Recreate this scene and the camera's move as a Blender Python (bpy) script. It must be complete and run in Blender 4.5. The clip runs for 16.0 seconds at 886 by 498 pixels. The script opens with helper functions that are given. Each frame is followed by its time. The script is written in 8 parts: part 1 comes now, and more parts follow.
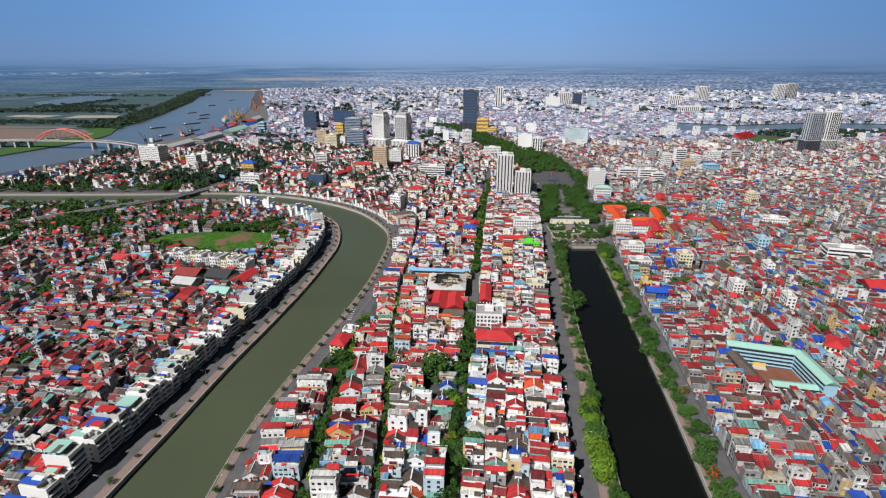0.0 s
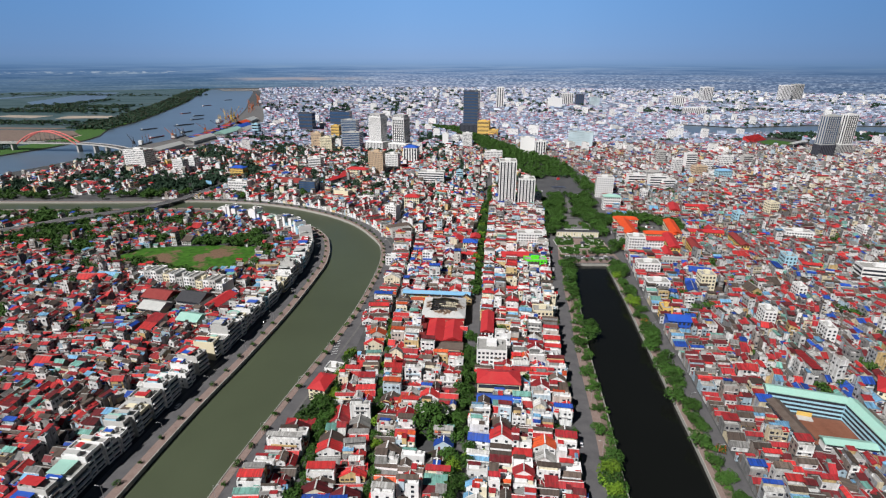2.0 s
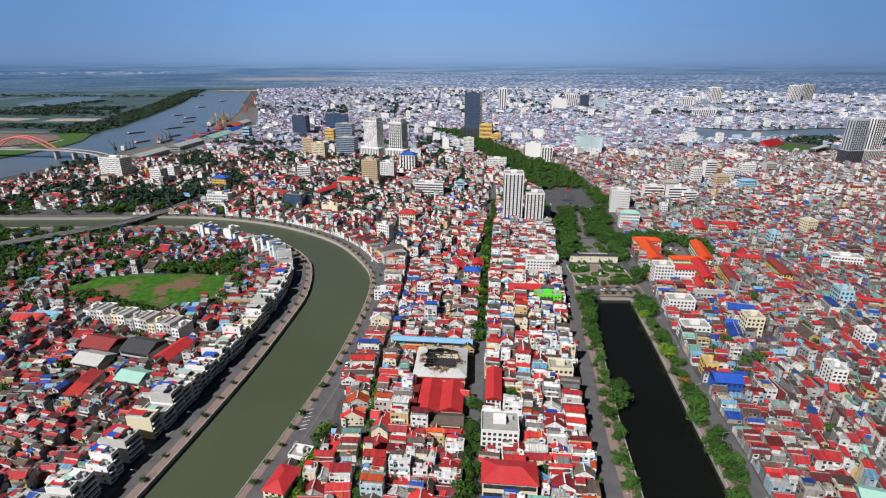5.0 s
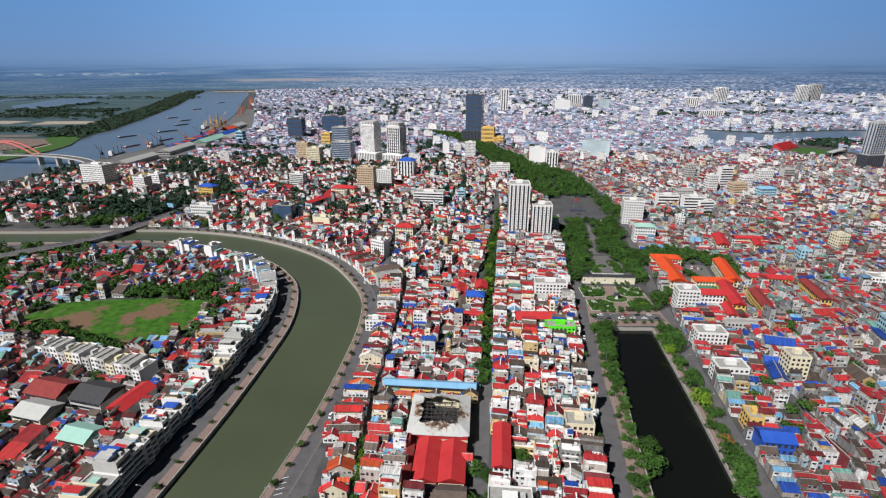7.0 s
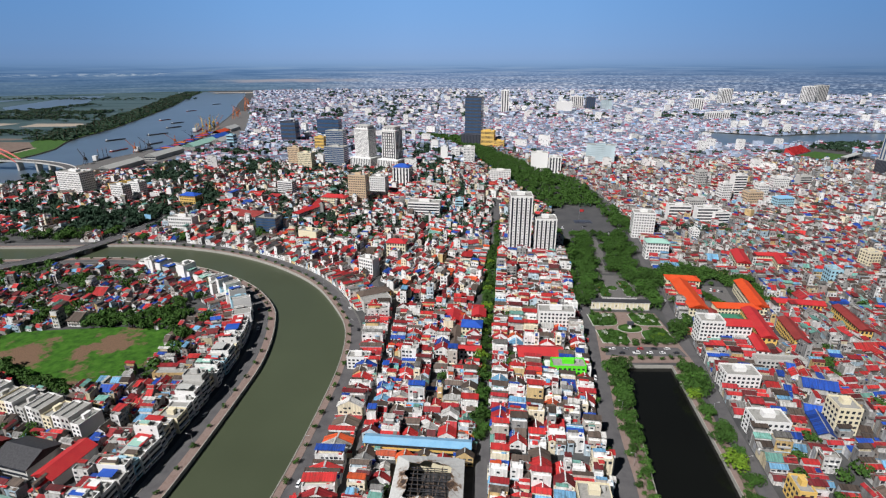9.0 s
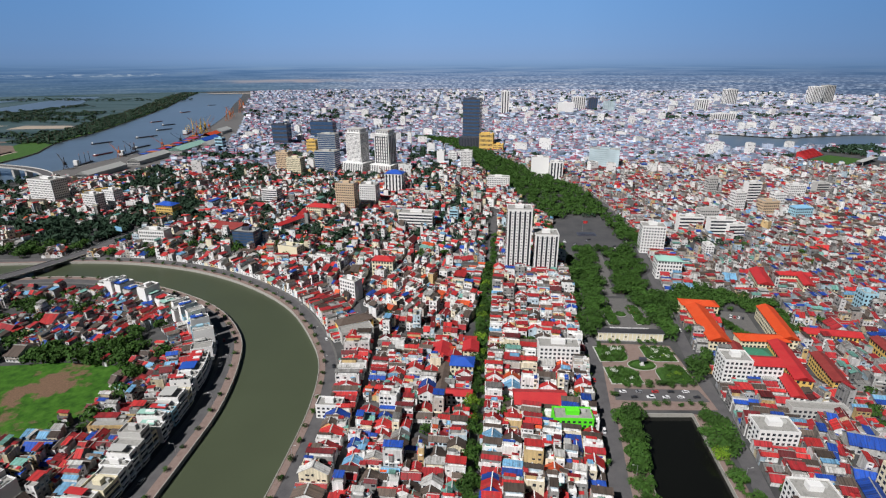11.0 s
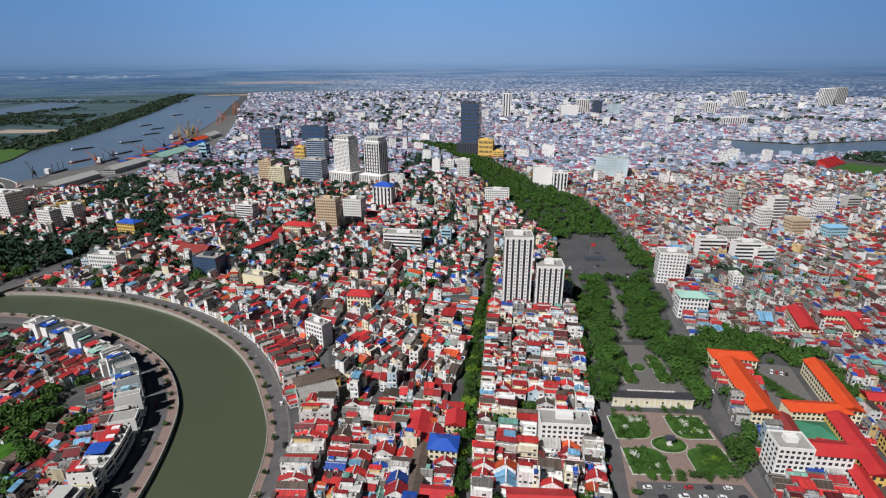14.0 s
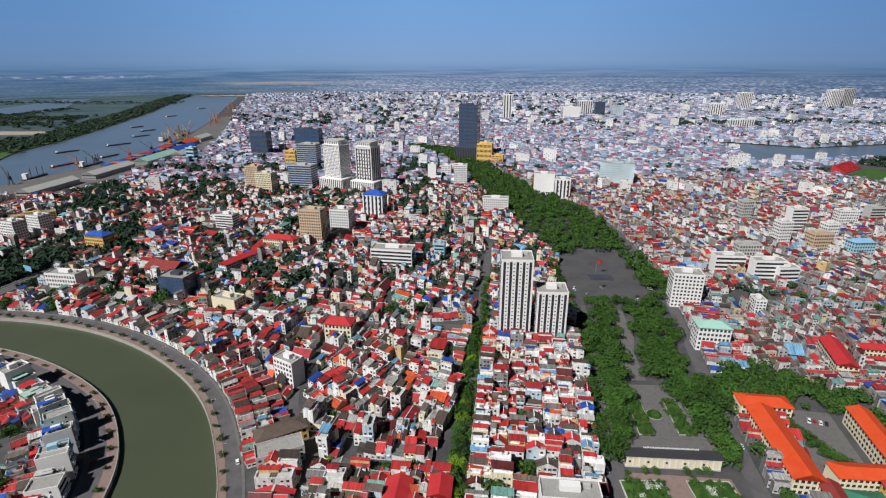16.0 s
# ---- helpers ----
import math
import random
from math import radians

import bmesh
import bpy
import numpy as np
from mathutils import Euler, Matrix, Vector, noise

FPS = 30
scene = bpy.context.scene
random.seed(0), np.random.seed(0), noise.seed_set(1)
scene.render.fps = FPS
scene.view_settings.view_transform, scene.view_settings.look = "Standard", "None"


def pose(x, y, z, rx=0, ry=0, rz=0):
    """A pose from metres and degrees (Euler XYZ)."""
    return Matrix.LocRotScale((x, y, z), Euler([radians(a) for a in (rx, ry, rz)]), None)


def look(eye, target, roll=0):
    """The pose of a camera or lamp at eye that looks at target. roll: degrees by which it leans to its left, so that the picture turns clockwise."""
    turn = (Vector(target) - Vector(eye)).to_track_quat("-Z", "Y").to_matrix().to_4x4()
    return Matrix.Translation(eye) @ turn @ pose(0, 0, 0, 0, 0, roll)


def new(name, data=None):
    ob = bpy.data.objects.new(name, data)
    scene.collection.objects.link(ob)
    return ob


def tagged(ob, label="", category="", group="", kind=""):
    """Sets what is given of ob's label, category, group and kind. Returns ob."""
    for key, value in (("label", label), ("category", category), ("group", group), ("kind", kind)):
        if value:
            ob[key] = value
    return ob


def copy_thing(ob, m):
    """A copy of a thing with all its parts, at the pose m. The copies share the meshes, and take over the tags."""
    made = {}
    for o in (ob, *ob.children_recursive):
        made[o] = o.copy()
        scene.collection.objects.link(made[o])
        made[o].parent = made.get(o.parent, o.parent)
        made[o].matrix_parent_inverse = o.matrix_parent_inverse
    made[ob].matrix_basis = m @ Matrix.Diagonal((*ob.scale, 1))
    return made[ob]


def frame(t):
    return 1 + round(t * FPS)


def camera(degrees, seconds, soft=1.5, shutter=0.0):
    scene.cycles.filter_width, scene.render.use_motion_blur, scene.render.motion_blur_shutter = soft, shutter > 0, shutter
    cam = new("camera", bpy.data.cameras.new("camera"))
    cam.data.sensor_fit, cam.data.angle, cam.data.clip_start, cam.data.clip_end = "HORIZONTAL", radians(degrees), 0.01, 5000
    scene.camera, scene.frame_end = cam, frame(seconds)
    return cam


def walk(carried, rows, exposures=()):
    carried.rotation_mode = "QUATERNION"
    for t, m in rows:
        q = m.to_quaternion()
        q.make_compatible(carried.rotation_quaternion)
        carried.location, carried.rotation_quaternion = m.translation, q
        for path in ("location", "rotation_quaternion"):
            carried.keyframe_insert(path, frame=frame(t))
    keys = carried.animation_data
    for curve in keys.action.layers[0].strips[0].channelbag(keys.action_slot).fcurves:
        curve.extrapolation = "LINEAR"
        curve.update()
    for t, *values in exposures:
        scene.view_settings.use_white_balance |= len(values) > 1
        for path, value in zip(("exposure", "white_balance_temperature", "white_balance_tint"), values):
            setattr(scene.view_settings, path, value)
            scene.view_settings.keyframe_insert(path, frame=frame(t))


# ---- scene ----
cam = camera(82.75, 16.0, soft=1.2)
# seconds, x, y, z, yaw, pitch, roll
ROWS = [
    (0.0, -0.00, -0.00, 200.00, 0.000, -20.182, -0.065),
    (0.5, 0.54, 12.68, 200.26, 0.019, -20.215, -0.091),
    (1.0, 1.10, 25.52, 200.86, 0.032, -20.229, -0.116),
    (1.5, 1.84, 38.29, 201.16, 0.043, -20.237, -0.141),
    (2.0, 2.58, 51.25, 201.48, 0.062, -20.237, -0.164),
    (2.5, 3.38, 64.05, 201.89, 0.085, -20.235, -0.182),
    (3.0, 4.10, 76.96, 202.33, 0.113, -20.243, -0.190),
    (3.5, 4.87, 90.27, 202.71, 0.140, -20.259, -0.184),
    (4.0, 5.45, 103.56, 203.08, 0.165, -20.276, -0.164),
    (6.5, 6.49, 170.50, 205.30, 0.279, -20.285, 0.008),
    (7.0, 7.15, 183.76, 205.72, 0.300, -20.274, 0.031),
    (7.5, 8.05, 196.89, 206.22, 0.321, -20.256, 0.042),
    (8.0, 9.36, 209.99, 206.64, 0.335, -20.240, 0.046),
    (8.5, 11.15, 222.91, 207.00, 0.349, -20.234, 0.044),
    (9.0, 13.08, 235.95, 207.21, 0.369, -20.237, 0.048),
    (11.5, 25.87, 302.87, 208.12, 0.530, -20.235, 0.112),
    (12.0, 28.31, 316.29, 208.68, 0.590, -20.218, 0.119),
    (12.5, 30.69, 329.20, 209.18, 0.665, -20.195, 0.122),
    (13.0, 32.89, 341.87, 209.53, 0.730, -20.171, 0.116),
    (13.5, 34.99, 354.76, 209.65, 0.774, -20.151, 0.110),
    (14.0, 37.09, 367.67, 209.70, 0.800, -20.138, 0.104),
    (14.5, 39.13, 380.44, 209.88, 0.818, -20.125, 0.097),
    (15.0, 41.18, 393.34, 209.92, 0.848, -20.109, 0.086),
    (15.5, 43.35, 406.35, 209.84, 0.895, -20.098, 0.071),
    (16.0, 45.84, 419.73, 209.67, 0.954, -20.090, 0.054),
]
walk(cam, [(t, pose(x, y, z, 90 + pitch, roll, yaw)) for t, x, y, z, yaw, pitch, roll in ROWS],
     exposures=[(0.0, 0.29), (9.0, 0.29), (11.5, 0.18), (16.0, 0.14)])

# ---------------------------------------------------------------- light
SUN_DIR = Vector((-0.64, -0.68, 0.95)).normalized()      # towards the sun
world = bpy.data.worlds.new("world")
scene.world = world
world.use_nodes = True
wn, wl = world.node_tree.nodes, world.node_tree.links
sky = wn.new("ShaderNodeTexSky")
sky.sky_type = "NISHITA"
sky.sun_disc = False
sky.sun_elevation = math.asin(SUN_DIR.z)
sky.sun_rotation = math.atan2(SUN_DIR.x, SUN_DIR.y)
sky.air_density, sky.dust_density, sky.ozone_density, sky.altitude = 1.0, 0.3, 4.0, 300
wl.new(sky.outputs[0], wn["Background"].inputs["Color"])
wn["Background"].inputs["Strength"].default_value = 0.012
sun = new("sun", bpy.data.lights.new("sun", "SUN"))
sun.data.energy, sun.data.angle, sun.data.color = 5.0, radians(0.5), (1.0, 0.985, 0.985)
sun.matrix_world = look(SUN_DIR * 900, (0, 0, 0))

# ---------------------------------------------------------------- materials
def mat_base(name, rough=0.8, metal=0.0, spec=0.3):
    m = bpy.data.materials.new(name)
    m.use_nodes = True
    b = m.node_tree.nodes["Principled BSDF"]
    b.inputs["Roughness"].default_value = rough
    b.inputs["Metallic"].default_value = metal
    b.inputs["Specular IOR Level"].default_value = spec
    return m, m.node_tree.nodes, m.node_tree.links, b


def ramp_node(n, stops, mode="LINEAR"):
    r = n.new("ShaderNodeValToRGB")
    r.color_ramp.interpolation = mode
    e = r.color_ramp.elements
    while len(e) < len(stops):
        e.new(1.0)
    for k, (p, c) in enumerate(stops):
        e[k].position = p
        e[k].color = (*c, 1)
    return r


def noise_node(n, l, scale, detail=4.0, rough=0.6, space="Object"):
    tc = n.new("ShaderNodeTexCoord")
    no = n.new("ShaderNodeTexNoise")
    no.inputs["Scale"].default_value = scale
    no.inputs["Detail"].default_value = detail
    no.inputs["Roughness"].default_value = rough
    l.new(tc.outputs[space], no.inputs["Vector"])
    return no


def mix_node(n, l, kind, fac, a, b):
    mx = n.new("ShaderNodeMix")
    mx.data_type, mx.blend_type = "RGBA", kind
    for val, sock in ((fac, 0), (a, 6), (b, 7)):
        if isinstance(val, bpy.types.NodeSocket):
            l.new(val, mx.inputs[sock])
        elif sock == 0:
            mx.inputs[0].default_value = val
        else:
            mx.inputs[sock].default_value = (*val, 1)
    return mx.outputs[2]


def surface(name, stops, rough=0.8, metal=0.0, scale=0.4, wear=0.35, fine=6.0, bump=0.15, rand=None, spec=0.3, wear_col=(0.08, 0.075, 0.065), stripe=False, streak=None, along=(1.4, 0.10), depth=0.6):
    """Worn surface. rand: None (noise picks the colour), 'island' or 'object' (each piece has its own colour)."""
    m, n, l, b = mat_base(name, rough, metal, spec)
    big = noise_node(n, l, scale, 4, 0.65)
    small = noise_node(n, l, fine, 3, 0.6)
    if rand:
        r = ramp_node(n, stops, "CONSTANT")
        src = n.new("ShaderNodeObjectInfo") if rand == "object" else n.new("ShaderNodeNewGeometry")
        out = src.outputs["Random"] if rand == "object" else src.outputs["Random Per Island"]
        l.new(out, r.inputs[0])
    else:
        r = ramp_node(n, stops)
        l.new(big.outputs[0], r.inputs[0])
    stain = ramp_node(n, [(0.50, (0, 0, 0)), (0.72, (wear, wear, wear))])
    l.new(big.outputs[0], stain.inputs[0])
    c1 = mix_node(n, l, "MIX", stain.outputs[0], r.outputs[0], wear_col)
    g = ramp_node(n, [(0.3, (0.80, 0.80, 0.80)), (0.7, (1.0, 1.0, 1.0))])
    l.new(small.outputs[0], g.inputs[0])
    c2 = mix_node(n, l, "MULTIPLY", 1.0, c1, g.outputs[0])
    if streak:      # run-off streaks and sheet widths, in the metres of each house
        tc = n.new("ShaderNodeTexCoord")
        shift = n.new("ShaderNodeCombineXYZ")
        for k, mult in enumerate((371.0, 913.0)):
            ml = n.new("ShaderNodeMath")
            ml.operation = "MULTIPLY"
            ml.inputs[1].default_value = mult
            l.new(out, ml.inputs[0])
            l.new(ml.outputs[0], shift.inputs[k])
        ad = n.new("ShaderNodeVectorMath")
        ad.operation = "ADD"
        l.new(tc.outputs[streak], ad.inputs[0])
        l.new(shift.outputs[0], ad.inputs[1])
        mp = n.new("ShaderNodeMapping")
        mp.inputs["Scale"].default_value = (*along, 0.0)
        l.new(ad.outputs[0], mp.inputs[0])
        ns = n.new("ShaderNodeTexNoise")
        ns.inputs["Scale"].default_value, ns.inputs["Detail"].default_value = 1.0, 4.0
        l.new(mp.outputs[0], ns.inputs["Vector"])
        sr = ramp_node(n, [(0.34, (depth, depth * 0.98, depth * 0.95)), (0.52, (0.96, 0.96, 0.96)), (0.70, (1.10, 1.10, 1.10))])
        l.new(ns.outputs[0], sr.inputs[0])
        c2 = mix_node(n, l, "MULTIPLY", 1.0, c2, sr.outputs[0])
        sx = n.new("ShaderNodeSeparateXYZ")
        l.new(ad.outputs[0], sx.inputs[0])
        fl_ = n.new("ShaderNodeMath")
        fl_.operation = "FLOOR"
        l.new(sx.outputs[0], fl_.inputs[0])
        wp = n.new("ShaderNodeTexWhiteNoise")
        wp.noise_dimensions = "1D"
        l.new(fl_.outputs[0], wp.inputs["W"])
        pr = ramp_node(n, [(0.0, (0.80, 0.80, 0.80)), (1.0, (1.08, 1.08, 1.08))])
        l.new(wp.outputs["Value"], pr.inputs[0])
        c2 = mix_node(n, l, "MULTIPLY", 1.0, c2, pr.outputs[0])
    if stripe:      # each roof a little lighter or darker than the next
        hs = n.new("ShaderNodeHueSaturation")
        mv = n.new("ShaderNodeMath")
        mv.operation = "MULTIPLY_ADD"
        wn_ = n.new("ShaderNodeTexWhiteNoise")
        wn_.noise_dimensions = "1D"
        l.new(out, wn_.inputs["W"])
        l.new(wn_.outputs["Value"], mv.inputs[0])
        mv.inputs[1].default_value, mv.inputs[2].default_value = 0.55, 0.68
        l.new(mv.outputs[0], hs.inputs["Value"])
        l.new(c2, hs.inputs["Color"])
        c2 = hs.outputs[0]
    l.new(c2, b.inputs["Base Color"])
    if bump:
        bp = n.new("ShaderNodeBump")
        bp.inputs["Strength"].default_value = bump
        bp.inputs["Distance"].default_value = 0.1
        l.new(small.outputs[0], bp.inputs["Height"])
        l.new(bp.outputs[0], b.inputs["Normal"])
    return m


RED, RED2, ORANGE = (0.56, 0.036, 0.036), (0.39, 0.027, 0.033), (0.64, 0.095, 0.028)
BROWN, BROWN2, GREY, PALE = (0.085, 0.062, 0.050), (0.14, 0.105, 0.085), (0.22, 0.215, 0.205), (0.56, 0.55, 0.52)
BLUE, SKYBLUE, TEAL, MAROON = (0.016, 0.075, 0.40), (0.17, 0.38, 0.58), (0.17, 0.38, 0.32), (0.15, 0.018, 0.022)
ROOFS = [(0.0, RED), (0.24, RED2), (0.40, MAROON), (0.45, ORANGE), (0.49, BROWN), (0.62, BROWN2), (0.72, GREY), (0.79, PALE),
         (0.87, BLUE), (0.92, SKYBLUE), (0.965, TEAL)]
ROOFS_OLD = [(0.0, RED2), (0.22, RED), (0.38, MAROON), (0.50, BROWN), (0.65, BROWN2), (0.74, GREY), (0.79, PALE), (0.83, BLUE), (0.90, SKYBLUE), (0.95, TEAL)]
WALLS = [(0.0, (0.82, 0.815, 0.80)), (0.46, (0.66, 0.655, 0.64)), (0.52, (0.78, 0.70, 0.52)), (0.63, (0.62, 0.45, 0.22)),
         (0.67, (0.50, 0.61, 0.68)), (0.75, (0.30, 0.295, 0.285)), (0.83, (0.52, 0.47, 0.42)), (0.88, (0.82, 0.81, 0.79))]
# distant roofs: the blue haze of distance is mixed into these colours
HAZED_ROOFS = [(0.0, (0.36, 0.085, 0.13)), (0.20, (0.24, 0.075, 0.12)), (0.36, (0.12, 0.14, 0.19)), (0.52, (0.18, 0.22, 0.30)), (0.66, (0.42, 0.48, 0.60)),
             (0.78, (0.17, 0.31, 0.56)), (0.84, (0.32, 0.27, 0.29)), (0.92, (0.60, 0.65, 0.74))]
M_roof = surface("roof_sheets", ROOFS, 0.65, scale=0.45, wear=0.62, rand="island", fine=2.2, stripe=True, streak="UV")
M_roof_old = surface("weathered_roof_sheets", ROOFS_OLD, 0.75, scale=0.45, wear=0.55, rand="island", fine=2.2, stripe=True, streak="UV", depth=0.5)
M_roof_o = surface("roof_sheet", ROOFS, 0.65, scale=0.45, wear=0.62, rand="object", fine=2.2, stripe=True, streak="Object")
M_wall = surface("painted_walls", WALLS, 0.85, scale=0.3, wear=0.14, rand="island", fine=2.0, streak="UV", along=(0.9, 0.13), depth=0.84)
WALLS_OLD = [(0.0, (0.70, 0.695, 0.68)), (0.34, (0.52, 0.515, 0.50)), (0.46, (0.30, 0.295, 0.285)), (0.54, (0.60, 0.52, 0.36)), (0.64, (0.52, 0.37, 0.17)), (0.68, (0.36, 0.47, 0.54)), (0.75, (0.17, 0.165, 0.16)),
             (0.86, (0.38, 0.34, 0.31)), (0.92, (0.72, 0.71, 0.69))]
M_wall_old = surface("stained_walls", WALLS_OLD, 0.9, scale=0.4, wear=0.4, rand="island", fine=2.0, streak="UV", along=(0.9, 0.13), depth=0.72)
M_wall_o = surface("painted_wall", WALLS, 0.85, scale=0.3, wear=0.22, rand="object", fine=2.0)
# distant walls, likewise tinted with painted haze
HAZED_WALLS = [(0.0, (0.70, 0.75, 0.84)), (0.24, (0.24, 0.29, 0.38)), (0.46, (0.45, 0.52, 0.64)), (0.60, (0.18, 0.225, 0.30)), (0.78, (0.52, 0.48, 0.47)), (0.88, (0.36, 0.45, 0.60))]
M_fwall = surface("hazed_distant_walls", HAZED_WALLS, 0.9, scale=0.1, wear=0.15, rand="island", fine=1.0, bump=0)
M_froof = surface("distant_roofs", HAZED_ROOFS, 0.8, scale=0.1, wear=0.15, rand="island", fine=1.0, bump=0)
M_conc = surface("concrete", [(0.3, (0.42, 0.41, 0.39)), (0.7, (0.58, 0.57, 0.54))], 0.9, scale=0.3, wear=0.4)
M_white = surface("white_plaster", [(0.3, (0.74, 0.73, 0.71)), (0.7, (0.82, 0.81, 0.79))], 0.8, scale=0.2, wear=0.12)
M_cream = surface("cream_plaster", [(0.3, (0.70, 0.62, 0.42)), (0.7, (0.78, 0.71, 0.52))], 0.85, scale=0.2, wear=0.15)
M_yellow = surface("yellow_plaster", [(0.3, (0.66, 0.42, 0.10)), (0.7, (0.74, 0.50, 0.16))], 0.85, scale=0.2, wear=0.15)
M_beige = surface("beige_plaster", [(0.3, (0.55, 0.40, 0.26)), (0.7, (0.62, 0.47, 0.32))], 0.85, scale=0.2, wear=0.15)
M_greenpaint = surface("lime_green_paint", [(0.3, (0.10, 0.72, 0.02)), (0.7, (0.14, 0.80, 0.03))], 0.7, scale=0.2, wear=0.06)
M_bluepaint = surface("pale_blue_paint", [(0.3, (0.30, 0.52, 0.62)), (0.7, (0.38, 0.60, 0.70))], 0.8, scale=0.2, wear=0.12)
M_red = surface("red_sheet_metal", [(0.3, RED2), (0.7, RED)], 0.6, scale=0.15, wear=0.25)
M_orange = surface("orange_roof_tiles", [(0.3, (0.56, 0.055, 0.012)), (0.7, (0.66, 0.085, 0.02))], 0.75, scale=0.2, wear=0.12)
M_maroon = surface("dark_red_roof_tiles", [(0.3, (0.20, 0.03, 0.028)), (0.7, (0.28, 0.04, 0.035))], 0.75, scale=0.2, wear=0.2)
M_brown = surface("old_brown_tiles", [(0.3, BROWN), (0.7, BROWN2)], 0.9, scale=0.4, wear=0.35)
M_teal = surface("pale_green_sheet_metal", [(0.3, (0.28, 0.50, 0.42)), (0.7, (0.36, 0.58, 0.49))], 0.6, scale=0.15, wear=0.15)
M_blue = surface("blue_sheet_metal", [(0.3, (0.018, 0.07, 0.38)), (0.7, (0.03, 0.11, 0.48))], 0.55, scale=0.15, wear=0.1)
M_lblue = surface("light_blue_sheet_metal", [(0.3, (0.17, 0.38, 0.58)), (0.7, (0.26, 0.48, 0.66))], 0.55, scale=0.15, wear=0.15)
M_gsheet = surface("grey_sheet_metal", [(0.3, (0.42, 0.42, 0.40)), (0.7, (0.54, 0.54, 0.51))], 0.5, scale=0.15, wear=0.25)
M_asphalt = surface("asphalt", [(0.3, (0.080, 0.077, 0.080)), (0.7, (0.125, 0.120, 0.122))], 0.92, scale=0.12, wear=0.2, fine=2.0)
M_square = surface("old_asphalt", [(0.3, (0.060, 0.060, 0.064)), (0.7, (0.095, 0.094, 0.096))], 0.92, scale=0.05, wear=0.3, fine=1.5)
M_green = surface("green_sheet_metal", [(0.3, (0.040, 0.17, 0.10)), (0.7, (0.060, 0.23, 0.14))], 0.6, scale=0.15, wear=0.2)
M_pave = surface("pink_paving", [(0.3, (0.20, 0.140, 0.118)), (0.7, (0.28, 0.205, 0.178))], 0.9, scale=0.3, wear=0.3, fine=1.2)
M_paveg = surface("grey_paving", [(0.3, (0.105, 0.10, 0.098)), (0.7, (0.165, 0.158, 0.15))], 0.9, scale=0.3, wear=0.3, fine=1.2)
M_roofslab = surface("stained_roof_slab", [(0.3, (0.24, 0.235, 0.22)), (0.7, (0.42, 0.41, 0.38))], 0.9, scale=0.35, wear=0.6, fine=1.6)
M_cement = surface("bare_cement_side_walls", [(0.0, (0.30, 0.295, 0.285)), (0.30, (0.20, 0.20, 0.20)), (0.55, (0.36, 0.37, 0.39)), (0.80, (0.26, 0.22, 0.19))], 0.92, scale=0.35, wear=0.5, rand="island", fine=1.8, streak="UV", along=(0.9, 0.13), depth=0.62)
M_quay = surface("quay_stone", [(0.3, (0.30, 0.29, 0.26)), (0.7, (0.42, 0.40, 0.36))], 0.9, scale=0.3, wear=0.5)
M_line = surface("road_paint", [(0.3, (0.62, 0.62, 0.60)), (0.7, (0.75, 0.75, 0.73))], 0.8, scale=0.8, wear=0.4)
M_grass = surface("grass", [(0.35, (0.026, 0.070, 0.012)), (0.6, (0.052, 0.125, 0.018))], 0.95, scale=0.15, wear=0.0, fine=3.0)
M_soil = surface("bare_soil", [(0.3, (0.13, 0.095, 0.075)), (0.7, (0.21, 0.155, 0.125))], 0.95, scale=0.08, wear=0.0)
M_earth = surface("red_brown_earth", [(0.3, (0.16, 0.062, 0.036)), (0.7, (0.24, 0.095, 0.056))], 0.95, scale=0.15, wear=0.1)
M_verge = surface("trodden_verge", [(0.36, (0.040, 0.070, 0.022)), (0.46, (0.13, 0.095, 0.075)), (0.62, (0.20, 0.145, 0.120))], 0.95, scale=0.35, wear=0.2, fine=2.0)
M_sand = surface("sand", [(0.3, (0.30, 0.245, 0.19)), (0.7, (0.40, 0.335, 0.27))], 0.95, scale=0.01, wear=0.0)
M_metal = surface("galvanised_steel", [(0.3, (0.40, 0.40, 0.41)), (0.7, (0.52, 0.52, 0.53))], 0.45, metal=0.6, scale=2.0, wear=0.1)
M_dark = surface("dark_steel", [(0.3, (0.03, 0.03, 0.034)), (0.7, (0.06, 0.06, 0.065))], 0.6, scale=1.0, wear=0.1)
M_slate = surface("dark_cladding", [(0.3, (0.045, 0.05, 0.065)), (0.7, (0.07, 0.075, 0.095))], 0.35, scale=0.2, wear=0.05, spec=0.5)
M_redsteel = surface("red_bridge_paint", [(0.3, (0.62, 0.16, 0.14)), (0.7, (0.70, 0.20, 0.18))], 0.5, scale=0.1, wear=0.05)
M_yelsteel = surface("yellow_crane_paint", [(0.3, (0.62, 0.36, 0.04)), (0.7, (0.70, 0.44, 0.06))], 0.5, scale=0.1, wear=0.1)
M_orsteel = surface("rusty_orange_paint", [(0.3, (0.40, 0.10, 0.03)), (0.7, (0.52, 0.16, 0.05))], 0.6, scale=0.1, wear=0.2)
M_bark = surface("bark", [(0.3, (0.06, 0.045, 0.03)), (0.7, (0.12, 0.09, 0.065))], 0.95, scale=2.0, wear=0.0)
M_flower = surface("red_blossom", [(0.3, (0.52, 0.06, 0.015)), (0.7, (0.62, 0.10, 0.02))], 0.9, scale=1.0, wear=0.0)
M_whiteleaf = surface("white_blossom", [(0.3, (0.55, 0.58, 0.50)), (0.7, (0.72, 0.74, 0.68))], 0.9, scale=1.0, wear=0.0)


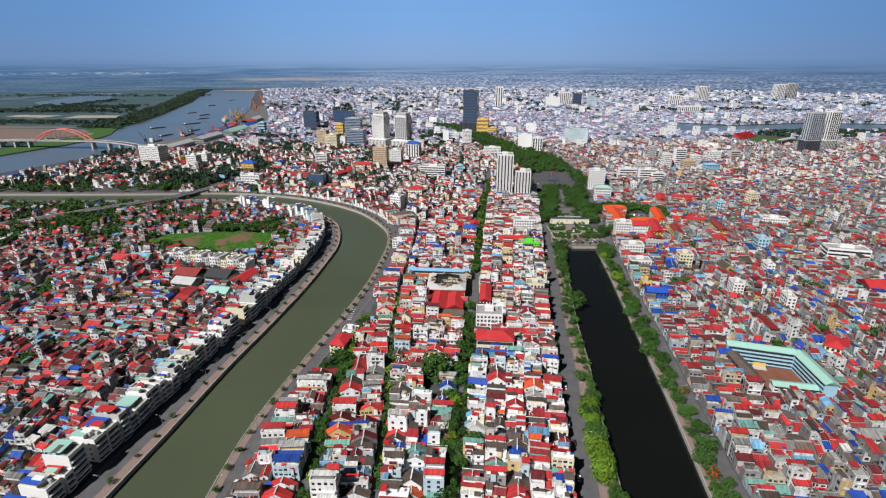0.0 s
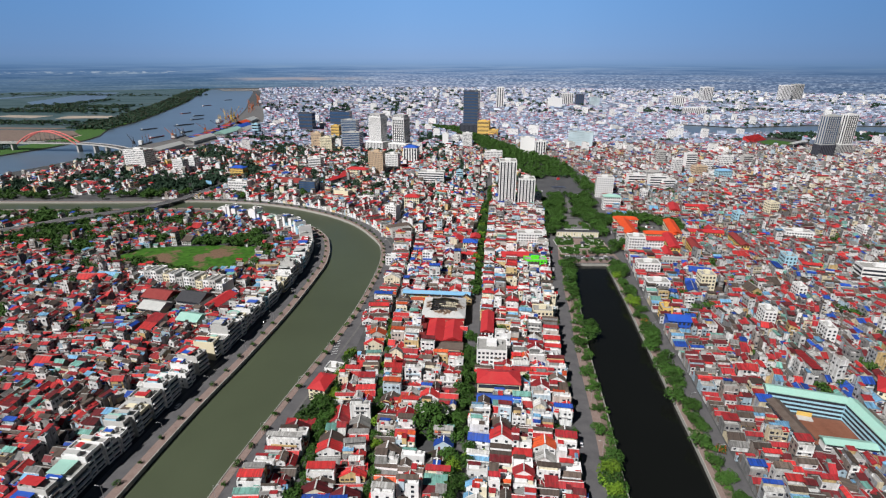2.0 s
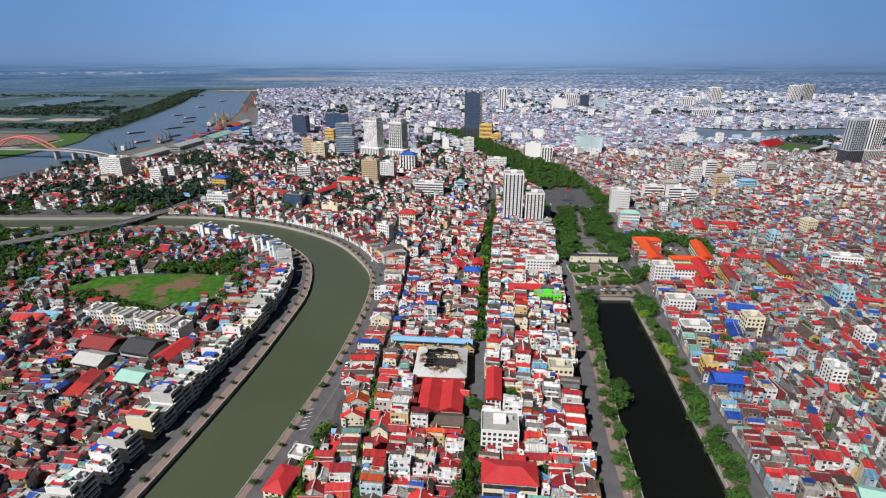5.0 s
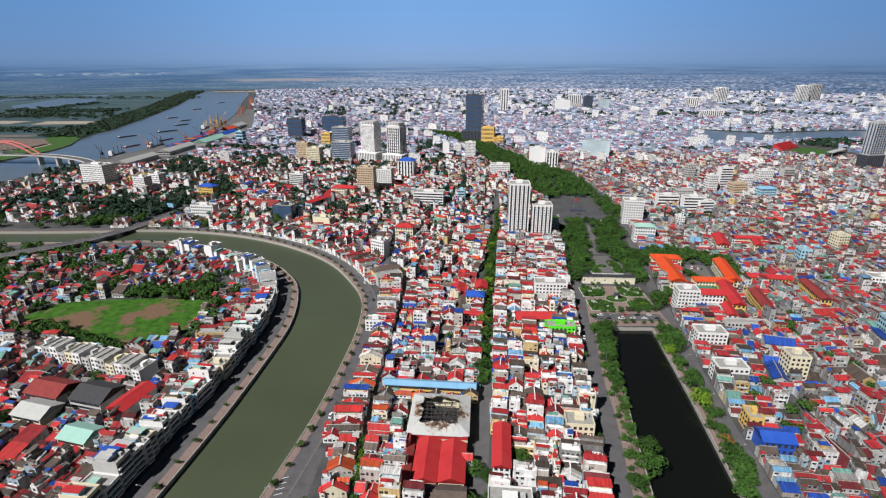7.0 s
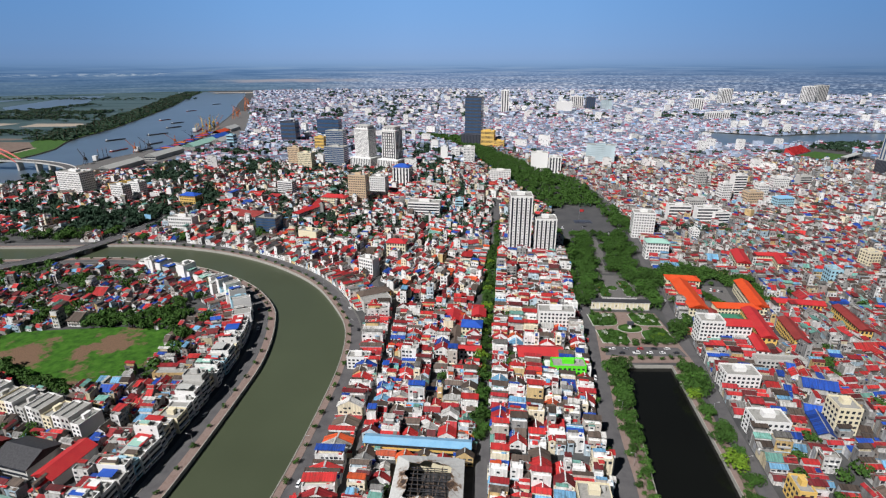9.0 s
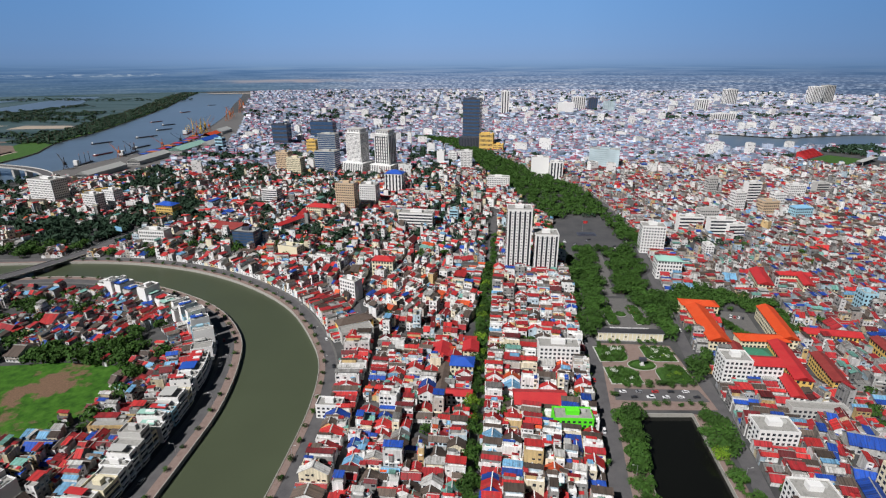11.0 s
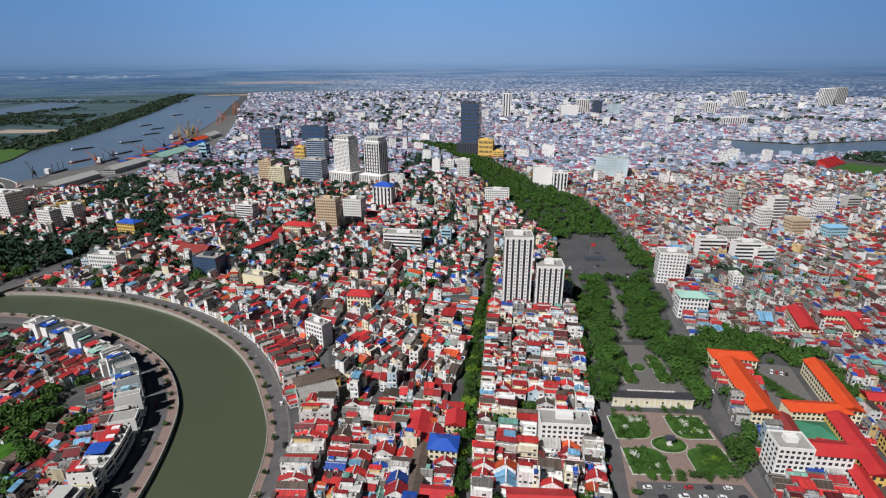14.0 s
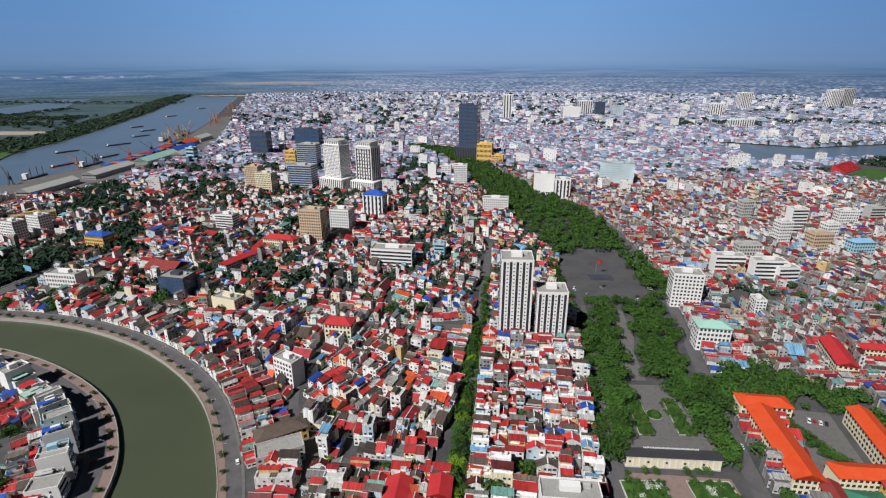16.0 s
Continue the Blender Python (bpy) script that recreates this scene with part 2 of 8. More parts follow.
def glass_dark(name, col, rough=0.12, scale=0.35):
    m, n, l, b = mat_base(name, rough, 0.0, 0.5)
    no = noise_node(n, l, scale, 2)
    r = ramp_node(n, [(0.35, tuple(c * 0.6 for c in col)), (0.65, col)])
    l.new(no.outputs[0], r.inputs[0])
    l.new(r.outputs[0], b.inputs["Base Color"])
    return m


M_glass = glass_dark("window_glass", (0.040, 0.045, 0.056))
M_bglass = glass_dark("blue_curtain_glass", (0.05, 0.10, 0.19), 0.1)
M_pglass = glass_dark("pale_curtain_glass", (0.52, 0.64, 0.68), 0.2, 0.03)


def leaves(name, dark, light, scale=0.35):
    m, n, l, b = mat_base(name, 0.75, 0, 0.2)
    geo = n.new("ShaderNodeNewGeometry")
    info = n.new("ShaderNodeObjectInfo")
    r = ramp_node(n, [(0.0, dark), (1.0, light)])
    no = noise_node(n, l, scale, 3)
    ad = n.new("ShaderNodeMath")
    ad.operation = "MULTIPLY_ADD"
    l.new(geo.outputs["Random Per Island"], ad.inputs[0])
    ad.inputs[1].default_value = 0.26
    sub = n.new("ShaderNodeMath")
    sub.operation = "MULTIPLY_ADD"
    l.new(no.outputs[0], sub.inputs[0])
    sub.inputs[1].default_value = 1.0
    sub.inputs[2].default_value = -0.16
    l.new(sub.outputs[0], ad.inputs[2])
    l.new(ad.outputs[0], r.inputs[0])
    hs = n.new("ShaderNodeHueSaturation")
    mr = n.new("ShaderNodeMapRange")
    mr.inputs[3].default_value, mr.inputs[4].default_value = 0.7, 1.35
    l.new(info.outputs["Random"], mr.inputs[0])
    l.new(mr.outputs[0], hs.inputs["Value"])
    l.new(r.outputs[0], hs.inputs["Color"])
    l.new(hs.outputs[0], b.inputs["Base Color"])
    return m


M_leaf = leaves("foliage", (0.014, 0.042, 0.009), (0.064, 0.140, 0.020))
# dark woods for the distance, with some blue haze put into the green
M_leaf_far = leaves("hazed_dark_foliage", (0.015, 0.036, 0.022), (0.040, 0.078, 0.042), 0.08)
M_leaf2 = leaves("bright_foliage", (0.05, 0.12, 0.012), (0.20, 0.30, 0.022))


def water(name, col, rough, wave):
    m, n, l, b = mat_base(name, rough, 0, 0.35)
    no = noise_node(n, l, 0.01, 3)
    r = ramp_node(n, [(0.3, tuple(c * 0.88 for c in col)), (0.7, tuple(c * 1.1 for c in col))])
    l.new(no.outputs[0], r.inputs[0])
    l.new(r.outputs[0], b.inputs["Base Color"])
    w = noise_node(n, l, wave, 5)
    bp = n.new("ShaderNodeBump")
    bp.inputs["Strength"].default_value = 0.25
    bp.inputs["Distance"].default_value = 0.2
    l.new(w.outputs[0], bp.inputs["Height"])
    l.new(bp.outputs[0], b.inputs["Normal"])
    return m


M_river = water("river_water", (0.062, 0.074, 0.043), 0.35, 0.6)
M_lake = water("lake_water", (0.006, 0.0065, 0.0055), 0.16, 0.6)
M_bigriver = water("wide_river_water", (0.085, 0.115, 0.145), 0.3, 0.2)


def ground_material():
    m, n, l, b = mat_base("ground_cover", 0.95, 0, 0.2)
    near = noise_node(n, l, 0.05, 5)
    far = noise_node(n, l, 1.0, 6)
    mp = n.new("ShaderNodeMapping")
    mp.inputs["Scale"].default_value = (0.0016, 0.0065, 0.0)
    mp.inputs["Rotation"].default_value = (0, 0, 0.12)
    l.new(far.inputs["Vector"].links[0].from_socket, mp.inputs[0])
    l.new(mp.outputs[0], far.inputs["Vector"])
    r1 = ramp_node(n, [(0.35, (0.045, 0.046, 0.048)), (0.65, (0.085, 0.084, 0.082))])
    # farmland colours, shifted to blue to carry the haze of distance
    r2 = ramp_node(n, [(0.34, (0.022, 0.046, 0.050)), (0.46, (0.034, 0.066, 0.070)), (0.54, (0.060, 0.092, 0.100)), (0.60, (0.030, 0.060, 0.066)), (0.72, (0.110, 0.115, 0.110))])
    l.new(near.outputs[0], r1.inputs[0])
    l.new(far.outputs[0], r2.inputs[0])
    tc = n.new("ShaderNodeTexCoord")
    sep = n.new("ShaderNodeSeparateXYZ")
    l.new(tc.outputs["Object"], sep.inputs[0])
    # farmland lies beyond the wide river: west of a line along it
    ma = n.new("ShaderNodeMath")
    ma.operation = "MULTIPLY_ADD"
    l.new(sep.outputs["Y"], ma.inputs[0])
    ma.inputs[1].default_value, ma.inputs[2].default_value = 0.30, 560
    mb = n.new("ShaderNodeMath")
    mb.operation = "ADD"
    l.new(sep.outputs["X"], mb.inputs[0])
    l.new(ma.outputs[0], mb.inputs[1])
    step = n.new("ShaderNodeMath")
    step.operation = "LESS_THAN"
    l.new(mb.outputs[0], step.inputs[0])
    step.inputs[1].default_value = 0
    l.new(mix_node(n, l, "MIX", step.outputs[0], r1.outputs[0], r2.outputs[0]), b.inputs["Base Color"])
    return m


M_ground = ground_material()


def backdrop_material():
    """Glowing land beyond the last houses and the sky over it, with haze painted in."""
    m = bpy.data.materials.new("far_distance")
    m.use_nodes = True
    n, l = m.node_tree.nodes, m.node_tree.links
    n.clear()
    out = n.new("ShaderNodeOutputMaterial")
    em = n.new("ShaderNodeEmission")
    tc = n.new("ShaderNodeTexCoord")
    sep = n.new("ShaderNodeSeparateXYZ")
    l.new(tc.outputs["Object"], sep.inputs[0])

    def span(axis, a, b, lo, hi):
        mr = n.new("ShaderNodeMapRange")
        mr.inputs[1].default_value, mr.inputs[2].default_value, mr.inputs[3].default_value, mr.inputs[4].default_value = a, b, lo, hi
        l.new(sep.outputs[axis], mr.inputs[0])
        return mr.outputs[0]

    def grain(sx, sz, detail):
        mp = n.new("ShaderNodeMapping")
        mp.inputs["Scale"].default_value = (sx, sx, sz)
        l.new(tc.outputs["Object"], mp.inputs[0])
        no = n.new("ShaderNodeTexNoise")
        no.inputs["Scale"].default_value, no.inputs["Detail"].default_value = 1.0, detail
        l.new(mp.outputs[0], no.inputs["Vector"])
        return no.outputs[0]

    def ramp(src, stops):
        r = ramp_node(n, stops)
        l.new(src, r.inputs[0])
        return r.outputs[0]

    def times(a, b):
        ma = n.new("ShaderNodeMath")
        ma.operation = "MULTIPLY"
        l.new(a, ma.inputs[0])
        l.new(b, ma.inputs[1])
        return ma.outputs[0]

    # haze over the land and sky gradient by height, painted as emission
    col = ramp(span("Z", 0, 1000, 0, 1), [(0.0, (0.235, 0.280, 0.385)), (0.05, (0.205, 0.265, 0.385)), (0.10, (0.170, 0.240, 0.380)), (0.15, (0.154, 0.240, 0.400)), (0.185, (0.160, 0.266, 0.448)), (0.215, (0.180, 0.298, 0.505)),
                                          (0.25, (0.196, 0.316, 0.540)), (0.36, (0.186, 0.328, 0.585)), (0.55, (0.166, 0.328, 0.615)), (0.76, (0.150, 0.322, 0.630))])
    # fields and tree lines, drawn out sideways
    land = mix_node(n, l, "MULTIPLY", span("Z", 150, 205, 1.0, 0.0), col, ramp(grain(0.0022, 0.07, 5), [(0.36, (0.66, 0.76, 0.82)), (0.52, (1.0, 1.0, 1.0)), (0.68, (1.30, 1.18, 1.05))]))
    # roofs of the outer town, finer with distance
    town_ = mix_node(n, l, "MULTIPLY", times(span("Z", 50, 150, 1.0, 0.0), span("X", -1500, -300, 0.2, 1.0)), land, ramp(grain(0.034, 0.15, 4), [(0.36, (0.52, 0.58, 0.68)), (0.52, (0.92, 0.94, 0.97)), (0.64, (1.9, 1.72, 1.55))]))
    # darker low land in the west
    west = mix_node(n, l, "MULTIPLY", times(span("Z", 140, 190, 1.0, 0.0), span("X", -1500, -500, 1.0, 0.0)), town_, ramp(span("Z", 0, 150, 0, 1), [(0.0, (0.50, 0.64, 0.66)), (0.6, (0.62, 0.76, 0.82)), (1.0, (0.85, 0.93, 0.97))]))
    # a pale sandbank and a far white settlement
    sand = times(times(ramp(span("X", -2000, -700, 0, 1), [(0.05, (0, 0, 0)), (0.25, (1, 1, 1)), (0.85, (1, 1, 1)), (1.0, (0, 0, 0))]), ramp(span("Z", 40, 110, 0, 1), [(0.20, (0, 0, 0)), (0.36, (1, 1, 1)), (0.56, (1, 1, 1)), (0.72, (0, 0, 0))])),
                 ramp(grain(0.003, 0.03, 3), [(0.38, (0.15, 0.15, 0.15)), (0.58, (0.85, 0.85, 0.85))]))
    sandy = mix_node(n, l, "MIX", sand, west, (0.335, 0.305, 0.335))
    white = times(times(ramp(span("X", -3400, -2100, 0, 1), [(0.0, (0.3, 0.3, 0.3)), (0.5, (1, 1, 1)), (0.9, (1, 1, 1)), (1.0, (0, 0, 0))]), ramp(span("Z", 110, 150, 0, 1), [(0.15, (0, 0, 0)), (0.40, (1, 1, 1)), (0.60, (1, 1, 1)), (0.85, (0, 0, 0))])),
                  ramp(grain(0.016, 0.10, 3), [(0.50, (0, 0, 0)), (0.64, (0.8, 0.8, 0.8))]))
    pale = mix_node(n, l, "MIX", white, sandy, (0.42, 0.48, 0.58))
    # emission painted darker towards both ends, like lens falloff
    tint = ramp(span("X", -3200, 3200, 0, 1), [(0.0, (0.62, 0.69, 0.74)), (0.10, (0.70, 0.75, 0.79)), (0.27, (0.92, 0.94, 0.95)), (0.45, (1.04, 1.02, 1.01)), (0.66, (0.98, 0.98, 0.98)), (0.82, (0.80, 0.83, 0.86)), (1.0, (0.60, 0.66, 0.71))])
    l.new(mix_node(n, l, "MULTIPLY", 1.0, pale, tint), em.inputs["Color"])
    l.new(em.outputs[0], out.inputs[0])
    return m


M_backdrop = backdrop_material()



def field_material():
    """Rough grass with bare earth showing through."""
    m, n, l, b = mat_base("rough_field", 0.95, 0, 0.15)
    wide, mid, small = noise_node(n, l, 0.022, 6, 0.62), noise_node(n, l, 0.16, 5), noise_node(n, l, 1.4, 4)
    green = ramp_node(n, [(0.30, (0.018, 0.055, 0.008)), (0.52, (0.040, 0.115, 0.012)), (0.72, (0.066, 0.150, 0.020))])
    earth = ramp_node(n, [(0.3, (0.10, 0.062, 0.040)), (0.7, (0.20, 0.125, 0.080))])
    l.new(mid.outputs[0], green.inputs[0])
    l.new(small.outputs[0], earth.inputs[0])
    bare = ramp_node(n, [(0.535, (0, 0, 0)), (0.575, (1, 1, 1))])
    l.new(wide.outputs[0], bare.inputs[0])
    l.new(mix_node(n, l, "MIX", bare.outputs[0], green.outputs[0], earth.outputs[0]), b.inputs["Base Color"])
    return m


M_field = field_material()
# ---------------------------------------------------------------- plan
rng = np.random.default_rng(7)


def smooth(pts, step=8.0):
    """Catmull-Rom line through a few plan points, with even steps."""
    p = np.array(pts, float)
    q = np.vstack([2 * p[0] - p[1], p, 2 * p[-1] - p[-2]])
    out = []
    for i in range(1, len(q) - 2):
        k = max(1, int(np.linalg.norm(q[i + 1] - q[i]) / step))
        for s in np.arange(k) / k:
            out.append(0.5 * (2 * q[i] + (q[i + 1] - q[i - 1]) * s + (2 * q[i - 1] - 5 * q[i] + 4 * q[i + 1] - q[i + 2]) * s * s
                              + (3 * q[i] - q[i - 1] - 3 * q[i + 1] + q[i + 2]) * s ** 3))
    out.append(p[-1])
    return np.array(out)


def shifted(line, d):
    """The line moved d metres to its right."""
    t = np.gradient(line, axis=0)
    t /= np.linalg.norm(t, axis=1)[:, None] + 1e-9
    return line + d * np.stack([t[:, 1], -t[:, 0]], 1)


def inside(x, y, poly):
    x, y = np.asarray(x), np.asarray(y)
    r = np.zeros(x.shape, bool)
    p = np.asarray(poly)
    for (x0, y0), (x1, y1) in zip(p, np.roll(p, -1, 0)):
        if y0 == y1:
            continue
        r ^= ((y0 > y) != (y1 > y)) & (x < (x1 - x0) * (y - y0) / (y1 - y0) + x0)
    return r


def gap(x, y, line):
    """Distance of points to a line."""
    best = np.full(np.shape(x), 1e9)
    for a, b in zip(line[:-1], line[1:]):
        d = b - a
        s = np.clip(((x - a[0]) * d[0] + (y - a[1]) * d[1]) / (d @ d + 1e-9), 0, 1)
        best = np.minimum(best, np.hypot(x - a[0] - s * d[0], y - a[1] - s * d[1]))
    return best


CITY_BANK = smooth([(-122, -150), (-120, 0), (-117, 150), (-114, 235), (-101, 309), (-87, 375), (-75, 440), (-68, 510), (-66, 560), (-71, 605), (-86, 642),
                    (-115, 690), (-152, 728), (-200, 762), (-255, 788), (-315, 804), (-375, 810), (-430, 806), (-520, 802), (-760, 800)])
ISLE_BANK = smooth([(-178, -150), (-174, 0), (-169, 150), (-158, 240), (-150, 305), (-140, 366), (-130, 440), (-124, 515), (-123, 560), (-131, 610),
                    (-146, 650), (-182, 695), (-236, 731), (-300, 757), (-365, 768), (-430, 764), (-520, 760), (-760, 755)])
RIVER = np.vstack([CITY_BANK, ISLE_BANK[::-1]])
LAKE_L = smooth([(66, 20), (82, 130), (90, 197), (96, 249), (104, 306), (112, 375), (126, 462), (142, 552)])
LAKE_R = smooth([(110, 20), (124, 130), (132, 190), (144, 271), (152, 335), (160, 400), (169, 470), (178, 552)])
LAKE = np.vstack([LAKE_L, LAKE_R[::-1]])
BIG_NEAR = smooth([(-1500, 300), (-1150, 600), (-920, 850), (-850, 990), (-805, 1150), (-775, 1330), (-745, 1520), (-745, 1700), (-805, 2050), (-935, 2520), (-1130, 3090), (-1380, 3860), (-1580, 4380)], 60)
BIG_FAR = smooth([(-1750, 520), (-1370, 840), (-1110, 1030), (-1030, 1163), (-1008, 1262), (-985, 1400), (-1005, 1550), (-1075, 1700), (-1122, 1950), (-1190, 2200), (-1285, 2520), (-1370, 2800), (-1465, 3084), (-1690, 3700), (-1900, 4360)], 60)
BIG_RIVER = np.vstack([BIG_NEAR, BIG_FAR[::-1]])
EAST_LAKE = np.array([(735, 1563), (790, 1610), (860, 1595), (1000, 1620), (1200, 1640), (1700, 1660), (1720, 1840), (1300, 1880), (1010, 1800), (900, 1870), (790, 1930), (760, 1900), (800, 1780)], float)

TREE_STREET = smooth([(-2, 60), (5, 190), (11, 260), (20, 342), (31, 440), (42, 550), (53, 650), (68, 781), (94, 1015)])
DARK_STREET = smooth([(-33, 60), (-33, 189), (-35, 249), (-38, 310), (-39, 379), (-40, 440), (-36, 500), (-33, 560), (-32, 650)])
SIDE_STREET = smooth([(-70, 60), (-68, 197), (-70, 239), (-69, 283), (-69, 330), (-66, 372)])
LAKE_ROAD = smooth([(52, 60), (73, 197), (80, 249), (89, 311), (97, 380), (107, 440), (112, 484), (125, 558), (138, 651), (158, 790), (176, 930)])
EAST_ROAD = smooth([(132, 60), (146, 190), (157, 271), (166, 335), (174, 400), (183, 470), (194, 535), (199, 565), (206, 614), (215, 665), (234, 760), (258, 890), (266, 1020), (262, 1110), (235, 1230), (190, 1330), (130, 1480), (60, 1650)])
CITY_ROAD = shifted(CITY_BANK, 8.7)
ISLE_ROAD = shifted(ISLE_BANK, -13)
FLYOVER = smooth([(-700, 560), (-500, 690), (-436, 748), (-412, 800), (-400, 850), (-385, 930)])
CROSS = [np.array(c, float) for c in ([(-33, 272), (75, 268)], [(-66, 372), (-38, 366)], [(-40, 468), (107, 452)], [(-33, 642), (52, 640), (136, 646)],
                                      [(-32, 560), (42, 556)], [(-40, 642), (-62, 720), (-50, 800), (70, 800)], [(68, 790), (158, 790)])]
PARK = np.array([(128, 556), (146, 655), (160, 800), (162, 850), (250, 850), (230, 760), (210, 655), (196, 556)], float)
SQUARE = np.array([(150, 842), (168, 960), (205, 985), (265, 980), (262, 900), (246, 842)], float)
FOREST = np.array([(168, 962), (150, 1060), (128, 1150), (100, 1300), (68, 1490), (0, 1712), (-80, 1790), (-80, 1830), (60, 1760), (112, 1600), (150, 1440), (195, 1300),
                   (235, 1215), (262, 1100), (262, 985), (205, 990)], float)
FIELD = np.array([(-365, 555), (-345, 598), (-262, 608), (-214, 604), (-200, 572), (-214, 532), (-236, 516), (-318, 550)], float)
PORT = np.array([(-792, 1300), (-742, 1560), (-705, 1640), (-790, 2040), (-960, 2640), (-900, 2660), (-680, 2040), (-590, 1700), (-615, 1240), (-680, 1220)], float)
STADIUM = (912, 1445, 80, 95)

# ---------------------------------------------------------------- mesh tools
def mesh_object(name, verts, faces, mats, mat_ids=None, parent=None, label="", smooth_faces=False):
    me = bpy.data.meshes.new(name)
    me.from_pydata([tuple(v) for v in verts], [], [tuple(f) for f in faces])
    for m in (mats if isinstance(mats, (list, tuple)) else [mats]):
        me.materials.append(m)
    if mat_ids is not None:
        me.polygons.foreach_set("material_index", np.asarray(mat_ids, np.int32))
    me.update()
    ob = new(name, me)
    if parent:
        ob.parent = parent
    if label:
        ob["label"] = label
    return ob


def part(name, bm, material, parent, label=""):
    me = bpy.data.meshes.new(name)
    bm.to_mesh(me)
    bm.free()
    me.materials.append(material)
    ob = new(name, me)
    ob.parent = parent
    if label:
        ob["label"] = label
    return ob


def empty(name, x, y, z=0.0, yaw=0.0, label="", category="", group="", kind=""):
    ob = new(name)
    ob.empty_display_size = 1
    ob.matrix_world = pose(x, y, z, 0, 0, yaw)
    return tagged(ob, label, category, group, kind)


def add_box(bm, x0, x1, y0, y1, z0, z1, bevel=0.0):
    v = [bm.verts.new(c) for c in ((x0, y0, z0), (x1, y0, z0), (x1, y1, z0), (x0, y1, z0), (x0, y0, z1), (x1, y0, z1), (x1, y1, z1), (x0, y1, z1))]
    f = [bm.faces.new([v[i] for i in q]) for q in ((3, 2, 1, 0), (4, 5, 6, 7), (0, 1, 5, 4), (1, 2, 6, 5), (2, 3, 7, 6), (3, 0, 4, 7))]
    if bevel:
        bmesh.ops.bevel(bm, geom=list({e for q in f for e in q.edges}), offset=bevel, segments=1, affect="EDGES")
    return bm


def box_part(name, dims, material, parent, label="", bevel=0.0):
    return part(name, add_box(bmesh.new(), *dims, bevel), material, parent, label)


def ribbon(name, line, d0, d1, z, material, label, category, parent=None, thick=0.0):
    """A flat strip between two offsets of a line, with a real edge where thick."""
    a, b = shifted(line, d0), shifted(line, d1)
    n = len(line)
    v = [(*p, z) for p in a] + [(*p, z) for p in b]
    f = [(i, n + i, n + i + 1, i + 1) for i in range(n - 1)]
    f = [q[::-1] for q in f] if d1 > d0 else f
    f = [q[::-1] for q in f]
    if thick:
        v += [(*p, z - thick) for p in a] + [(*p, z - thick) for p in b]
        f += [(i, i + 1, 2 * n + i + 1, 2 * n + i) for i in range(n - 1)] + [(n + i + 1, n + i, 3 * n + i, 3 * n + i + 1) for i in range(n - 1)]
    ob = mesh_object(name, v, f, material, parent=parent)
    if not parent:
        tagged(ob, label, category, kind="structure")
    return ob


def flat(name, poly, z, material, label, category, kind="structure"):
    bm = bmesh.new()
    vs = [bm.verts.new((*p, z)) for p in poly]
    bm.faces.new(vs)
    bmesh.ops.triangulate(bm, faces=bm.faces[:])
    bm.normal_update()
    if bm.faces and bm.faces[:][0].normal.z < 0:
        bmesh.ops.reverse_faces(bm, faces=bm.faces[:])
    me = bpy.data.meshes.new(name)
    bm.to_mesh(me)
    bm.free()
    me.materials.append(material)
    return tagged(new(name, me), label, category, kind=kind)


# ---------------------------------------------------------------- ground, water, roads
def ground_sheet():
    bm = bmesh.new()
    rim = [(20 + 4720 * math.cos(a), 210 + 4720 * math.sin(a)) for a in np.linspace(0, 2 * math.pi, 96, endpoint=False)]
    for loop in (rim, RIVER, LAKE, BIG_RIVER, EAST_LAKE):
        vs = [bm.verts.new((p[0], p[1], 0)) for p in loop]
        for a, b in zip(vs, vs[1:] + vs[:1]):
            bm.edges.new((a, b))
    bmesh.ops.triangle_fill(bm, use_beauty=True, use_dissolve=False, edges=bm.edges[:])
    bm.normal_update()
    for f in bm.faces:
        if f.normal.z < 0:
            f.normal_flip()
    me = bpy.data.meshes.new("ground")
    bm.to_mesh(me)
    bm.free()
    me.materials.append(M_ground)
    return tagged(new("ground", me), "grey city ground with farmland beyond the wide river", "ground", kind="structure")


ground_sheet()
for nm, poly, mt, lab in (("river_water", RIVER, M_river, "calm olive green canal water between stone quays"), ("lake_water", LAKE, M_lake, "dark still water of the long city lake"),
                          ("wide_river_water", BIG_RIVER, M_bigriver, "wide grey blue river with barges"), ("east_lake_water", EAST_LAKE, M_bigriver, "distant grey lake among houses")):
    flat(nm, poly, -2.2, mt, lab, "water")


def quay(name, line, side, label):
    n = len(line)
    v = [(*p, z) for z in (0.5, -4.0) for p in line] + [(*p, z) for z in (0.5, 0.0) for p in shifted(line, side * 0.5)]
    f = [(i, i + 1, n + i + 1, n + i) for i in range(n - 1)] + [(i, 2 * n + i, 2 * n + i + 1, i + 1) for i in range(n - 1)]
    f += [(2 * n + i, 3 * n + i, 3 * n + i + 1, 2 * n + i + 1) for i in range(n - 1)]
    tagged(mesh_object(name, v, f, M_quay), label, "quay wall", kind="structure")


quay("quay_wall_city", CITY_BANK, 1, "stone quay wall with a low parapet along the canal")
quay("quay_wall_isle", ISLE_BANK, -1, "stone quay wall below the row of white houses")
quay("quay_wall_lake_west", LAKE_L, -1, "low stone edge of the city lake")
quay("quay_wall_lake_east", LAKE_R, 1, "pale stone edge of the city lake below trees")
quay("quay_wall_lake_end", np.array([(142, 552), (178, 552)], float), -1, "stone edge at the head of the lake")
quay("quay_wall_port", BIG_NEAR, 1, "concrete edge of the port on the wide river")

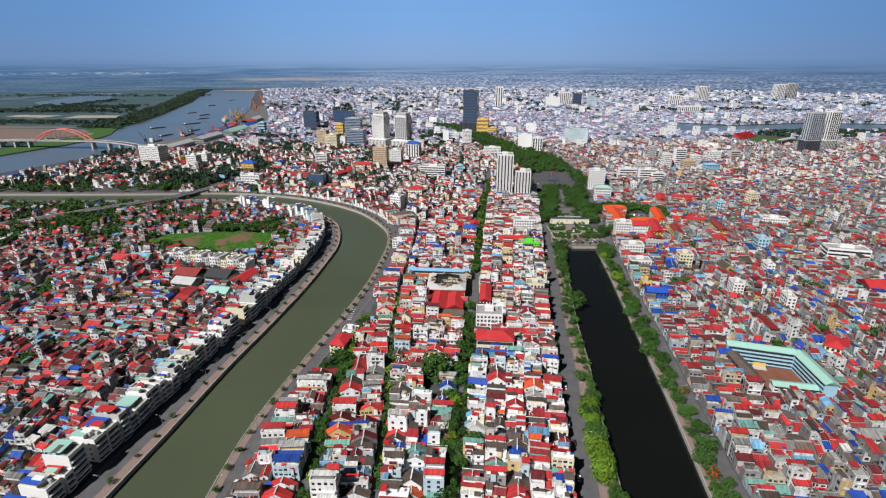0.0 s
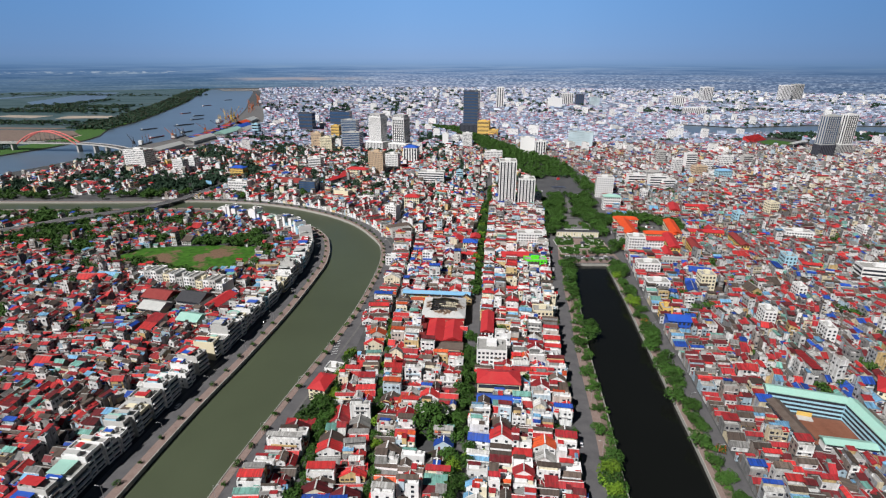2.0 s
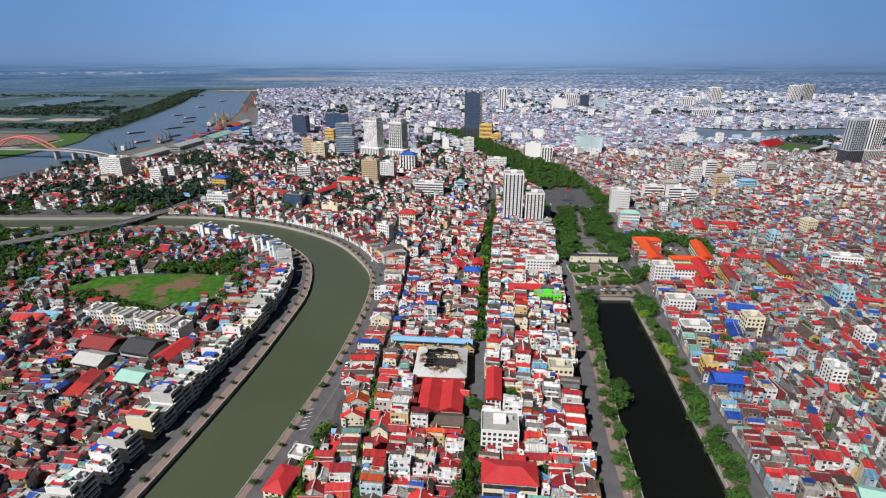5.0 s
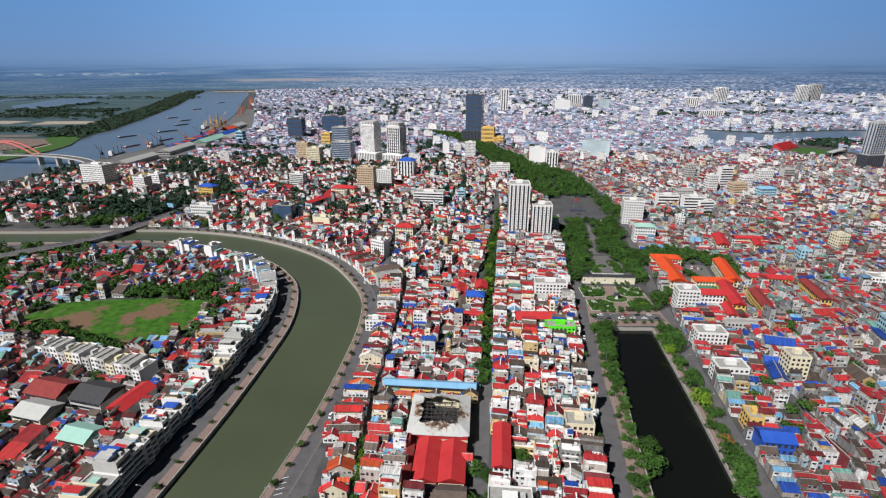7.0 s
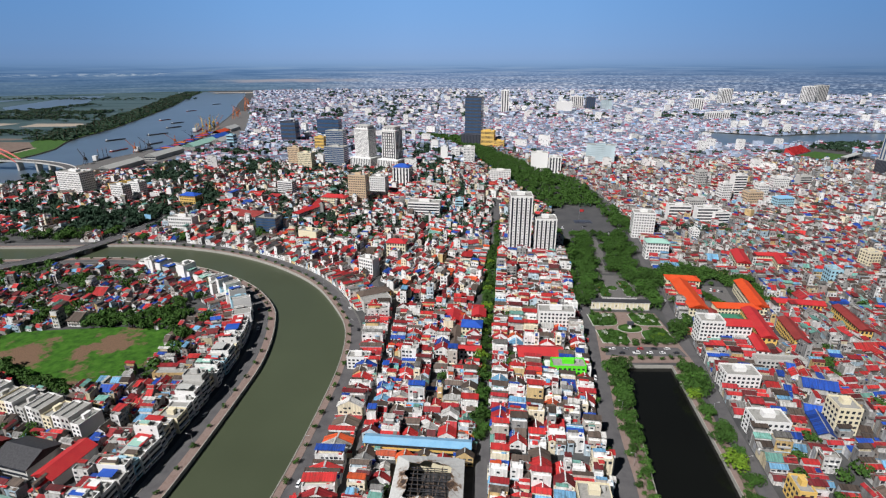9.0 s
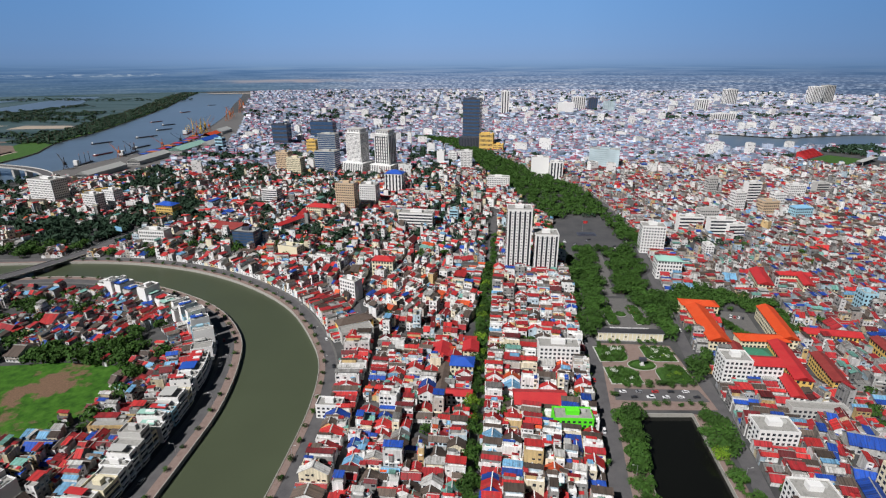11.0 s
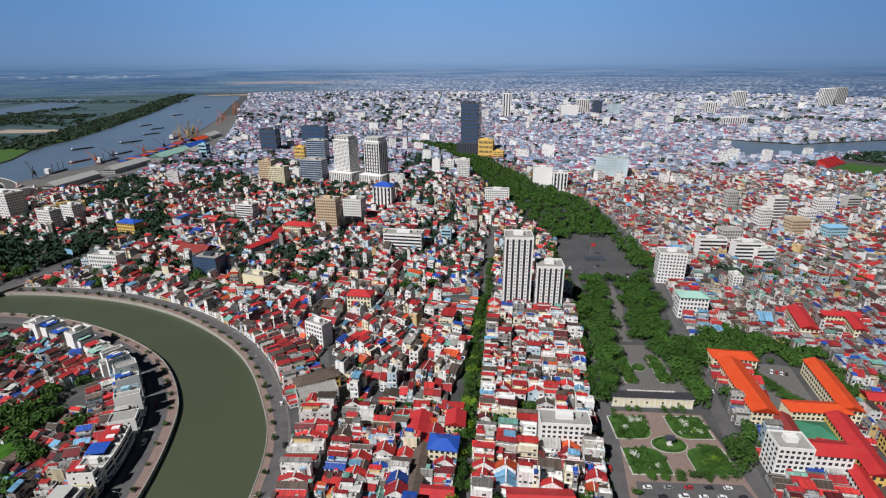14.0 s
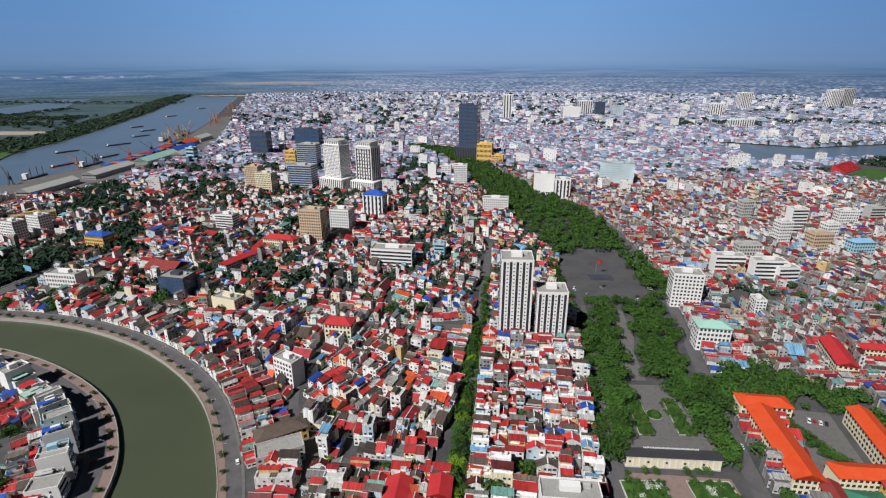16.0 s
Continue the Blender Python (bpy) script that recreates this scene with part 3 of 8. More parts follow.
ribbon("pavement_city_quay", CITY_BANK, 0.6, 4.8, 0.17, M_pave, "pinkish paved quay walk with small trees", "pavement", thick=0.17)
ribbon("road_city_quay", CITY_BANK, 4.8, 12.6, 0.03, M_asphalt, "grey asphalt quay road", "road")
ribbon("pavement_city_houses", CITY_BANK, 12.6, 14.2, 0.17, M_paveg, "narrow pavement before the quay houses", "pavement", thick=0.17)
ribbon("pavement_isle_quay", ISLE_BANK, -0.6, -6, 0.17, M_pave, "pinkish paved quay walk with lamps", "pavement", thick=0.17)
ribbon("road_isle_quay", ISLE_BANK, -6, -14, 0.03, M_asphalt, "grey asphalt road before white houses", "road")
ribbon("pavement_isle_houses", ISLE_BANK, -14, -17, 0.17, M_paveg, "narrow pavement before the white houses", "pavement", thick=0.17)
ribbon("road_tree_street", TREE_STREET, -4, 4, 0.03, M_asphalt, "narrow asphalt street under trees", "road")
ribbon("road_dark_street", DARK_STREET, -2.3, 2.3, 0.03, M_asphalt, "narrow shaded shopping street", "road")
ribbon("road_side_street", SIDE_STREET, -3, 3, 0.03, M_asphalt, "narrow side street under trees", "road")
ribbon("road_lake_west", LAKE_ROAD, -5.5, 5.5, 0.03, M_asphalt, "grey asphalt lakeside road", "road")
ribbon("pavement_lake_west", LAKE_ROAD[:int(np.argmin(np.abs(LAKE_ROAD[:, 1] - 556)))], 5.5, 10.5, 0.17, M_pave, "pink paved lakeside walk with trees", "pavement", thick=0.17)
ribbon("verge_lake_west", LAKE_L, -0.6, -7, 0.12, M_verge, "narrow trodden verge along the lake", "verge", thick=0.12)
ribbon("road_lake_east", EAST_ROAD, -4.5, 4.5, 0.03, M_asphalt, "busy asphalt road beside the lake and park", "road")
ribbon("verge_lake_east", LAKE_R, 3.5, 8, 0.14, M_verge, "trodden verge under the lakeside trees", "verge", thick=0.14)
ribbon("pavement_lake_east", LAKE_R, 0.6, 3.5, 0.12, M_pave, "paved lakeside walk under trees", "pavement", thick=0.12)
for k, c in enumerate(CROSS):
    ribbon("road_cross_%d" % (k + 1), smooth(c), -3, 3, 0.05, M_asphalt, "narrow cross street between house blocks", "road")
flat("road_square", SQUARE, 0.06, M_square, "wide asphalt square before the park", "square")
flat("field_grass", FIELD, 0.10, M_field, "open green field with bare soil patches", "field")

# far backdrop, glowing: low land with painted haze, and the sky above the horizon
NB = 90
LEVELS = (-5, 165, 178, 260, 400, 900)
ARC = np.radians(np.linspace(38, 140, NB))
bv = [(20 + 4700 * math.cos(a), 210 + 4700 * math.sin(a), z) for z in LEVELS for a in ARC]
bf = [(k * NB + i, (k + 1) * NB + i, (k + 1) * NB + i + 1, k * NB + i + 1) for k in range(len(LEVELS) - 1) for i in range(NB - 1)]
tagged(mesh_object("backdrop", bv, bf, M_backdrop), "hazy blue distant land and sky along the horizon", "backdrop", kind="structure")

# ---------------------------------------------------------------- houses
def template(kind):
    """Corners as (x, y, share of height, share of roof rise, metres up), faces, and which material each face has (0 wall, 1 roof, 2 concrete)."""
    v, f, m = [], [], []

    def quad(idx, mat):
        f.append(idx)
        m.append(mat)

    def block(x0, x1, y0, y1, lo, hi, mats, over=0.0):
        k = len(v)
        for z in (lo, hi):
            for x, y in ((x0, y0), (x1, y0), (x1, y1), (x0, y1)):
                v.append((x, y, *z))
        for a, b in ((0, 1), (1, 2), (2, 3), (3, 0)):
            quad((k + a, k + b, k + b + 4, k + a + 4), mats[0])
        quad((k + 4, k + 5, k + 6, k + 7), mats[1])

    if kind == "box":
        block(-.5, .5, -.5, .5, (0, 0, 0), (1, 0, 0), (0, 0))
        k = len(v)
        block(-.51, .51, -.51, .51, (1, 0, 0.02), (1, 0, 0.5), (1, 1))
    elif kind == "block":
        block(-.5, .5, -.5, .5, (0, 0, 0), (1, 0, 0.3), (0, 1))
    elif kind == "gable":
        for x in (-.5, .5):
            v.extend([(x, -.5, 0, 0, 0), (x, .5, 0, 0, 0), (x, .5, 1, 0, 0), (x, 0, 1, 1, -0.1), (x, -.5, 1, 0, 0)])
        quad((0, 4, 3, 2, 1), 0)
        quad((5, 6, 7, 8, 9), 0)
        quad((0, 5, 9, 4), 0)
        quad((6, 1, 2, 7), 0)
        k = len(v)
        for x in (-.54, .54):
            v.extend([(x, -.56, 1, -0.12, 0.05), (x, 0, 1, 1, 0.1), (x, .56, 1, -0.12, 0.05), (x, -.56, 1, -0.12, -0.15), (x, 0, 1, 1, -0.12), (x, .56, 1, -0.12, -0.15)])
        quad((k, k + 6, k + 7, k + 1), 1)
        quad((k + 1, k + 7, k + 8, k + 2), 1)
        quad((k + 3, k + 9, k + 6, k), 1)
        quad((k + 2, k + 8, k + 11, k + 5), 1)
        quad((k, k + 1, k + 4, k + 3), 1)
        quad((k + 1, k + 2, k + 5, k + 4), 1)
        quad((k + 7, k + 6, k + 9, k + 10), 1)
        quad((k + 8, k + 7, k + 10, k + 11), 1)
        k = len(v)      # ridge cap
        for x in (-.545, .545):
            v.extend([(x, -.028, 1, 0.95, 0.10), (x, -.028, 1, 1, 0.26), (x, .028, 1, 1, 0.26), (x, .028, 1, 0.95, 0.10)])
        for a in range(3):
            quad((k + a, k + a + 4, k + a + 5, k + a + 1), 2)
    elif kind == "split":      # a lower front and a taller back, each under its own sheet
        for y0, y1, lo_, hi_, rise_ in ((-.5, .02, 0.0, 0.0, 0.55), (.02, .5, 0.0, 2.6, 0.45)):
            k = len(v)
            v.extend([(-.5, y0, 0, 0, 0), (.5, y0, 0, 0, 0), (.5, y1, 0, 0, 0), (-.5, y1, 0, 0, 0), (-.5, y0, 1, 0, hi_), (.5, y0, 1, 0, hi_), (.5, y1, 1, rise_, hi_), (-.5, y1, 1, rise_, hi_)])
            for a, b in ((0, 1), (1, 2), (2, 3), (3, 0)):
                quad((k + a, k + b, k + b + 4, k + a + 4), 0)
            k = len(v)
            for dz in (0.04, 0.2):
                v.extend([(-.53, y0 - .05, 1, -0.05, hi_ + dz), (.53, y0 - .05, 1, -0.05, hi_ + dz), (.53, y1 + .01, 1, rise_, hi_ + dz), (-.53, y1 + .01, 1, rise_, hi_ + dz)])
            for a, b in ((0, 1), (1, 2), (2, 3), (3, 0)):
                quad((k + a, k + b, k + b + 4, k + a + 4), 1)
            quad((k + 4, k + 5, k + 6, k + 7), 1)
    elif kind == "shed":
        v.extend([(-.5, -.5, 0, 0, 0), (.5, -.5, 0, 0, 0), (.5, .5, 0, 0, 0), (-.5, .5, 0, 0, 0), (-.5, -.5, 1, 0, 0), (.5, -.5, 1, 0, 0), (.5, .5, 1, 0.6, 0), (-.5, .5, 1, 0.6, 0)])
        for a, b in ((0, 1), (1, 2), (2, 3), (3, 0)):
            quad((a, b, b + 4, a + 4), 0)
        k = len(v)
        for dz in (0.04, 0.22):
            v.extend([(-.54, -.55, 1, -0.05, dz), (.54, -.55, 1, -0.05, dz), (.54, .55, 1, 0.65, dz), (-.54, .55, 1, 0.65, dz)])
        for a, b in ((0, 1), (1, 2), (2, 3), (3, 0)):
            quad((k + a, k + b, k + b + 4, k + a + 4), 1)
        quad((k + 4, k + 5, k + 6, k + 7), 1)
    elif kind in ("terrace", "canopy"):
        for s, zz in ((.5, (0, 0, 0)), (.5, (1, 0, 0.9)), (.46, (1, 0, 0.9)), (.46, (1, 0, 0))):
            for x, y in ((-1, -1), (1, -1), (1, 1), (-1, 1)):
                v.append((x * s, y * s, *zz))
        for r in range(3):
            for a, b in ((0, 1), (1, 2), (2, 3), (3, 0)):
                quad((4 * r + a, 4 * r + b, 4 * r + 4 + b, 4 * r + 4 + a), 0)
        quad((12, 13, 14, 15), 2)
        if kind == "terrace":
            block(-.42, .1, .05, .42, (1, 0, 0), (1, 0, 2.5), (0, 0))
            block(-.46, .16, 0.0, .46, (1, 0, 2.52), (1, 0, 2.75), (1, 1))
            block(.15, .34, .12, .30, (1, 0, 0.8), (1, 0, 2.0), (2, 2))
        else:
            block(-.40, .40, -.1, .42, (1, 0, 0), (1, 0, 2.4), (0, 0))
            k = len(v)
            for dz in (0.0, 0.16):
                v.extend([(-.52, -.30, 1, 0, 2.45 + dz), (.52, -.30, 1, 0, 2.45 + dz), (.52, .48, 1, 0, 3.15 + dz), (-.52, .48, 1, 0, 3.15 + dz)])
            for a, b in ((0, 1), (1, 2), (2, 3), (3, 0)):
                quad((k + a, k + b, k + b + 4, k + a + 4), 1)
            quad((k + 4, k + 5, k + 6, k + 7), 1)
    return np.array(v, float), f, np.array(m, np.int32)


TEMPLATES = {k: template(k) for k in ("box", "block", "gable", "shed", "terrace", "canopy", "split")}


def corners(kind, h):
    """World corners of houses h (rows of x, y, yaw, w, d, height, rise)."""
    v = TEMPLATES[kind][0]
    lx, ly = v[None, :, 0] * h[:, 3:4], v[None, :, 1] * h[:, 4:5]
    z = v[None, :, 2] * h[:, 5:6] + v[None, :, 3] * h[:, 6:7] + v[None, :, 4]
    c, s = np.cos(h[:, 2:3]), np.sin(h[:, 2:3])
    return np.stack([h[:, 0:1] + lx * c - ly * s, h[:, 1:2] + lx * s + ly * c, z], 2)


def raw_mesh(name, verts, loops, sizes, mat_ids, mats, uv=None):
    me = bpy.data.meshes.new(name)
    me.vertices.add(len(verts))
    me.vertices.foreach_set("co", np.asarray(verts, np.float32).ravel())
    me.loops.add(len(loops))
    me.loops.foreach_set("vertex_index", np.asarray(loops, np.int32))
    me.polygons.add(len(sizes))
    me.polygons.foreach_set("loop_start", np.concatenate([[0], np.cumsum(sizes)[:-1]]).astype(np.int32))
    me.polygons.foreach_set("material_index", np.asarray(mat_ids, np.int32))
    for m in mats:
        me.materials.append(m)
    me.polygons.foreach_set("use_smooth", np.zeros(len(sizes), bool))
    me.update(calc_edges=True)
    if uv is not None:
        me.uv_layers.new(name="UVMap").data.foreach_set("uv", np.asarray(uv, np.float32).ravel())
    me.validate()
    return new(name, me)


def window_quads(h, floors, sides):
    """Panes with a raised rim on chosen sides of houses: boxes 6 cm proud."""
    out = []
    for side in sides:
        width = h[:, 3] if side in (0, 2) else h[:, 4]
        nw = np.clip((width / 2.6).astype(int), 1, 6)
        tot = nw * floors
        idx = np.repeat(np.arange(len(h)), tot)
        k = np.arange(len(idx)) - np.repeat(np.cumsum(tot) - tot, tot)
        fl, co = k // nw[idx], k % nw[idx]
        u = ((co + 0.5) / nw[idx] - 0.5) * width[idx] * 0.94
        fh = h[idx, 5] / floors[idx]
        z0, z1 = fl * fh + 0.32 * fh, fl * fh + 0.80 * fh
        half = np.minimum(0.95, 0.36 * width[idx] / nw[idx]) * rng.uniform(0.55, 1.15, len(idx))
        z1 = z0 + (z1 - z0) * rng.uniform(0.6, 1.1, len(idx))
        pick = rng.random(len(idx)) < np.where(h[idx, 1] > 900, 0.30, 0.62)
        idx, u, z0, z1, half = idx[pick], u[pick], z0[pick], z1[pick], half[pick]
        off = (h[idx, 4] if side in (0, 2) else h[idx, 3]) / 2 + 0.06
        q = []
        for su, zz in ((-1, z0), (1, z0), (1, z1), (-1, z1)):
            a = u + su * half
            lx, ly = {0: (a, -off), 1: (off, a), 2: (-a, off), 3: (-off, -a)}[side]
            c, s = np.cos(h[idx, 2]), np.sin(h[idx, 2])
            q.append(np.stack([h[idx, 0] + lx * c - ly * s, h[idx, 1] + lx * s + ly * c, zz], 1))
        out.append(np.stack(q, 1))
    return np.concatenate(out) if out else np.zeros((0, 4, 3))


def ledges(h, floors):
    """Balcony slabs with a solid front, on the side that looks south."""
    idx = np.repeat(np.arange(len(h)), np.maximum(floors - 1, 0))
    fl = np.arange(len(idx)) - np.repeat(np.cumsum(np.maximum(floors - 1, 0)) - np.maximum(floors - 1, 0), np.maximum(floors - 1, 0)) + 1
    pick = (rng.random(len(idx)) < 0.5) & (h[idx, 1] < 720)
    idx, fl = idx[pick], fl[pick]
    if not len(idx):
        return np.zeros((0, 8, 3))
    g = h[idx]
    turned = np.abs(np.sin(g[:, 2])) > 0.7
    run, off = np.where(turned, g[:, 4], g[:, 3]), np.where(turned, g[:, 3], g[:, 4]) / 2
    half = run * rng.uniform(0.22, 0.47, len(g))
    out_, z0 = rng.uniform(0.6, 1.1, len(g)), fl * g[:, 5] / floors[idx] - 0.1
    tall_ = rng.choice((0.2, 0.9), len(g))
    c, s = np.cos(g[:, 2]), np.sin(g[:, 2])
    pts = []
    for dz in (0, 1):
        for su, o in ((-1, 0), (1, 0), (1, 1), (-1, 1)):
            a, b = su * half, off - 0.02 + o * out_
            lx, ly = np.where(turned, -b, a), np.where(turned, -a, -b)
            pts.append(np.stack([g[:, 0] + lx * c - ly * s, g[:, 1] + lx * s + ly * c, z0 + dz * tall_], 1))
    return np.stack(pts, 1)


def house_mass(name, groups, mats, label, windows=True, category="houses", party=0.0):
    """Many houses in one mesh. groups: kind -> rows."""
    V, L, S, I, U, base = [], [], [], [], [], 0
    for kind, h in groups.items():
        if not len(h):
            continue
        v, f, m = TEMPLATES[kind]
        V.append(corners(kind, h).reshape(-1, 3))
        flatf = np.concatenate([np.array(q) for q in f])
        L.append((flatf[None, :] + (base + np.arange(len(h)) * len(v))[:, None]).ravel())
        S.append(np.tile([len(q) for q in f], len(h)))
        ids = np.tile(m, (len(h), 1))
        if party:      # side walls between neighbours stay bare cement
            across = np.array([np.ptp(v[list(q), 0]) < 1e-6 for q in f]) & (m == 0)
            along_ = np.array([np.ptp(v[list(q), 1]) < 1e-6 for q in f]) & (m == 0)
            turned = np.abs(np.sin(h[:, 2])) > 0.7
            bare = (rng.random(len(h)) < party)[:, None] & np.where(turned[:, None], along_[None, :], across[None, :])
            ids = np.where(bare, 4, ids)
        I.append(ids.ravel())
        on_wall = np.repeat(m, [len(q) for q in f]) == 0
        lx, ly = v[None, flatf, 0] * h[:, 3:4], v[None, flatf, 1] * h[:, 4:5]
        up = v[None, flatf, 2] * h[:, 5:6] + v[None, flatf, 4]
        U.append(np.stack([np.where(on_wall, lx + ly, lx), np.where(on_wall, up, ly)], 2).reshape(-1, 2))
        base += len(h) * len(v)
        if windows:
            fl = np.maximum(1, np.round(h[:, 5] / 3.4)).astype(int)
            tall = h[:, 5] > 9
            turned = np.abs(np.sin(h[:, 2])) > 0.7
            q = [window_quads(h[~turned], fl[~turned], (0,)), window_quads(h[turned], fl[turned], (3,)),
                 window_quads(h[tall & ~turned], fl[tall & ~turned], (1, 3)), window_quads(h[tall & turned], fl[tall & turned], (0, 2))]
            q = np.concatenate(q)
            V.append(q.reshape(-1, 3))
            L.append(base + np.arange(len(q) * 4))
            S.append(np.full(len(q), 4))
            I.append(np.full(len(q), 3))
            U.append(np.zeros((len(q) * 4, 2)))
            base += len(q) * 4
            q = ledges(h, fl)
            if len(q) and kind != "box":
                V.append(q.reshape(-1, 3))
                box = np.array([(4, 5, 6, 7), (3, 2, 6, 7), (1, 2, 6, 5), (0, 3, 7, 4), (0, 1, 2, 3)])
                L.append((box.ravel()[None, :] + (base + np.arange(len(q)) * 8)[:, None]).ravel())
                S.append(np.full(len(q) * 5, 4))
                I.append(np.zeros(len(q) * 5, int))
                U.append(np.zeros((len(q) * 20, 2)))
                base += len(q) * 8
    ob = raw_mesh(name, np.concatenate(V), np.concatenate(L), np.concatenate(S), np.concatenate(I), mats, np.concatenate(U))
    return tagged(ob, label, category, kind="stuff")


# footprints of single buildings, kept free of other houses: x, y, yaw in degrees, half width, half depth
KEEP = [(-67, 385, -10, 6, 30)]      # open corner of the quay road


GREEN = set()      # 4 m cells that trees fill


def in_green(x, y):
    return np.array([(int(a // 4), int(b // 4)) in GREEN for a, b in zip(x, y)], bool)


def free(x, y, margin=3.0):
    ok = ~inside(x, y, RIVER) & ~inside(x, y, BIG_RIVER) & ~inside(x, y, EAST_LAKE) & ~inside(x, y, FIELD) & ~inside(x, y, PARK) & ~inside(x, y, SQUARE) & ~inside(x, y, FOREST) & ~inside(x, y, PORT)
    ok &= (gap(x, y, CITY_BANK) > 14 + margin) & (gap(x, y, ISLE_BANK) > 17 + margin)
    strip = (y < 560) & (x > np.interp(y, LAKE_ROAD[:, 1], LAKE_ROAD[:, 0]) - 7 - margin) & (x < np.interp(y, EAST_ROAD[:, 1], EAST_ROAD[:, 0]) + 5.5 + margin)
    ok &= ~strip
    for line, half in [(TREE_STREET, 5), (DARK_STREET, 2.4), (SIDE_STREET, 4), (LAKE_ROAD, 7), (EAST_ROAD, 5.5), (FLYOVER, 12)] + [(c, 3.5) for c in CROSS]:
        ok &= gap(x, y, line) > half + margin
    for kx, ky, ka, kw, kd in KEEP:
        c, s = math.cos(radians(ka)), math.sin(radians(ka))
        u, v = (x - kx) * c + (y - ky) * s, -(x - kx) * s + (y - ky) * c
        ok &= ~((np.abs(u) < kw + margin) & (np.abs(v) < kd + margin))
    ok &= np.hypot((x - STADIUM[0]) / (STADIUM[2] + 15), (y - STADIUM[1]) / (STADIUM[3] + 15)) > 1
    return ok


def in_view(x, y):
    return (y > 95) & (np.abs(x - 22) < 0.87 * np.maximum(y, 140) + 85) & (np.hypot(x - 20, y - 210) < 4560)


def cells(x0, x1, y0, y1, angle, cell_w, cell_d, wide, deep, jitter, lane=6.0, fill=0.96):
    """Blocks of back-to-back house rows. Rows of x, y, yaw, w, d."""
    out = []
    a0 = radians(angle)
    c0, s0 = math.cos(a0), math.sin(a0)
    mx, my, rad = (x0 + x1) / 2, (y0 + y1) / 2, math.hypot(x1 - x0, y1 - y0) / 2
    for i in np.arange(-rad, rad, cell_w + lane):
        for j in np.arange(-rad, rad, cell_d + lane):
            px, py = mx + i * c0 - j * s0, my + i * s0 + j * c0
            if not (x0 <= px < x1 and y0 <= py < y1 and (py > 60) and abs(px - 25) < 0.9 * max(py, 140) + 140):
                continue
            a = a0 + radians(rng.normal(0, jitter))
            c, s = math.cos(a), math.sin(a)
            turn = rng.random() < 0.35
            bw, bd = (cell_d, cell_w) if turn else (cell_w, cell_d)
            rows = max(1, int(round(bd / deep)))
            dep = bd / rows
            for r in range(rows):
                u = -bw / 2
                while u < bw / 2 - wide * 0.5:
                    w = min(wide * (0.7 + 0.9 * rng.random() ** 1.5), bw / 2 - u)
                    d = dep * (0.84 + 0.16 * rng.random())
                    if rng.random() < fill:
                        lu, lv = u + w / 2, -bd / 2 + dep * (r + 0.5) + (0.5 - (r % 2)) * 0.6 * (dep - d)
                        if turn:
                            out.append((px - lv * c - lu * s, py - lv * s + lu * c, a, d, w * 0.97))
                        else:
                            out.append((px + lu * c - lv * s, py + lu * s + lv * c, a, w * 0.97, d))
                    u += w
    return np.array(out) if out else np.zeros((0, 5))


def columns(left, right, y0, y1, ncol, wide=6.0):
    """Houses between two streets that run roughly north: deep plots side by side, in columns."""
    out = []
    for k in range(ncol):
        y = y0
        while y < y1:
            w = wide * (0.7 + 0.8 * rng.random() ** 1.4)
            ym = y + w / 2
            xl, xr = np.interp(ym, left[:, 1], left[:, 0]), np.interp(ym, right[:, 1], right[:, 0])
            if xr - xl > 7 * 1.0:
                n = max(1, min(ncol, int((xr - xl) / 10.5)))
                if k < n:
                    dep = (xr - xl) / n
                    slope = (np.interp(ym + 5, right[:, 1], right[:, 0]) - np.interp(ym - 5, right[:, 1], right[:, 0])) / 10
                    d = dep * (0.86 + 0.13 * rng.random())
                    a, xm = -math.atan(slope) * 0.9 + rng.normal(0, 0.02), xl + dep * (k + 0.5) + rng.normal(0, 0.4)
                    cut = rng.uniform(0.3, 0.7)
                    if rng.random() < 0.30:      # front and back house on one plot
                        out.append((xm - d * (1 - cut) / 2, ym, a, d * cut * 0.98, w * 0.97))
                        out.append((xm + d * cut / 2, ym, a, d * (1 - cut) * 0.98, w * 0.97))
                    elif rng.random() < 0.96:
                        out.append((xm, ym, a, d, w * 0.97))
            y += w
    return np.array(out)


def rows_along(line, first, depth, count, wide=6.0, y0=100, y1=2000):
    """Rows of houses beside a line, on its right for positive offsets, turned to it."""
    out = []
    for r in range(count):
        a = shifted(line, first + (depth * (r + 0.5)) * (1 if first > 0 else -1))
        s = np.concatenate([[0], np.cumsum(np.linalg.norm(np.diff(a, axis=0), axis=1))])
        u = 0.0
        while u < s[-1] - 12:
            w = wide * (0.7 + 0.9 * rng.random() ** 1.5)
            x, y = np.interp(u + w / 2, s, a[:, 0]), np.interp(u + w / 2, s, a[:, 1])
            dx, dy = np.interp(u + w, s, a[:, 0]) - np.interp(u, s, a[:, 0]), np.interp(u + w, s, a[:, 1]) - np.interp(u, s, a[:, 1])
            if y0 < y < y1 and rng.random() < 0.95:
                out.append((x, y, math.atan2(dy, dx) - math.pi / 2, depth * (0.82 + 0.15 * rng.random()), w * 0.97))
            u += w
    p = np.array(out)
    big = np.cos(p[:, 2]) < 0.7      # keep side 0 towards the south
    p[big, 2] -= np.sign(np.sin(p[big, 2])) * math.pi / 2
    p[big, 3], p[big, 4] = p[big, 4].copy(), p[big, 3].copy()
    return p


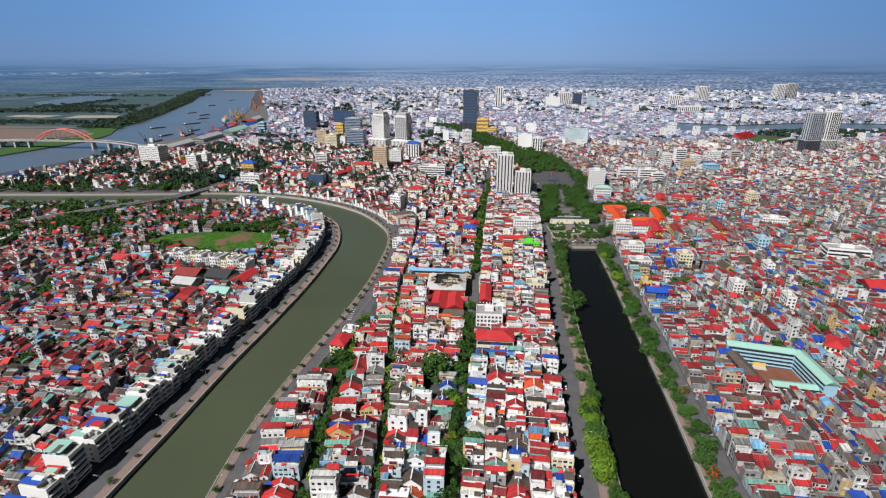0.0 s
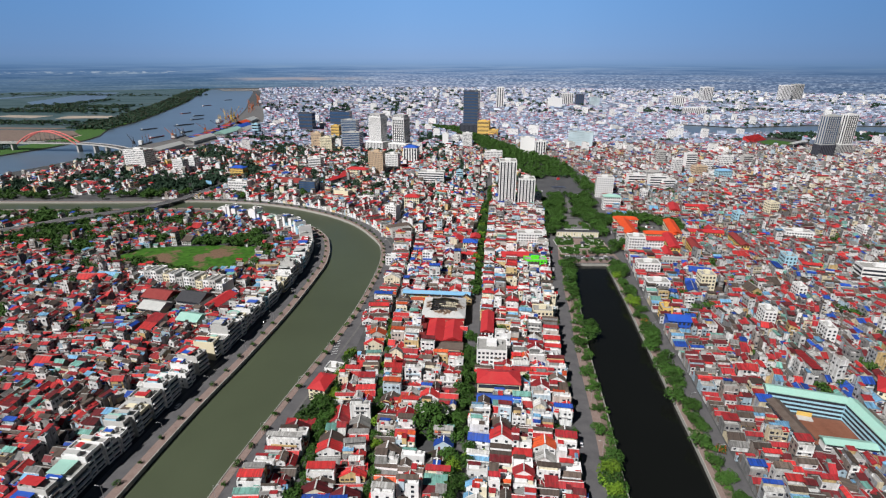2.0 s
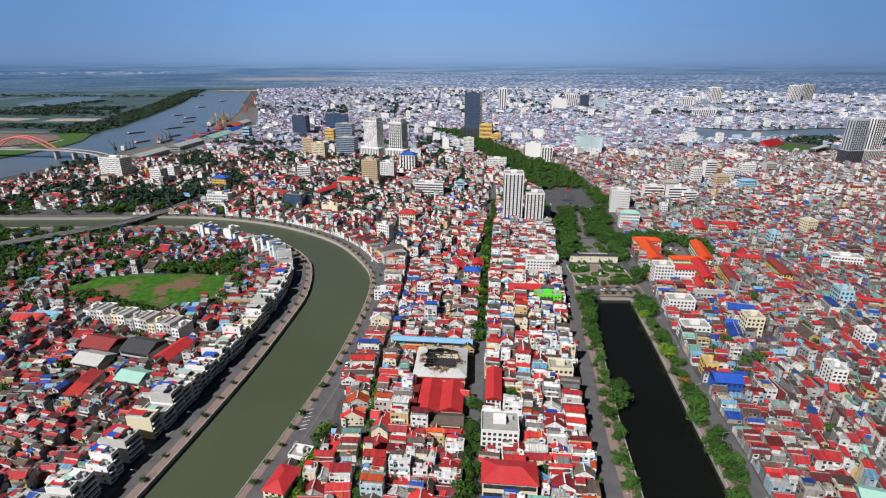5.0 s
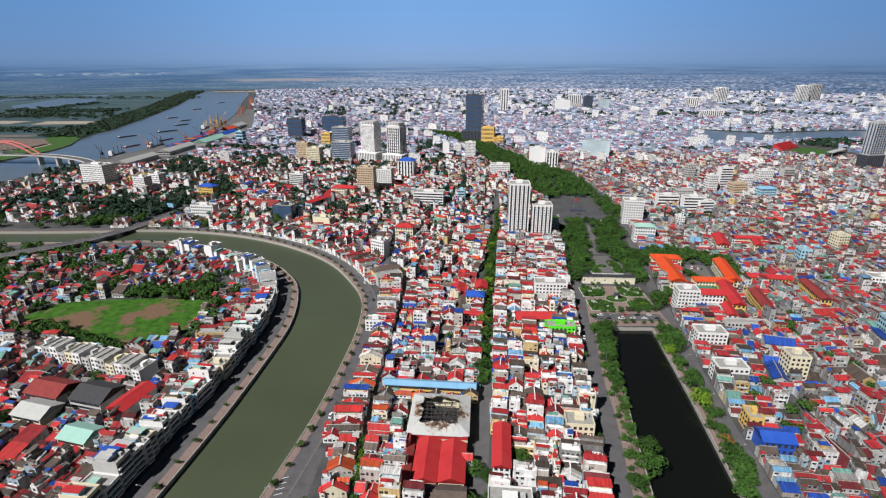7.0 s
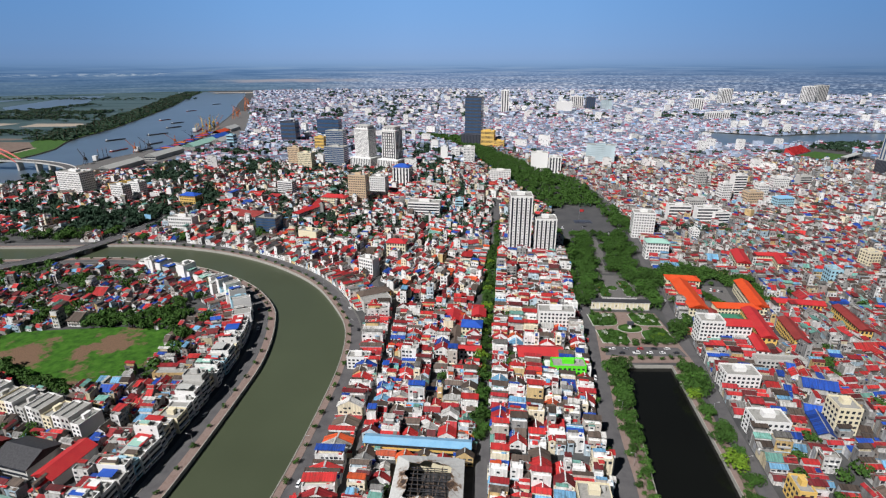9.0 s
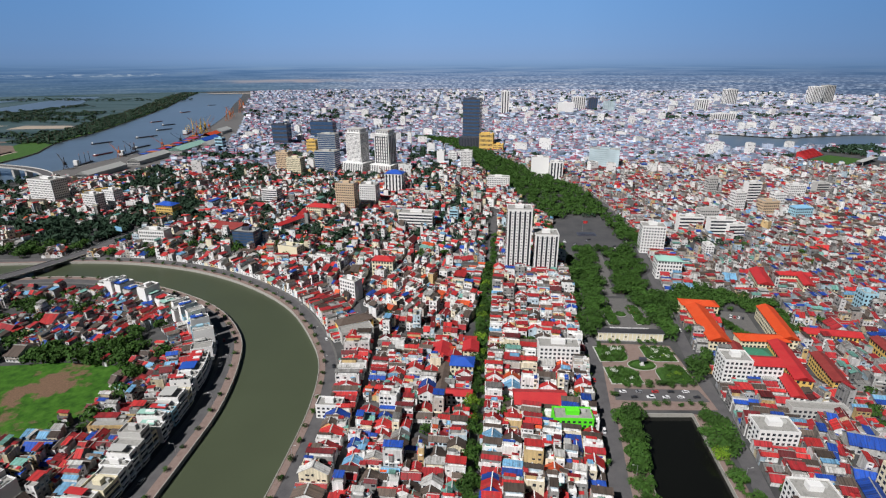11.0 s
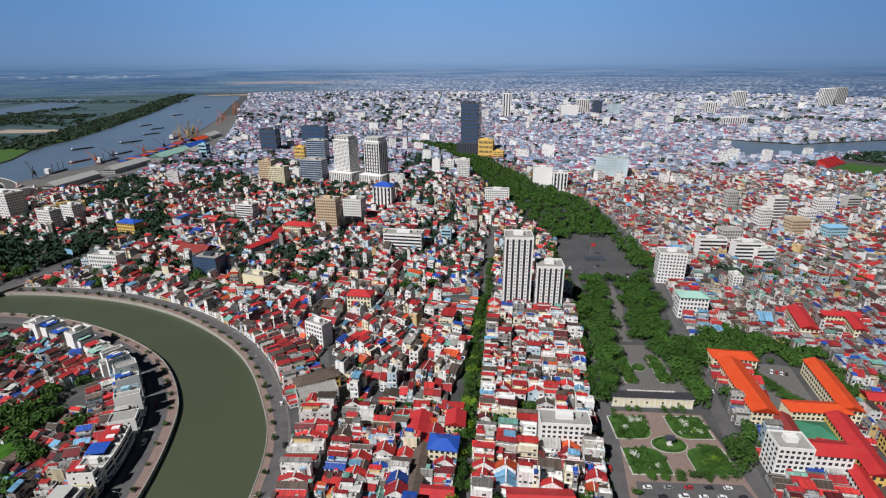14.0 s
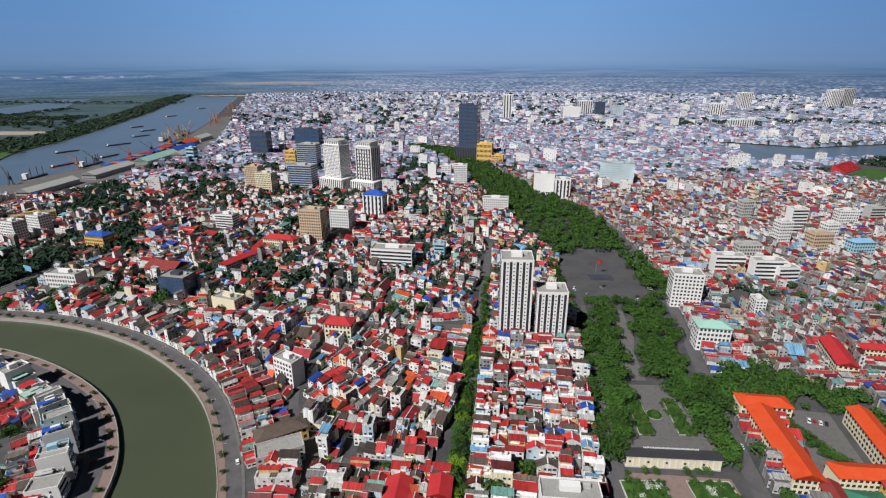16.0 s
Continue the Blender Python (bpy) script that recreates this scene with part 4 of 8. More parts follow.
def enlarge(p, share):
    """Here and there one large building in the place of several small ones."""
    keep = np.ones(len(p), bool)
    for k in rng.choice(len(p), int(len(p) * share), replace=False):
        if not keep[k]:
            continue
        w, d = rng.uniform(8, 12), rng.uniform(13, 24)
        if rng.random() < 0.5:
            w, d = d, w
        c, s = math.cos(p[k, 2]), math.sin(p[k, 2])
        u, v = (p[:, 0] - p[k, 0]) * c + (p[:, 1] - p[k, 1]) * s, -(p[:, 0] - p[k, 0]) * s + (p[:, 1] - p[k, 1]) * c
        keep &= ~((np.abs(u) < w / 2 + 2) & (np.abs(v) < d / 2 + 3))
        keep[k] = True
        p[k, 3:5] = w, d
    return p[keep]


def clutter(h, share, lo=1.3, hi=3.4):
    """Small sheds, tanks and tin canopies on and between houses."""
    g = h[np.repeat(np.arange(len(h)), rng.poisson(share, len(h)))]
    n = len(g)
    u, v = rng.uniform(-0.55, 0.55, n) * g[:, 3], rng.uniform(-0.55, 0.55, n) * g[:, 4]
    c, s = np.cos(g[:, 2]), np.sin(g[:, 2])
    return np.column_stack([g[:, 0] + u * c - v * s, g[:, 1] + u * s + v * c, g[:, 2] + rng.normal(0, 0.06, n), rng.uniform(lo, hi, n), rng.uniform(lo, hi * 1.3, n),
                            g[:, 5] * rng.uniform(0.75, 1.0, n) + rng.uniform(0.3, 1.5, n), np.full(n, 0.8)])


def dress(p, share=(0.44, 0.16, 0.12, 0.16, 0.12), low=(0.72, 0.26, 0.02), high=(0.48, 0.36, 0.12, 0.04), kinds=("gable", "shed", "terrace", "canopy", "split"), turn=None):
    """Add height and rise, and split by kind of roof. low, high: odds of 1 to 3 storeys under pitched roofs and 2 to 5 under flat ones."""
    n = len(p)
    kd = rng.choice(len(share), n, p=np.array(share) / sum(share))
    fl = np.where((kd < 2) | (kd == 4), rng.choice((1, 2, 3), n, p=np.array(low) / sum(low)), rng.choice((2, 3, 4, 5), n, p=np.array(high) / sum(high)))
    hh = fl * (2.7 + 0.5 * rng.random(n)) + 0.8 * rng.random(n)
    p = p.copy()
    # ridges mostly run along the longer side
    swap = (p[:, 4] > p[:, 3]) & (rng.random(n) < 0.6) if turn is None else (rng.random(n) < turn) & (kd == 0)
    w, d = p[:, 3].copy(), p[:, 4].copy()
    p[swap, 3], p[swap, 4] = d[swap], w[swap]
    p[swap, 2] += math.pi / 2
    rise = np.minimum(p[:, 4], 12) * (0.24 + 0.14 * rng.random(n))
    h = np.column_stack([p[:, :5], hh, rise])
    return {k: h[kd == i] for i, k in enumerate(kinds)}


MIX = [M_wall, M_roof, M_conc, M_glass]
# ---------------------------------------------------------------- single buildings
def window_mesh(w, h, name="window"):
    """Dark pane in a raised pale rim, facing -y, centred on x, from z 0."""
    key = (round(w, 2), round(h, 2))
    if key not in WINDOW_MESHES:
        bm = bmesh.new()
        add_box(bm, -w / 2, w / 2, -0.05, 0.02, 0, h)
        me = bpy.data.meshes.new(name)
        bm.to_mesh(me)
        bm.free()
        me.materials.append(M_glass)
        WINDOW_MESHES[key] = me
    return WINDOW_MESHES[key]


WINDOW_MESHES = {}
SIDES = {"s": 0, "e": 90, "n": 180, "w": -90}


def put_windows(parent, w, d, z0, z1, floors, side, pitch=3.0, ww=1.7, share=0.52, name="window", off=None):
    """A grid of windows on one side of a w x d block that is centred on the parent; far off, one row a storey."""
    run, off = (w, off or d / 2) if side in "sn" else (d, off or w / 2)
    cols = max(1, int(run / pitch))
    fh = (z1 - z0) / floors
    turn = Matrix.Rotation(radians(SIDES[side]), 4, "Z")
    spots = [(c + 0.5) / cols * run * 0.96 - run * 0.48 for c in range(cols)]
    ww = min(ww, run / cols * 0.8)
    if parent.location.y > 350:
        key = ("row", round(run, 1), cols, round(fh * share, 2))
        if key not in WINDOW_MESHES:
            bm = bmesh.new()
            for u in spots:
                add_box(bm, u - ww / 2, u + ww / 2, -0.05, 0.02, 0, fh * share)
            me = bpy.data.meshes.new("glazing")
            bm.to_mesh(me)
            bm.free()
            me.materials.append(M_glass)
            WINDOW_MESHES[key] = me
        me, spots, name = WINDOW_MESHES[key], [0.0], "glazing"
    else:
        me = window_mesh(ww, fh * share)
    for f in range(floors):
        for u in spots:
            ob = new(name, me)
            ob.parent = parent
            if name == "glazing":
                ob["kind"] = "stuff"
            ob.matrix_local = turn @ Matrix.Translation((u, -off, z0 + f * fh + fh * 0.3))


def put_bands(parent, w, d, z0, z1, floors, side, material, share=0.5, name="window_band", inset=0.6):
    run, off = (w, d / 2) if side in "sn" else (d, w / 2)
    fh = (z1 - z0) / floors
    key = ("band", round(run, 1), round(fh * share, 2), material.name)
    if key not in WINDOW_MESHES:
        bm = add_box(bmesh.new(), -run / 2 + inset, run / 2 - inset, -0.06, 0.03, 0, fh * share)
        me = bpy.data.meshes.new(name)
        bm.to_mesh(me)
        bm.free()
        me.materials.append(material)
        WINDOW_MESHES[key] = me
    turn = Matrix.Rotation(radians(SIDES[side]), 4, "Z")
    for f in range(floors):
        ob = new(name, WINDOW_MESHES[key])
        ob.parent = parent
        ob.matrix_local = turn @ Matrix.Translation((0, -off, z0 + f * fh + fh * 0.28))


def put_strips(parent, w, d, z0, z1, count, side, material, share=0.45, name="window_strip"):
    """Upright strips of glass."""
    run, off = (w, d / 2) if side in "sn" else (d, w / 2)
    step = run / count
    key = ("strip", round(step * share, 2), round(z1 - z0, 1), material.name)
    if key not in WINDOW_MESHES:
        bm = add_box(bmesh.new(), -step * share / 2, step * share / 2, -0.07, 0.03, 0, z1 - z0)
        me = bpy.data.meshes.new(name)
        bm.to_mesh(me)
        bm.free()
        me.materials.append(material)
        WINDOW_MESHES[key] = me
    turn = Matrix.Rotation(radians(SIDES[side]), 4, "Z")
    for c in range(count):
        ob = new(name, WINDOW_MESHES[key])
        ob.parent = parent
        ob.matrix_local = turn @ Matrix.Translation(((c + 0.5) * step - run / 2, -off, z0))


def put_parapet(parent, w, d, z, material, high=1.1, thick=0.35):
    bm = bmesh.new()
    for dims in ((-w / 2, w / 2, -d / 2, -d / 2 + thick), (-w / 2, w / 2, d / 2 - thick, d / 2), (-w / 2, -w / 2 + thick, -d / 2 + thick, d / 2 - thick), (w / 2 - thick, w / 2, -d / 2 + thick, d / 2 - thick)):
        add_box(bm, *dims, z, z + high)
    part("parapet", bm, material, parent)


def hip_roof(name, w, d, z, rise, over, material, parent, ridge=None, x=0.0, y=0.0):
    """Hipped or gabled roof shell with thickness; ridge along the longer side."""
    bm = bmesh.new()
    a, b = w / 2 + over, d / 2 + over
    r = (a - b if ridge is None else ridge) if w >= d else 0
    q = 0 if w >= d else (b - a if ridge is None else ridge)
    lo = [(-a, -b), (a, -b), (a, b), (-a, b)]
    top = [(-r, -q), (r, q)]
    layers = []
    for dz in (0, -0.3):
        layers.append([bm.verts.new((x + px, y + py, z + dz)) for px, py in lo] + [bm.verts.new((x + px, y + py, z + rise + dz)) for px, py in top])
    for k, L in enumerate(layers):
        if w >= d:
            fs = [(L[0], L[1], L[5], L[4]), (L[2], L[3], L[4], L[5]), (L[1], L[2], L[5]), (L[3], L[0], L[4])]
        else:
            fs = [(L[1], L[2], L[5], L[4]), (L[3], L[0], L[4], L[5]), (L[0], L[1], L[4]), (L[2], L[3], L[5])]
        for fv in fs:
            bm.faces.new(fv if k == 0 else fv[::-1])
    for i in range(4):
        j = (i + 1) % 4
        bm.faces.new((layers[0][j], layers[0][i], layers[1][i], layers[1][j]))
    return part(name, bm, material, parent)


def block_building(name, label, category, x, y, yaw, w, d, h, floors, wall, style="grid", sides="se", glass=None, top="flat", roof_mat=None, group="", podium=None, hut=True):
    """A building with body, windows and roof, facing -y before its turn. (x, y): the middle of its plan."""
    KEEP.append((x, y, yaw, w / 2 + (podium[0] if podium else 0), d / 2 + (podium[0] if podium else 0)))
    e = empty(name, x, y, 0, yaw, label, category, group)
    z0 = 0.0
    if y > 2200 and style == "band":
        style = "slot"
    if y > 1500:
        floors = max(4, floors // 3)      # two storeys read as one band from here
    if podium:
        pw, ph, pm = podium
        pod = box_part("podium", (-w / 2 - pw, w / 2 + pw, -d / 2 - pw, d / 2 + pw, 0, ph), pm, e, bevel=0.2)
        for s in sides:
            put_strips(pod, w + 2 * pw, d + 2 * pw, 1.0, ph - 1.5, max(4, int((w + 2 * pw) / 4)), s, M_glass)
        z0 = ph
    box_part("wall", (-w / 2, w / 2, -d / 2, d / 2, z0, h), wall, e)
    g = glass or M_glass
    for s in sides:
        if style == "grid":
            put_windows(e, w, d, z0 + 0.3, h - 0.3, floors, s)
        elif style == "band":
            put_bands(e, w, d, z0 + 0.3, h - 0.3, floors, s, g)
        elif style == "strip":
            put_strips(e, w, d, z0 + 1.5, h - 1.5, max(3, int((w if s in "sn" else d) / 5.2)), s, g, share=0.44)
            put_windows(e, w - 3, d, z0 + 1.0, h - 1.0, floors // 2, s, pitch=5.2, ww=2.0, share=0.4)
        elif style == "slot":
            put_strips(e, w, d, z0 + 2.0, h - 2.0, max(3, int((w if s in "sn" else d) / 9)), s, g, share=0.4)
        elif style == "tower":      # narrow upright slots with small windows between them
            run = w if s in "sn" else d
            slots = max(3, int(run / 4.6))
            put_strips(e, w, d, z0 + 5.0, h - 1.0, slots, s, g, share=0.40)
            inner = run * (slots - 1) / slots / 0.96
            put_windows(e, inner if s in "sn" else w, inner if s in "ew" else d, z0 + 4.0, h - 1.0, floors, s, pitch=inner / (slots - 1) * 0.99, ww=1.2, share=0.30, off=(d if s in "sn" else w) / 2)
        elif style == "glass":
            put_bands(e, w, d, z0 + 0.3, h - 0.3, floors, s, g, share=0.72, inset=0.3)
    if top == "flat":
        put_parapet(e, w, d, h, wall)
        if y < 1500:
            box_part("roof_slab", (-w / 2 + 0.36, w / 2 - 0.36, -d / 2 + 0.36, d / 2 - 0.36, h, h + 0.06), M_roofslab, e, "stained grey roof slab")
        if hut:
            box_part("stair_house", (-w * 0.18, w * 0.16, -d * 0.12, d * 0.2, h, h + 3.2), wall, e)
            box_part("roof_tank", (w * 0.22, w * 0.34, d * 0.1, d * 0.25, h, h + 1.8), M_gsheet, e)
    else:
        hip_roof("roof", w, d, h + 0.05, min(w, d) * 0.24, 0.7, roof_mat or M_red, e, ridge=(max(w, d) / 2 + 0.7) if top == "gable" else None)
        if top == "gable":
            bm = bmesh.new()
            for sgn in (-1, 1):
                if w >= d:
                    vs = [(sgn * w / 2, -d / 2, h), (sgn * w / 2, d / 2, h), (sgn * w / 2, 0, h + d * 0.22)]
                else:
                    vs = [(-w / 2, sgn * d / 2, h), (w / 2, sgn * d / 2, h), (0, sgn * d / 2, h + w * 0.22)]
                bm.faces.new([bm.verts.new(c) for c in vs])
            part("gable", bm, wall, e)
    return e


B = block_building
B("apartment_tower", "white residential tower with dark upright window strips", "tower", 98, 792, -3, 25, 22, 68, 20, M_white, "tower", "sew")
B("apartment_tower", "lower white residential block beside the tower", "apartment block", 126, 786, -3, 24, 20, 43, 12, M_white, "tower", "sew")
B("hotel_tower", "white stone hotel tower with window grid", "hotel", -158, 1312, -24, 34, 30, 78, 22, M_white, "grid", "se", podium=(8, 22, M_white))
B("hotel_tower", "pale stone hotel tower with tall pilasters", "hotel", -100, 1298, -24, 32, 30, 77, 18, M_white, "strip", "se", podium=(8, 20, M_white))
B("office_tower", "dark glass office tower", "tower", 88, 1628, -14, 44, 34, 124, 34, M_slate, "band", "se", glass=M_bglass, podium=(8, 30, M_slate))
B("hotel", "yellow hotel building beside the dark tower", "hotel", 122, 1568, -14, 34, 24, 44, 11, M_yellow, "grid", "s")
for hx, hy, hw, hd, hz in ((-158, 1312, 34, 30, 78), (-100, 1298, 32, 30, 77)):
    crown_ = empty("tower_crown", hx, hy, hz, -24, "pale stone roof crown with a deep cornice", "tower top", "hotel crowns")
    box_part("cornice", (-hw / 2 - 1.2, hw / 2 + 1.2, -hd / 2 - 1.2, hd / 2 + 1.2, 1.1, 2.2), M_white, crown_)
    top_ = box_part("upper_storey", (-hw / 2 + 2.5, hw / 2 - 2.5, -hd / 2 + 2.5, hd / 2 - 2.5, 2.2, 8.5), M_white, crown_)
    for k in range(7):
        box_part("window", (-hw / 2 + 4 + k * 3.8, -hw / 2 + 6 + k * 3.8, -hd / 2 + 2.38, -hd / 2 + 2.52, 3.4, 7.2), M_glass, top_)
    box_part("roof_slab", (-hw / 2 + 1.6, hw / 2 - 1.6, -hd / 2 + 1.6, hd / 2 - 1.6, 8.5, 9.3), M_conc, crown_)
B("hotel", "low yellow wing of the hotel", "hotel", 150, 1556, -14, 26, 20, 20, 5, M_yellow, "grid", "s")
B("apartment_block", "beige ten storey block", "apartment block", -124, 1010, -10, 28, 18, 45, 12, M_beige, "grid", "se")
B("office_block", "white office block with small windows", "office", -98, 1056, -10, 26, 22, 33, 9, M_white, "grid", "se")
B("office_block", "white and dark glass office block with blue roof", "office", -66, 1136, -12, 30, 22, 34, 8, M_white, "strip", "se", top="hip", roof_mat=M_blue)
B("residential_tower", "grey blue residential tower with bands", "tower", 880, 1222, 8, 34, 20, 94, 26, M_gsheet, "strip", "sw", glass=M_bglass, podium=(2, 30, M_slate))
B("residential_tower", "slim white residential tower with bands", "tower", 926, 1228, 8, 28, 20, 96, 26, M_white, "strip", "sw", podium=(2, 30, M_gsheet))
B("office_block", "pale glass office block", "office", 351, 1346, -18, 60, 26, 41, 10, M_pglass, "band", "se", glass=M_pglass)
B("hotel", "large white riverside hotel with green flat roof", "hotel", -612, 1070, -16, 50, 26, 38, 10, M_white, "grid", "se")
B("office_block", "white office block by the park", "office", 63, 1338, -5, 24, 16, 38, 11, M_white, "grid", "se")
B("office_block", "white slab building without windows", "office", 205, 1275, -8, 34, 18, 36, 9, M_white, "band", "e")
B("office_block", "white striped office building", "office", 232, 1250, -8, 24, 18, 32, 9, M_white, "strip", "se")
B("office_tower", "dark grey office slab", "tower", -425, 1672, -10, 44, 26, 56, 15, M_slate, "band", "se", glass=M_bglass)
B("office_tower", "dark blue glass slab", "tower", -345, 1810, -10, 70, 26, 48, 12, M_slate, "glass", "se", glass=M_bglass)
B("office_block", "unfinished concrete building in blue netting", "building site", -222, 1316, -12, 44, 26, 42, 10, M_conc, "glass", "se", glass=M_bglass)
B("green_house", "lime green four storey house with dark windows", "house", 98, 537, -2, 23, 11, 12, 4, M_greenpaint, "grid", "s")
B("office_block", "white four storey block with flat roof", "office", 37.5, 363, -5, 21, 17, 14, 4, M_white, "grid", "sw")
B("market_hall", "white hall with red sheet roof", "hall", 39, 329, -5, 27, 15, 11, 2, M_cream, "band", "s", top="hip", roof_mat=M_red)
B("shop_hall", "low hall with bright blue sheet roof", "hall", 37.5, 313, -5, 26, 9, 5.5, 1, M_cream, "band", "s", top="gable", roof_mat=M_blue)
B("long_house", "long white building with red gable roof", "building", 38, 405, -6, 9, 33, 10, 3, M_white, "grid", "sw", top="gable", roof_mat=M_red)
B("cream_block", "cream three storey block with flat roof", "building", 85, 424, -6, 16, 12, 12, 3, M_cream, "grid", "s")
B("white_block", "white five storey building with terraces", "building", 104, 609, -4, 29, 13, 17, 5, M_white, "grid", "s")
B("red_roof_hall", "white hall with broad red roof", "hall", 82, 557, -2, 32, 15, 9, 2, M_white, "grid", "s", top="gable", roof_mat=M_red)
B("school_wing", "six storey white school wing with flat roof", "school", 220, 588, -6, 18, 14, 20, 6, M_white, "grid", "sw", group="schools by the park")
B("school_wing", "white school wing with low red roof", "school", 239, 585, -6, 19, 12, 18, 5, M_white, "grid", "s", top="gable", roof_mat=M_red, group="schools by the park")
B("town_house", "broad white town house with roof terrace by the lake road", "house", 202, 480, -5, 20, 13, 13, 4, M_white, "grid", "sw")
B("school_wing", "long yellow school wing with red tiled roof", "school", 264, 596, -13, 11, 50, 12, 3, M_yellow, "grid", "sw", top="gable", roof_mat=M_red, group="schools by the park")
B("school_wing", "yellow school wing with bright orange roof and gable", "school", 233, 652, -7, 15, 58, 11, 3, M_cream, "grid", "sw", top="gable", roof_mat=M_orange, group="schools by the park")
B("school_wing", "cross wing with bright orange roof", "school", 243, 688, -7, 30, 12, 11, 3, M_cream, "grid", "s", top="hip", roof_mat=M_orange, group="schools by the park")
B("school_wing", "low wing with bright orange roof", "school", 265, 630, -4, 36, 11, 10, 3, M_cream, "grid", "s", top="hip", roof_mat=M_orange, group="schools by the park")
B("school_wing", "long wing with orange roof beside the yard", "school", 290, 653, -13, 12, 56, 11, 3, M_cream, "grid", "sw", top="gable", roof_mat=M_orange, group="schools by the park")
B("school_wing", "short wing with dark red roof", "school", 237, 613, -12, 9, 22, 9, 2, M_cream, "grid", "sw", top="gable", roof_mat=M_maroon, group="schools by the park")
B("sports_hall", "hall with flat green sheet roof", "hall", 253, 612, -6, 18, 16, 7, 2, M_white, "grid", "s", top="hip", roof_mat=M_green)
B("school_wing", "long yellow wing with maroon roof", "school", 288, 590, -13, 9, 36, 10, 3, M_yellow, "grid", "sw", top="gable", roof_mat=M_maroon, group="schools by the park")
B("school_wing", "white three storey wing with red roof", "school", 248, 568, -14, 8, 24, 10, 3, M_white, "grid", "sw", top="gable", roof_mat=M_red, group="schools by the park")
B("building_shell", "unfinished grey concrete building", "building site", 254, 551, -6, 34, 8, 7, 2, M_conc, "grid", "s", hut=False)
B("white_corner_house", "white corner house with blue roof terrace", "house", 211, 527, -5, 22, 14, 13, 4, M_white, "grid", "sw")
B("school_wing", "yellow school wing with red roof", "school", 333, 748, -18, 13, 40, 10, 3, M_cream, "grid", "sw", top="gable", roof_mat=M_red, group="far schools")
B("school_wing", "long cream wing with red roof", "school", 366, 756, -7, 36, 9, 10, 3, M_cream, "grid", "s", top="gable", roof_mat=M_red, group="far schools")
B("school_wing", "side wing with red roof", "school", 372, 742, -20, 9, 32, 10, 3, M_cream, "grid", "sw", top="gable", roof_mat=M_red, group="far schools")
B("school_wing", "long yellow wing with brick red roof", "school", 325, 640, -11, 40, 10, 9, 2, M_yellow, "grid", "s", top="gable", roof_mat=M_red, group="far schools")
B("school_wing", "yellow wing with dark red roof", "school", 350, 610, -11, 9, 44, 9, 2, M_yellow, "grid", "sw", top="gable", roof_mat=M_maroon, group="far schools")
B("apartment_block", "white five storey block with pale green roof", "apartment block", 250, 771, -8, 24, 14, 20, 5, M_white, "grid", "sw", top="hip", roof_mat=M_teal)
B("apartment_block", "tall white apartment house beside the park", "apartment block", 262, 848, -10, 26, 18, 32, 9, M_white, "grid", "sw")
B("office_block", "white four storey block near the park trees", "office", 113, 1160, -6, 38, 16, 22, 6, M_white, "grid", "s")
B("apartment_block", "white mid-rise block with balconies", "apartment block", -253, 1060, -12, 26, 16, 24, 7, M_white, "band", "se")
B("apartment_block", "white mid-rise slab near the river", "apartment block", -499, 1008, -16, 24, 16, 29, 8, M_white, "grid", "se")
B("apartment_block", "white mid-rise slab beside trees", "apartment block", -490, 1038, -16, 22, 16, 28, 8, M_white, "grid", "se")
B("office_block", "yellow office with bright blue roof", "office", -384, 995, -14, 28, 16, 17, 4, M_yellow, "grid", "se", top="hip", roof_mat=M_blue)
B("tank_house", "turquoise round-roofed tank building", "building", 33, 968, -8, 12, 12, 17, 4, M_bluepaint, "band", "s")
B("office_block", "dark grey glazed office block", "building site", -216, 858, -12, 28, 18, 22, 6, M_slate, "glass", "se", glass=M_bglass)
B("office_block", "white four storey quay building", "office", -335, 872, -8, 34, 14, 18, 4, M_white, "grid", "s")
B("town_house", "tall white house with bare side wall", "house", -67, 720, -30, 18, 11, 19, 5, M_white, "grid", "s")
B("office_block", "cream block with red flat roof", "office", -43, 778, -8, 22, 14, 17, 4, M_cream, "grid", "se", top="hip", roof_mat=M_red)
B("slab_block", "long white low-rise office", "office", -18, 940, -8, 46, 20, 21, 5, M_white, "band", "se")
B("red_roof_building", "long building with red roof", "building", -158, 988, -14, 40, 16, 16, 4, M_cream, "grid", "se", top="hip", roof_mat=M_red)
B("apartment_block", "pale orange mid-rise block", "apartment block", -306, 1304, -12, 26, 20, 42, 11, M_beige, "grid", "se")
B("apartment_block", "yellow and white mid-rise block", "apartment block", -278, 1284, -12, 30, 20, 34, 9, M_cream, "grid", "se")
B("office_block", "slim pale blue office block", "office", -551, 1572, -10, 20, 16, 33, 8, M_bluepaint, "band", "se")
B("office_block", "grey office with curved roof", "office", -259, 1496, -10, 44, 26, 53, 12, M_gsheet, "glass", "se", glass=M_bglass)
B("office_block", "yellow plastered office tower block", "office", -306, 1528, -10, 24, 20, 34, 9, M_yellow, "grid", "se")
B("office_block", "narrow white office block beside trees", "office", 9, 1395, -8, 16, 14, 29, 8, M_white, "band", "e")
B("office_block", "low white block beside trees", "office", 36, 1430, -8, 20, 14, 20, 5, M_white, "grid", "s")
B("residential_tower", "slim white far residential tower", "tower", 276, 2590, 0, 34, 30, 95, 26, M_white, "band", "sw")
B("office_block", "far white slab building with plain front", "office", 542, 2590, 0, 70, 26, 46, 12, M_white, "band", "w")
B("office_block", "far grey blue office slab", "office", 690, 2700, 0, 40, 26, 58, 15, M_slate, "band", "sw", glass=M_bglass)
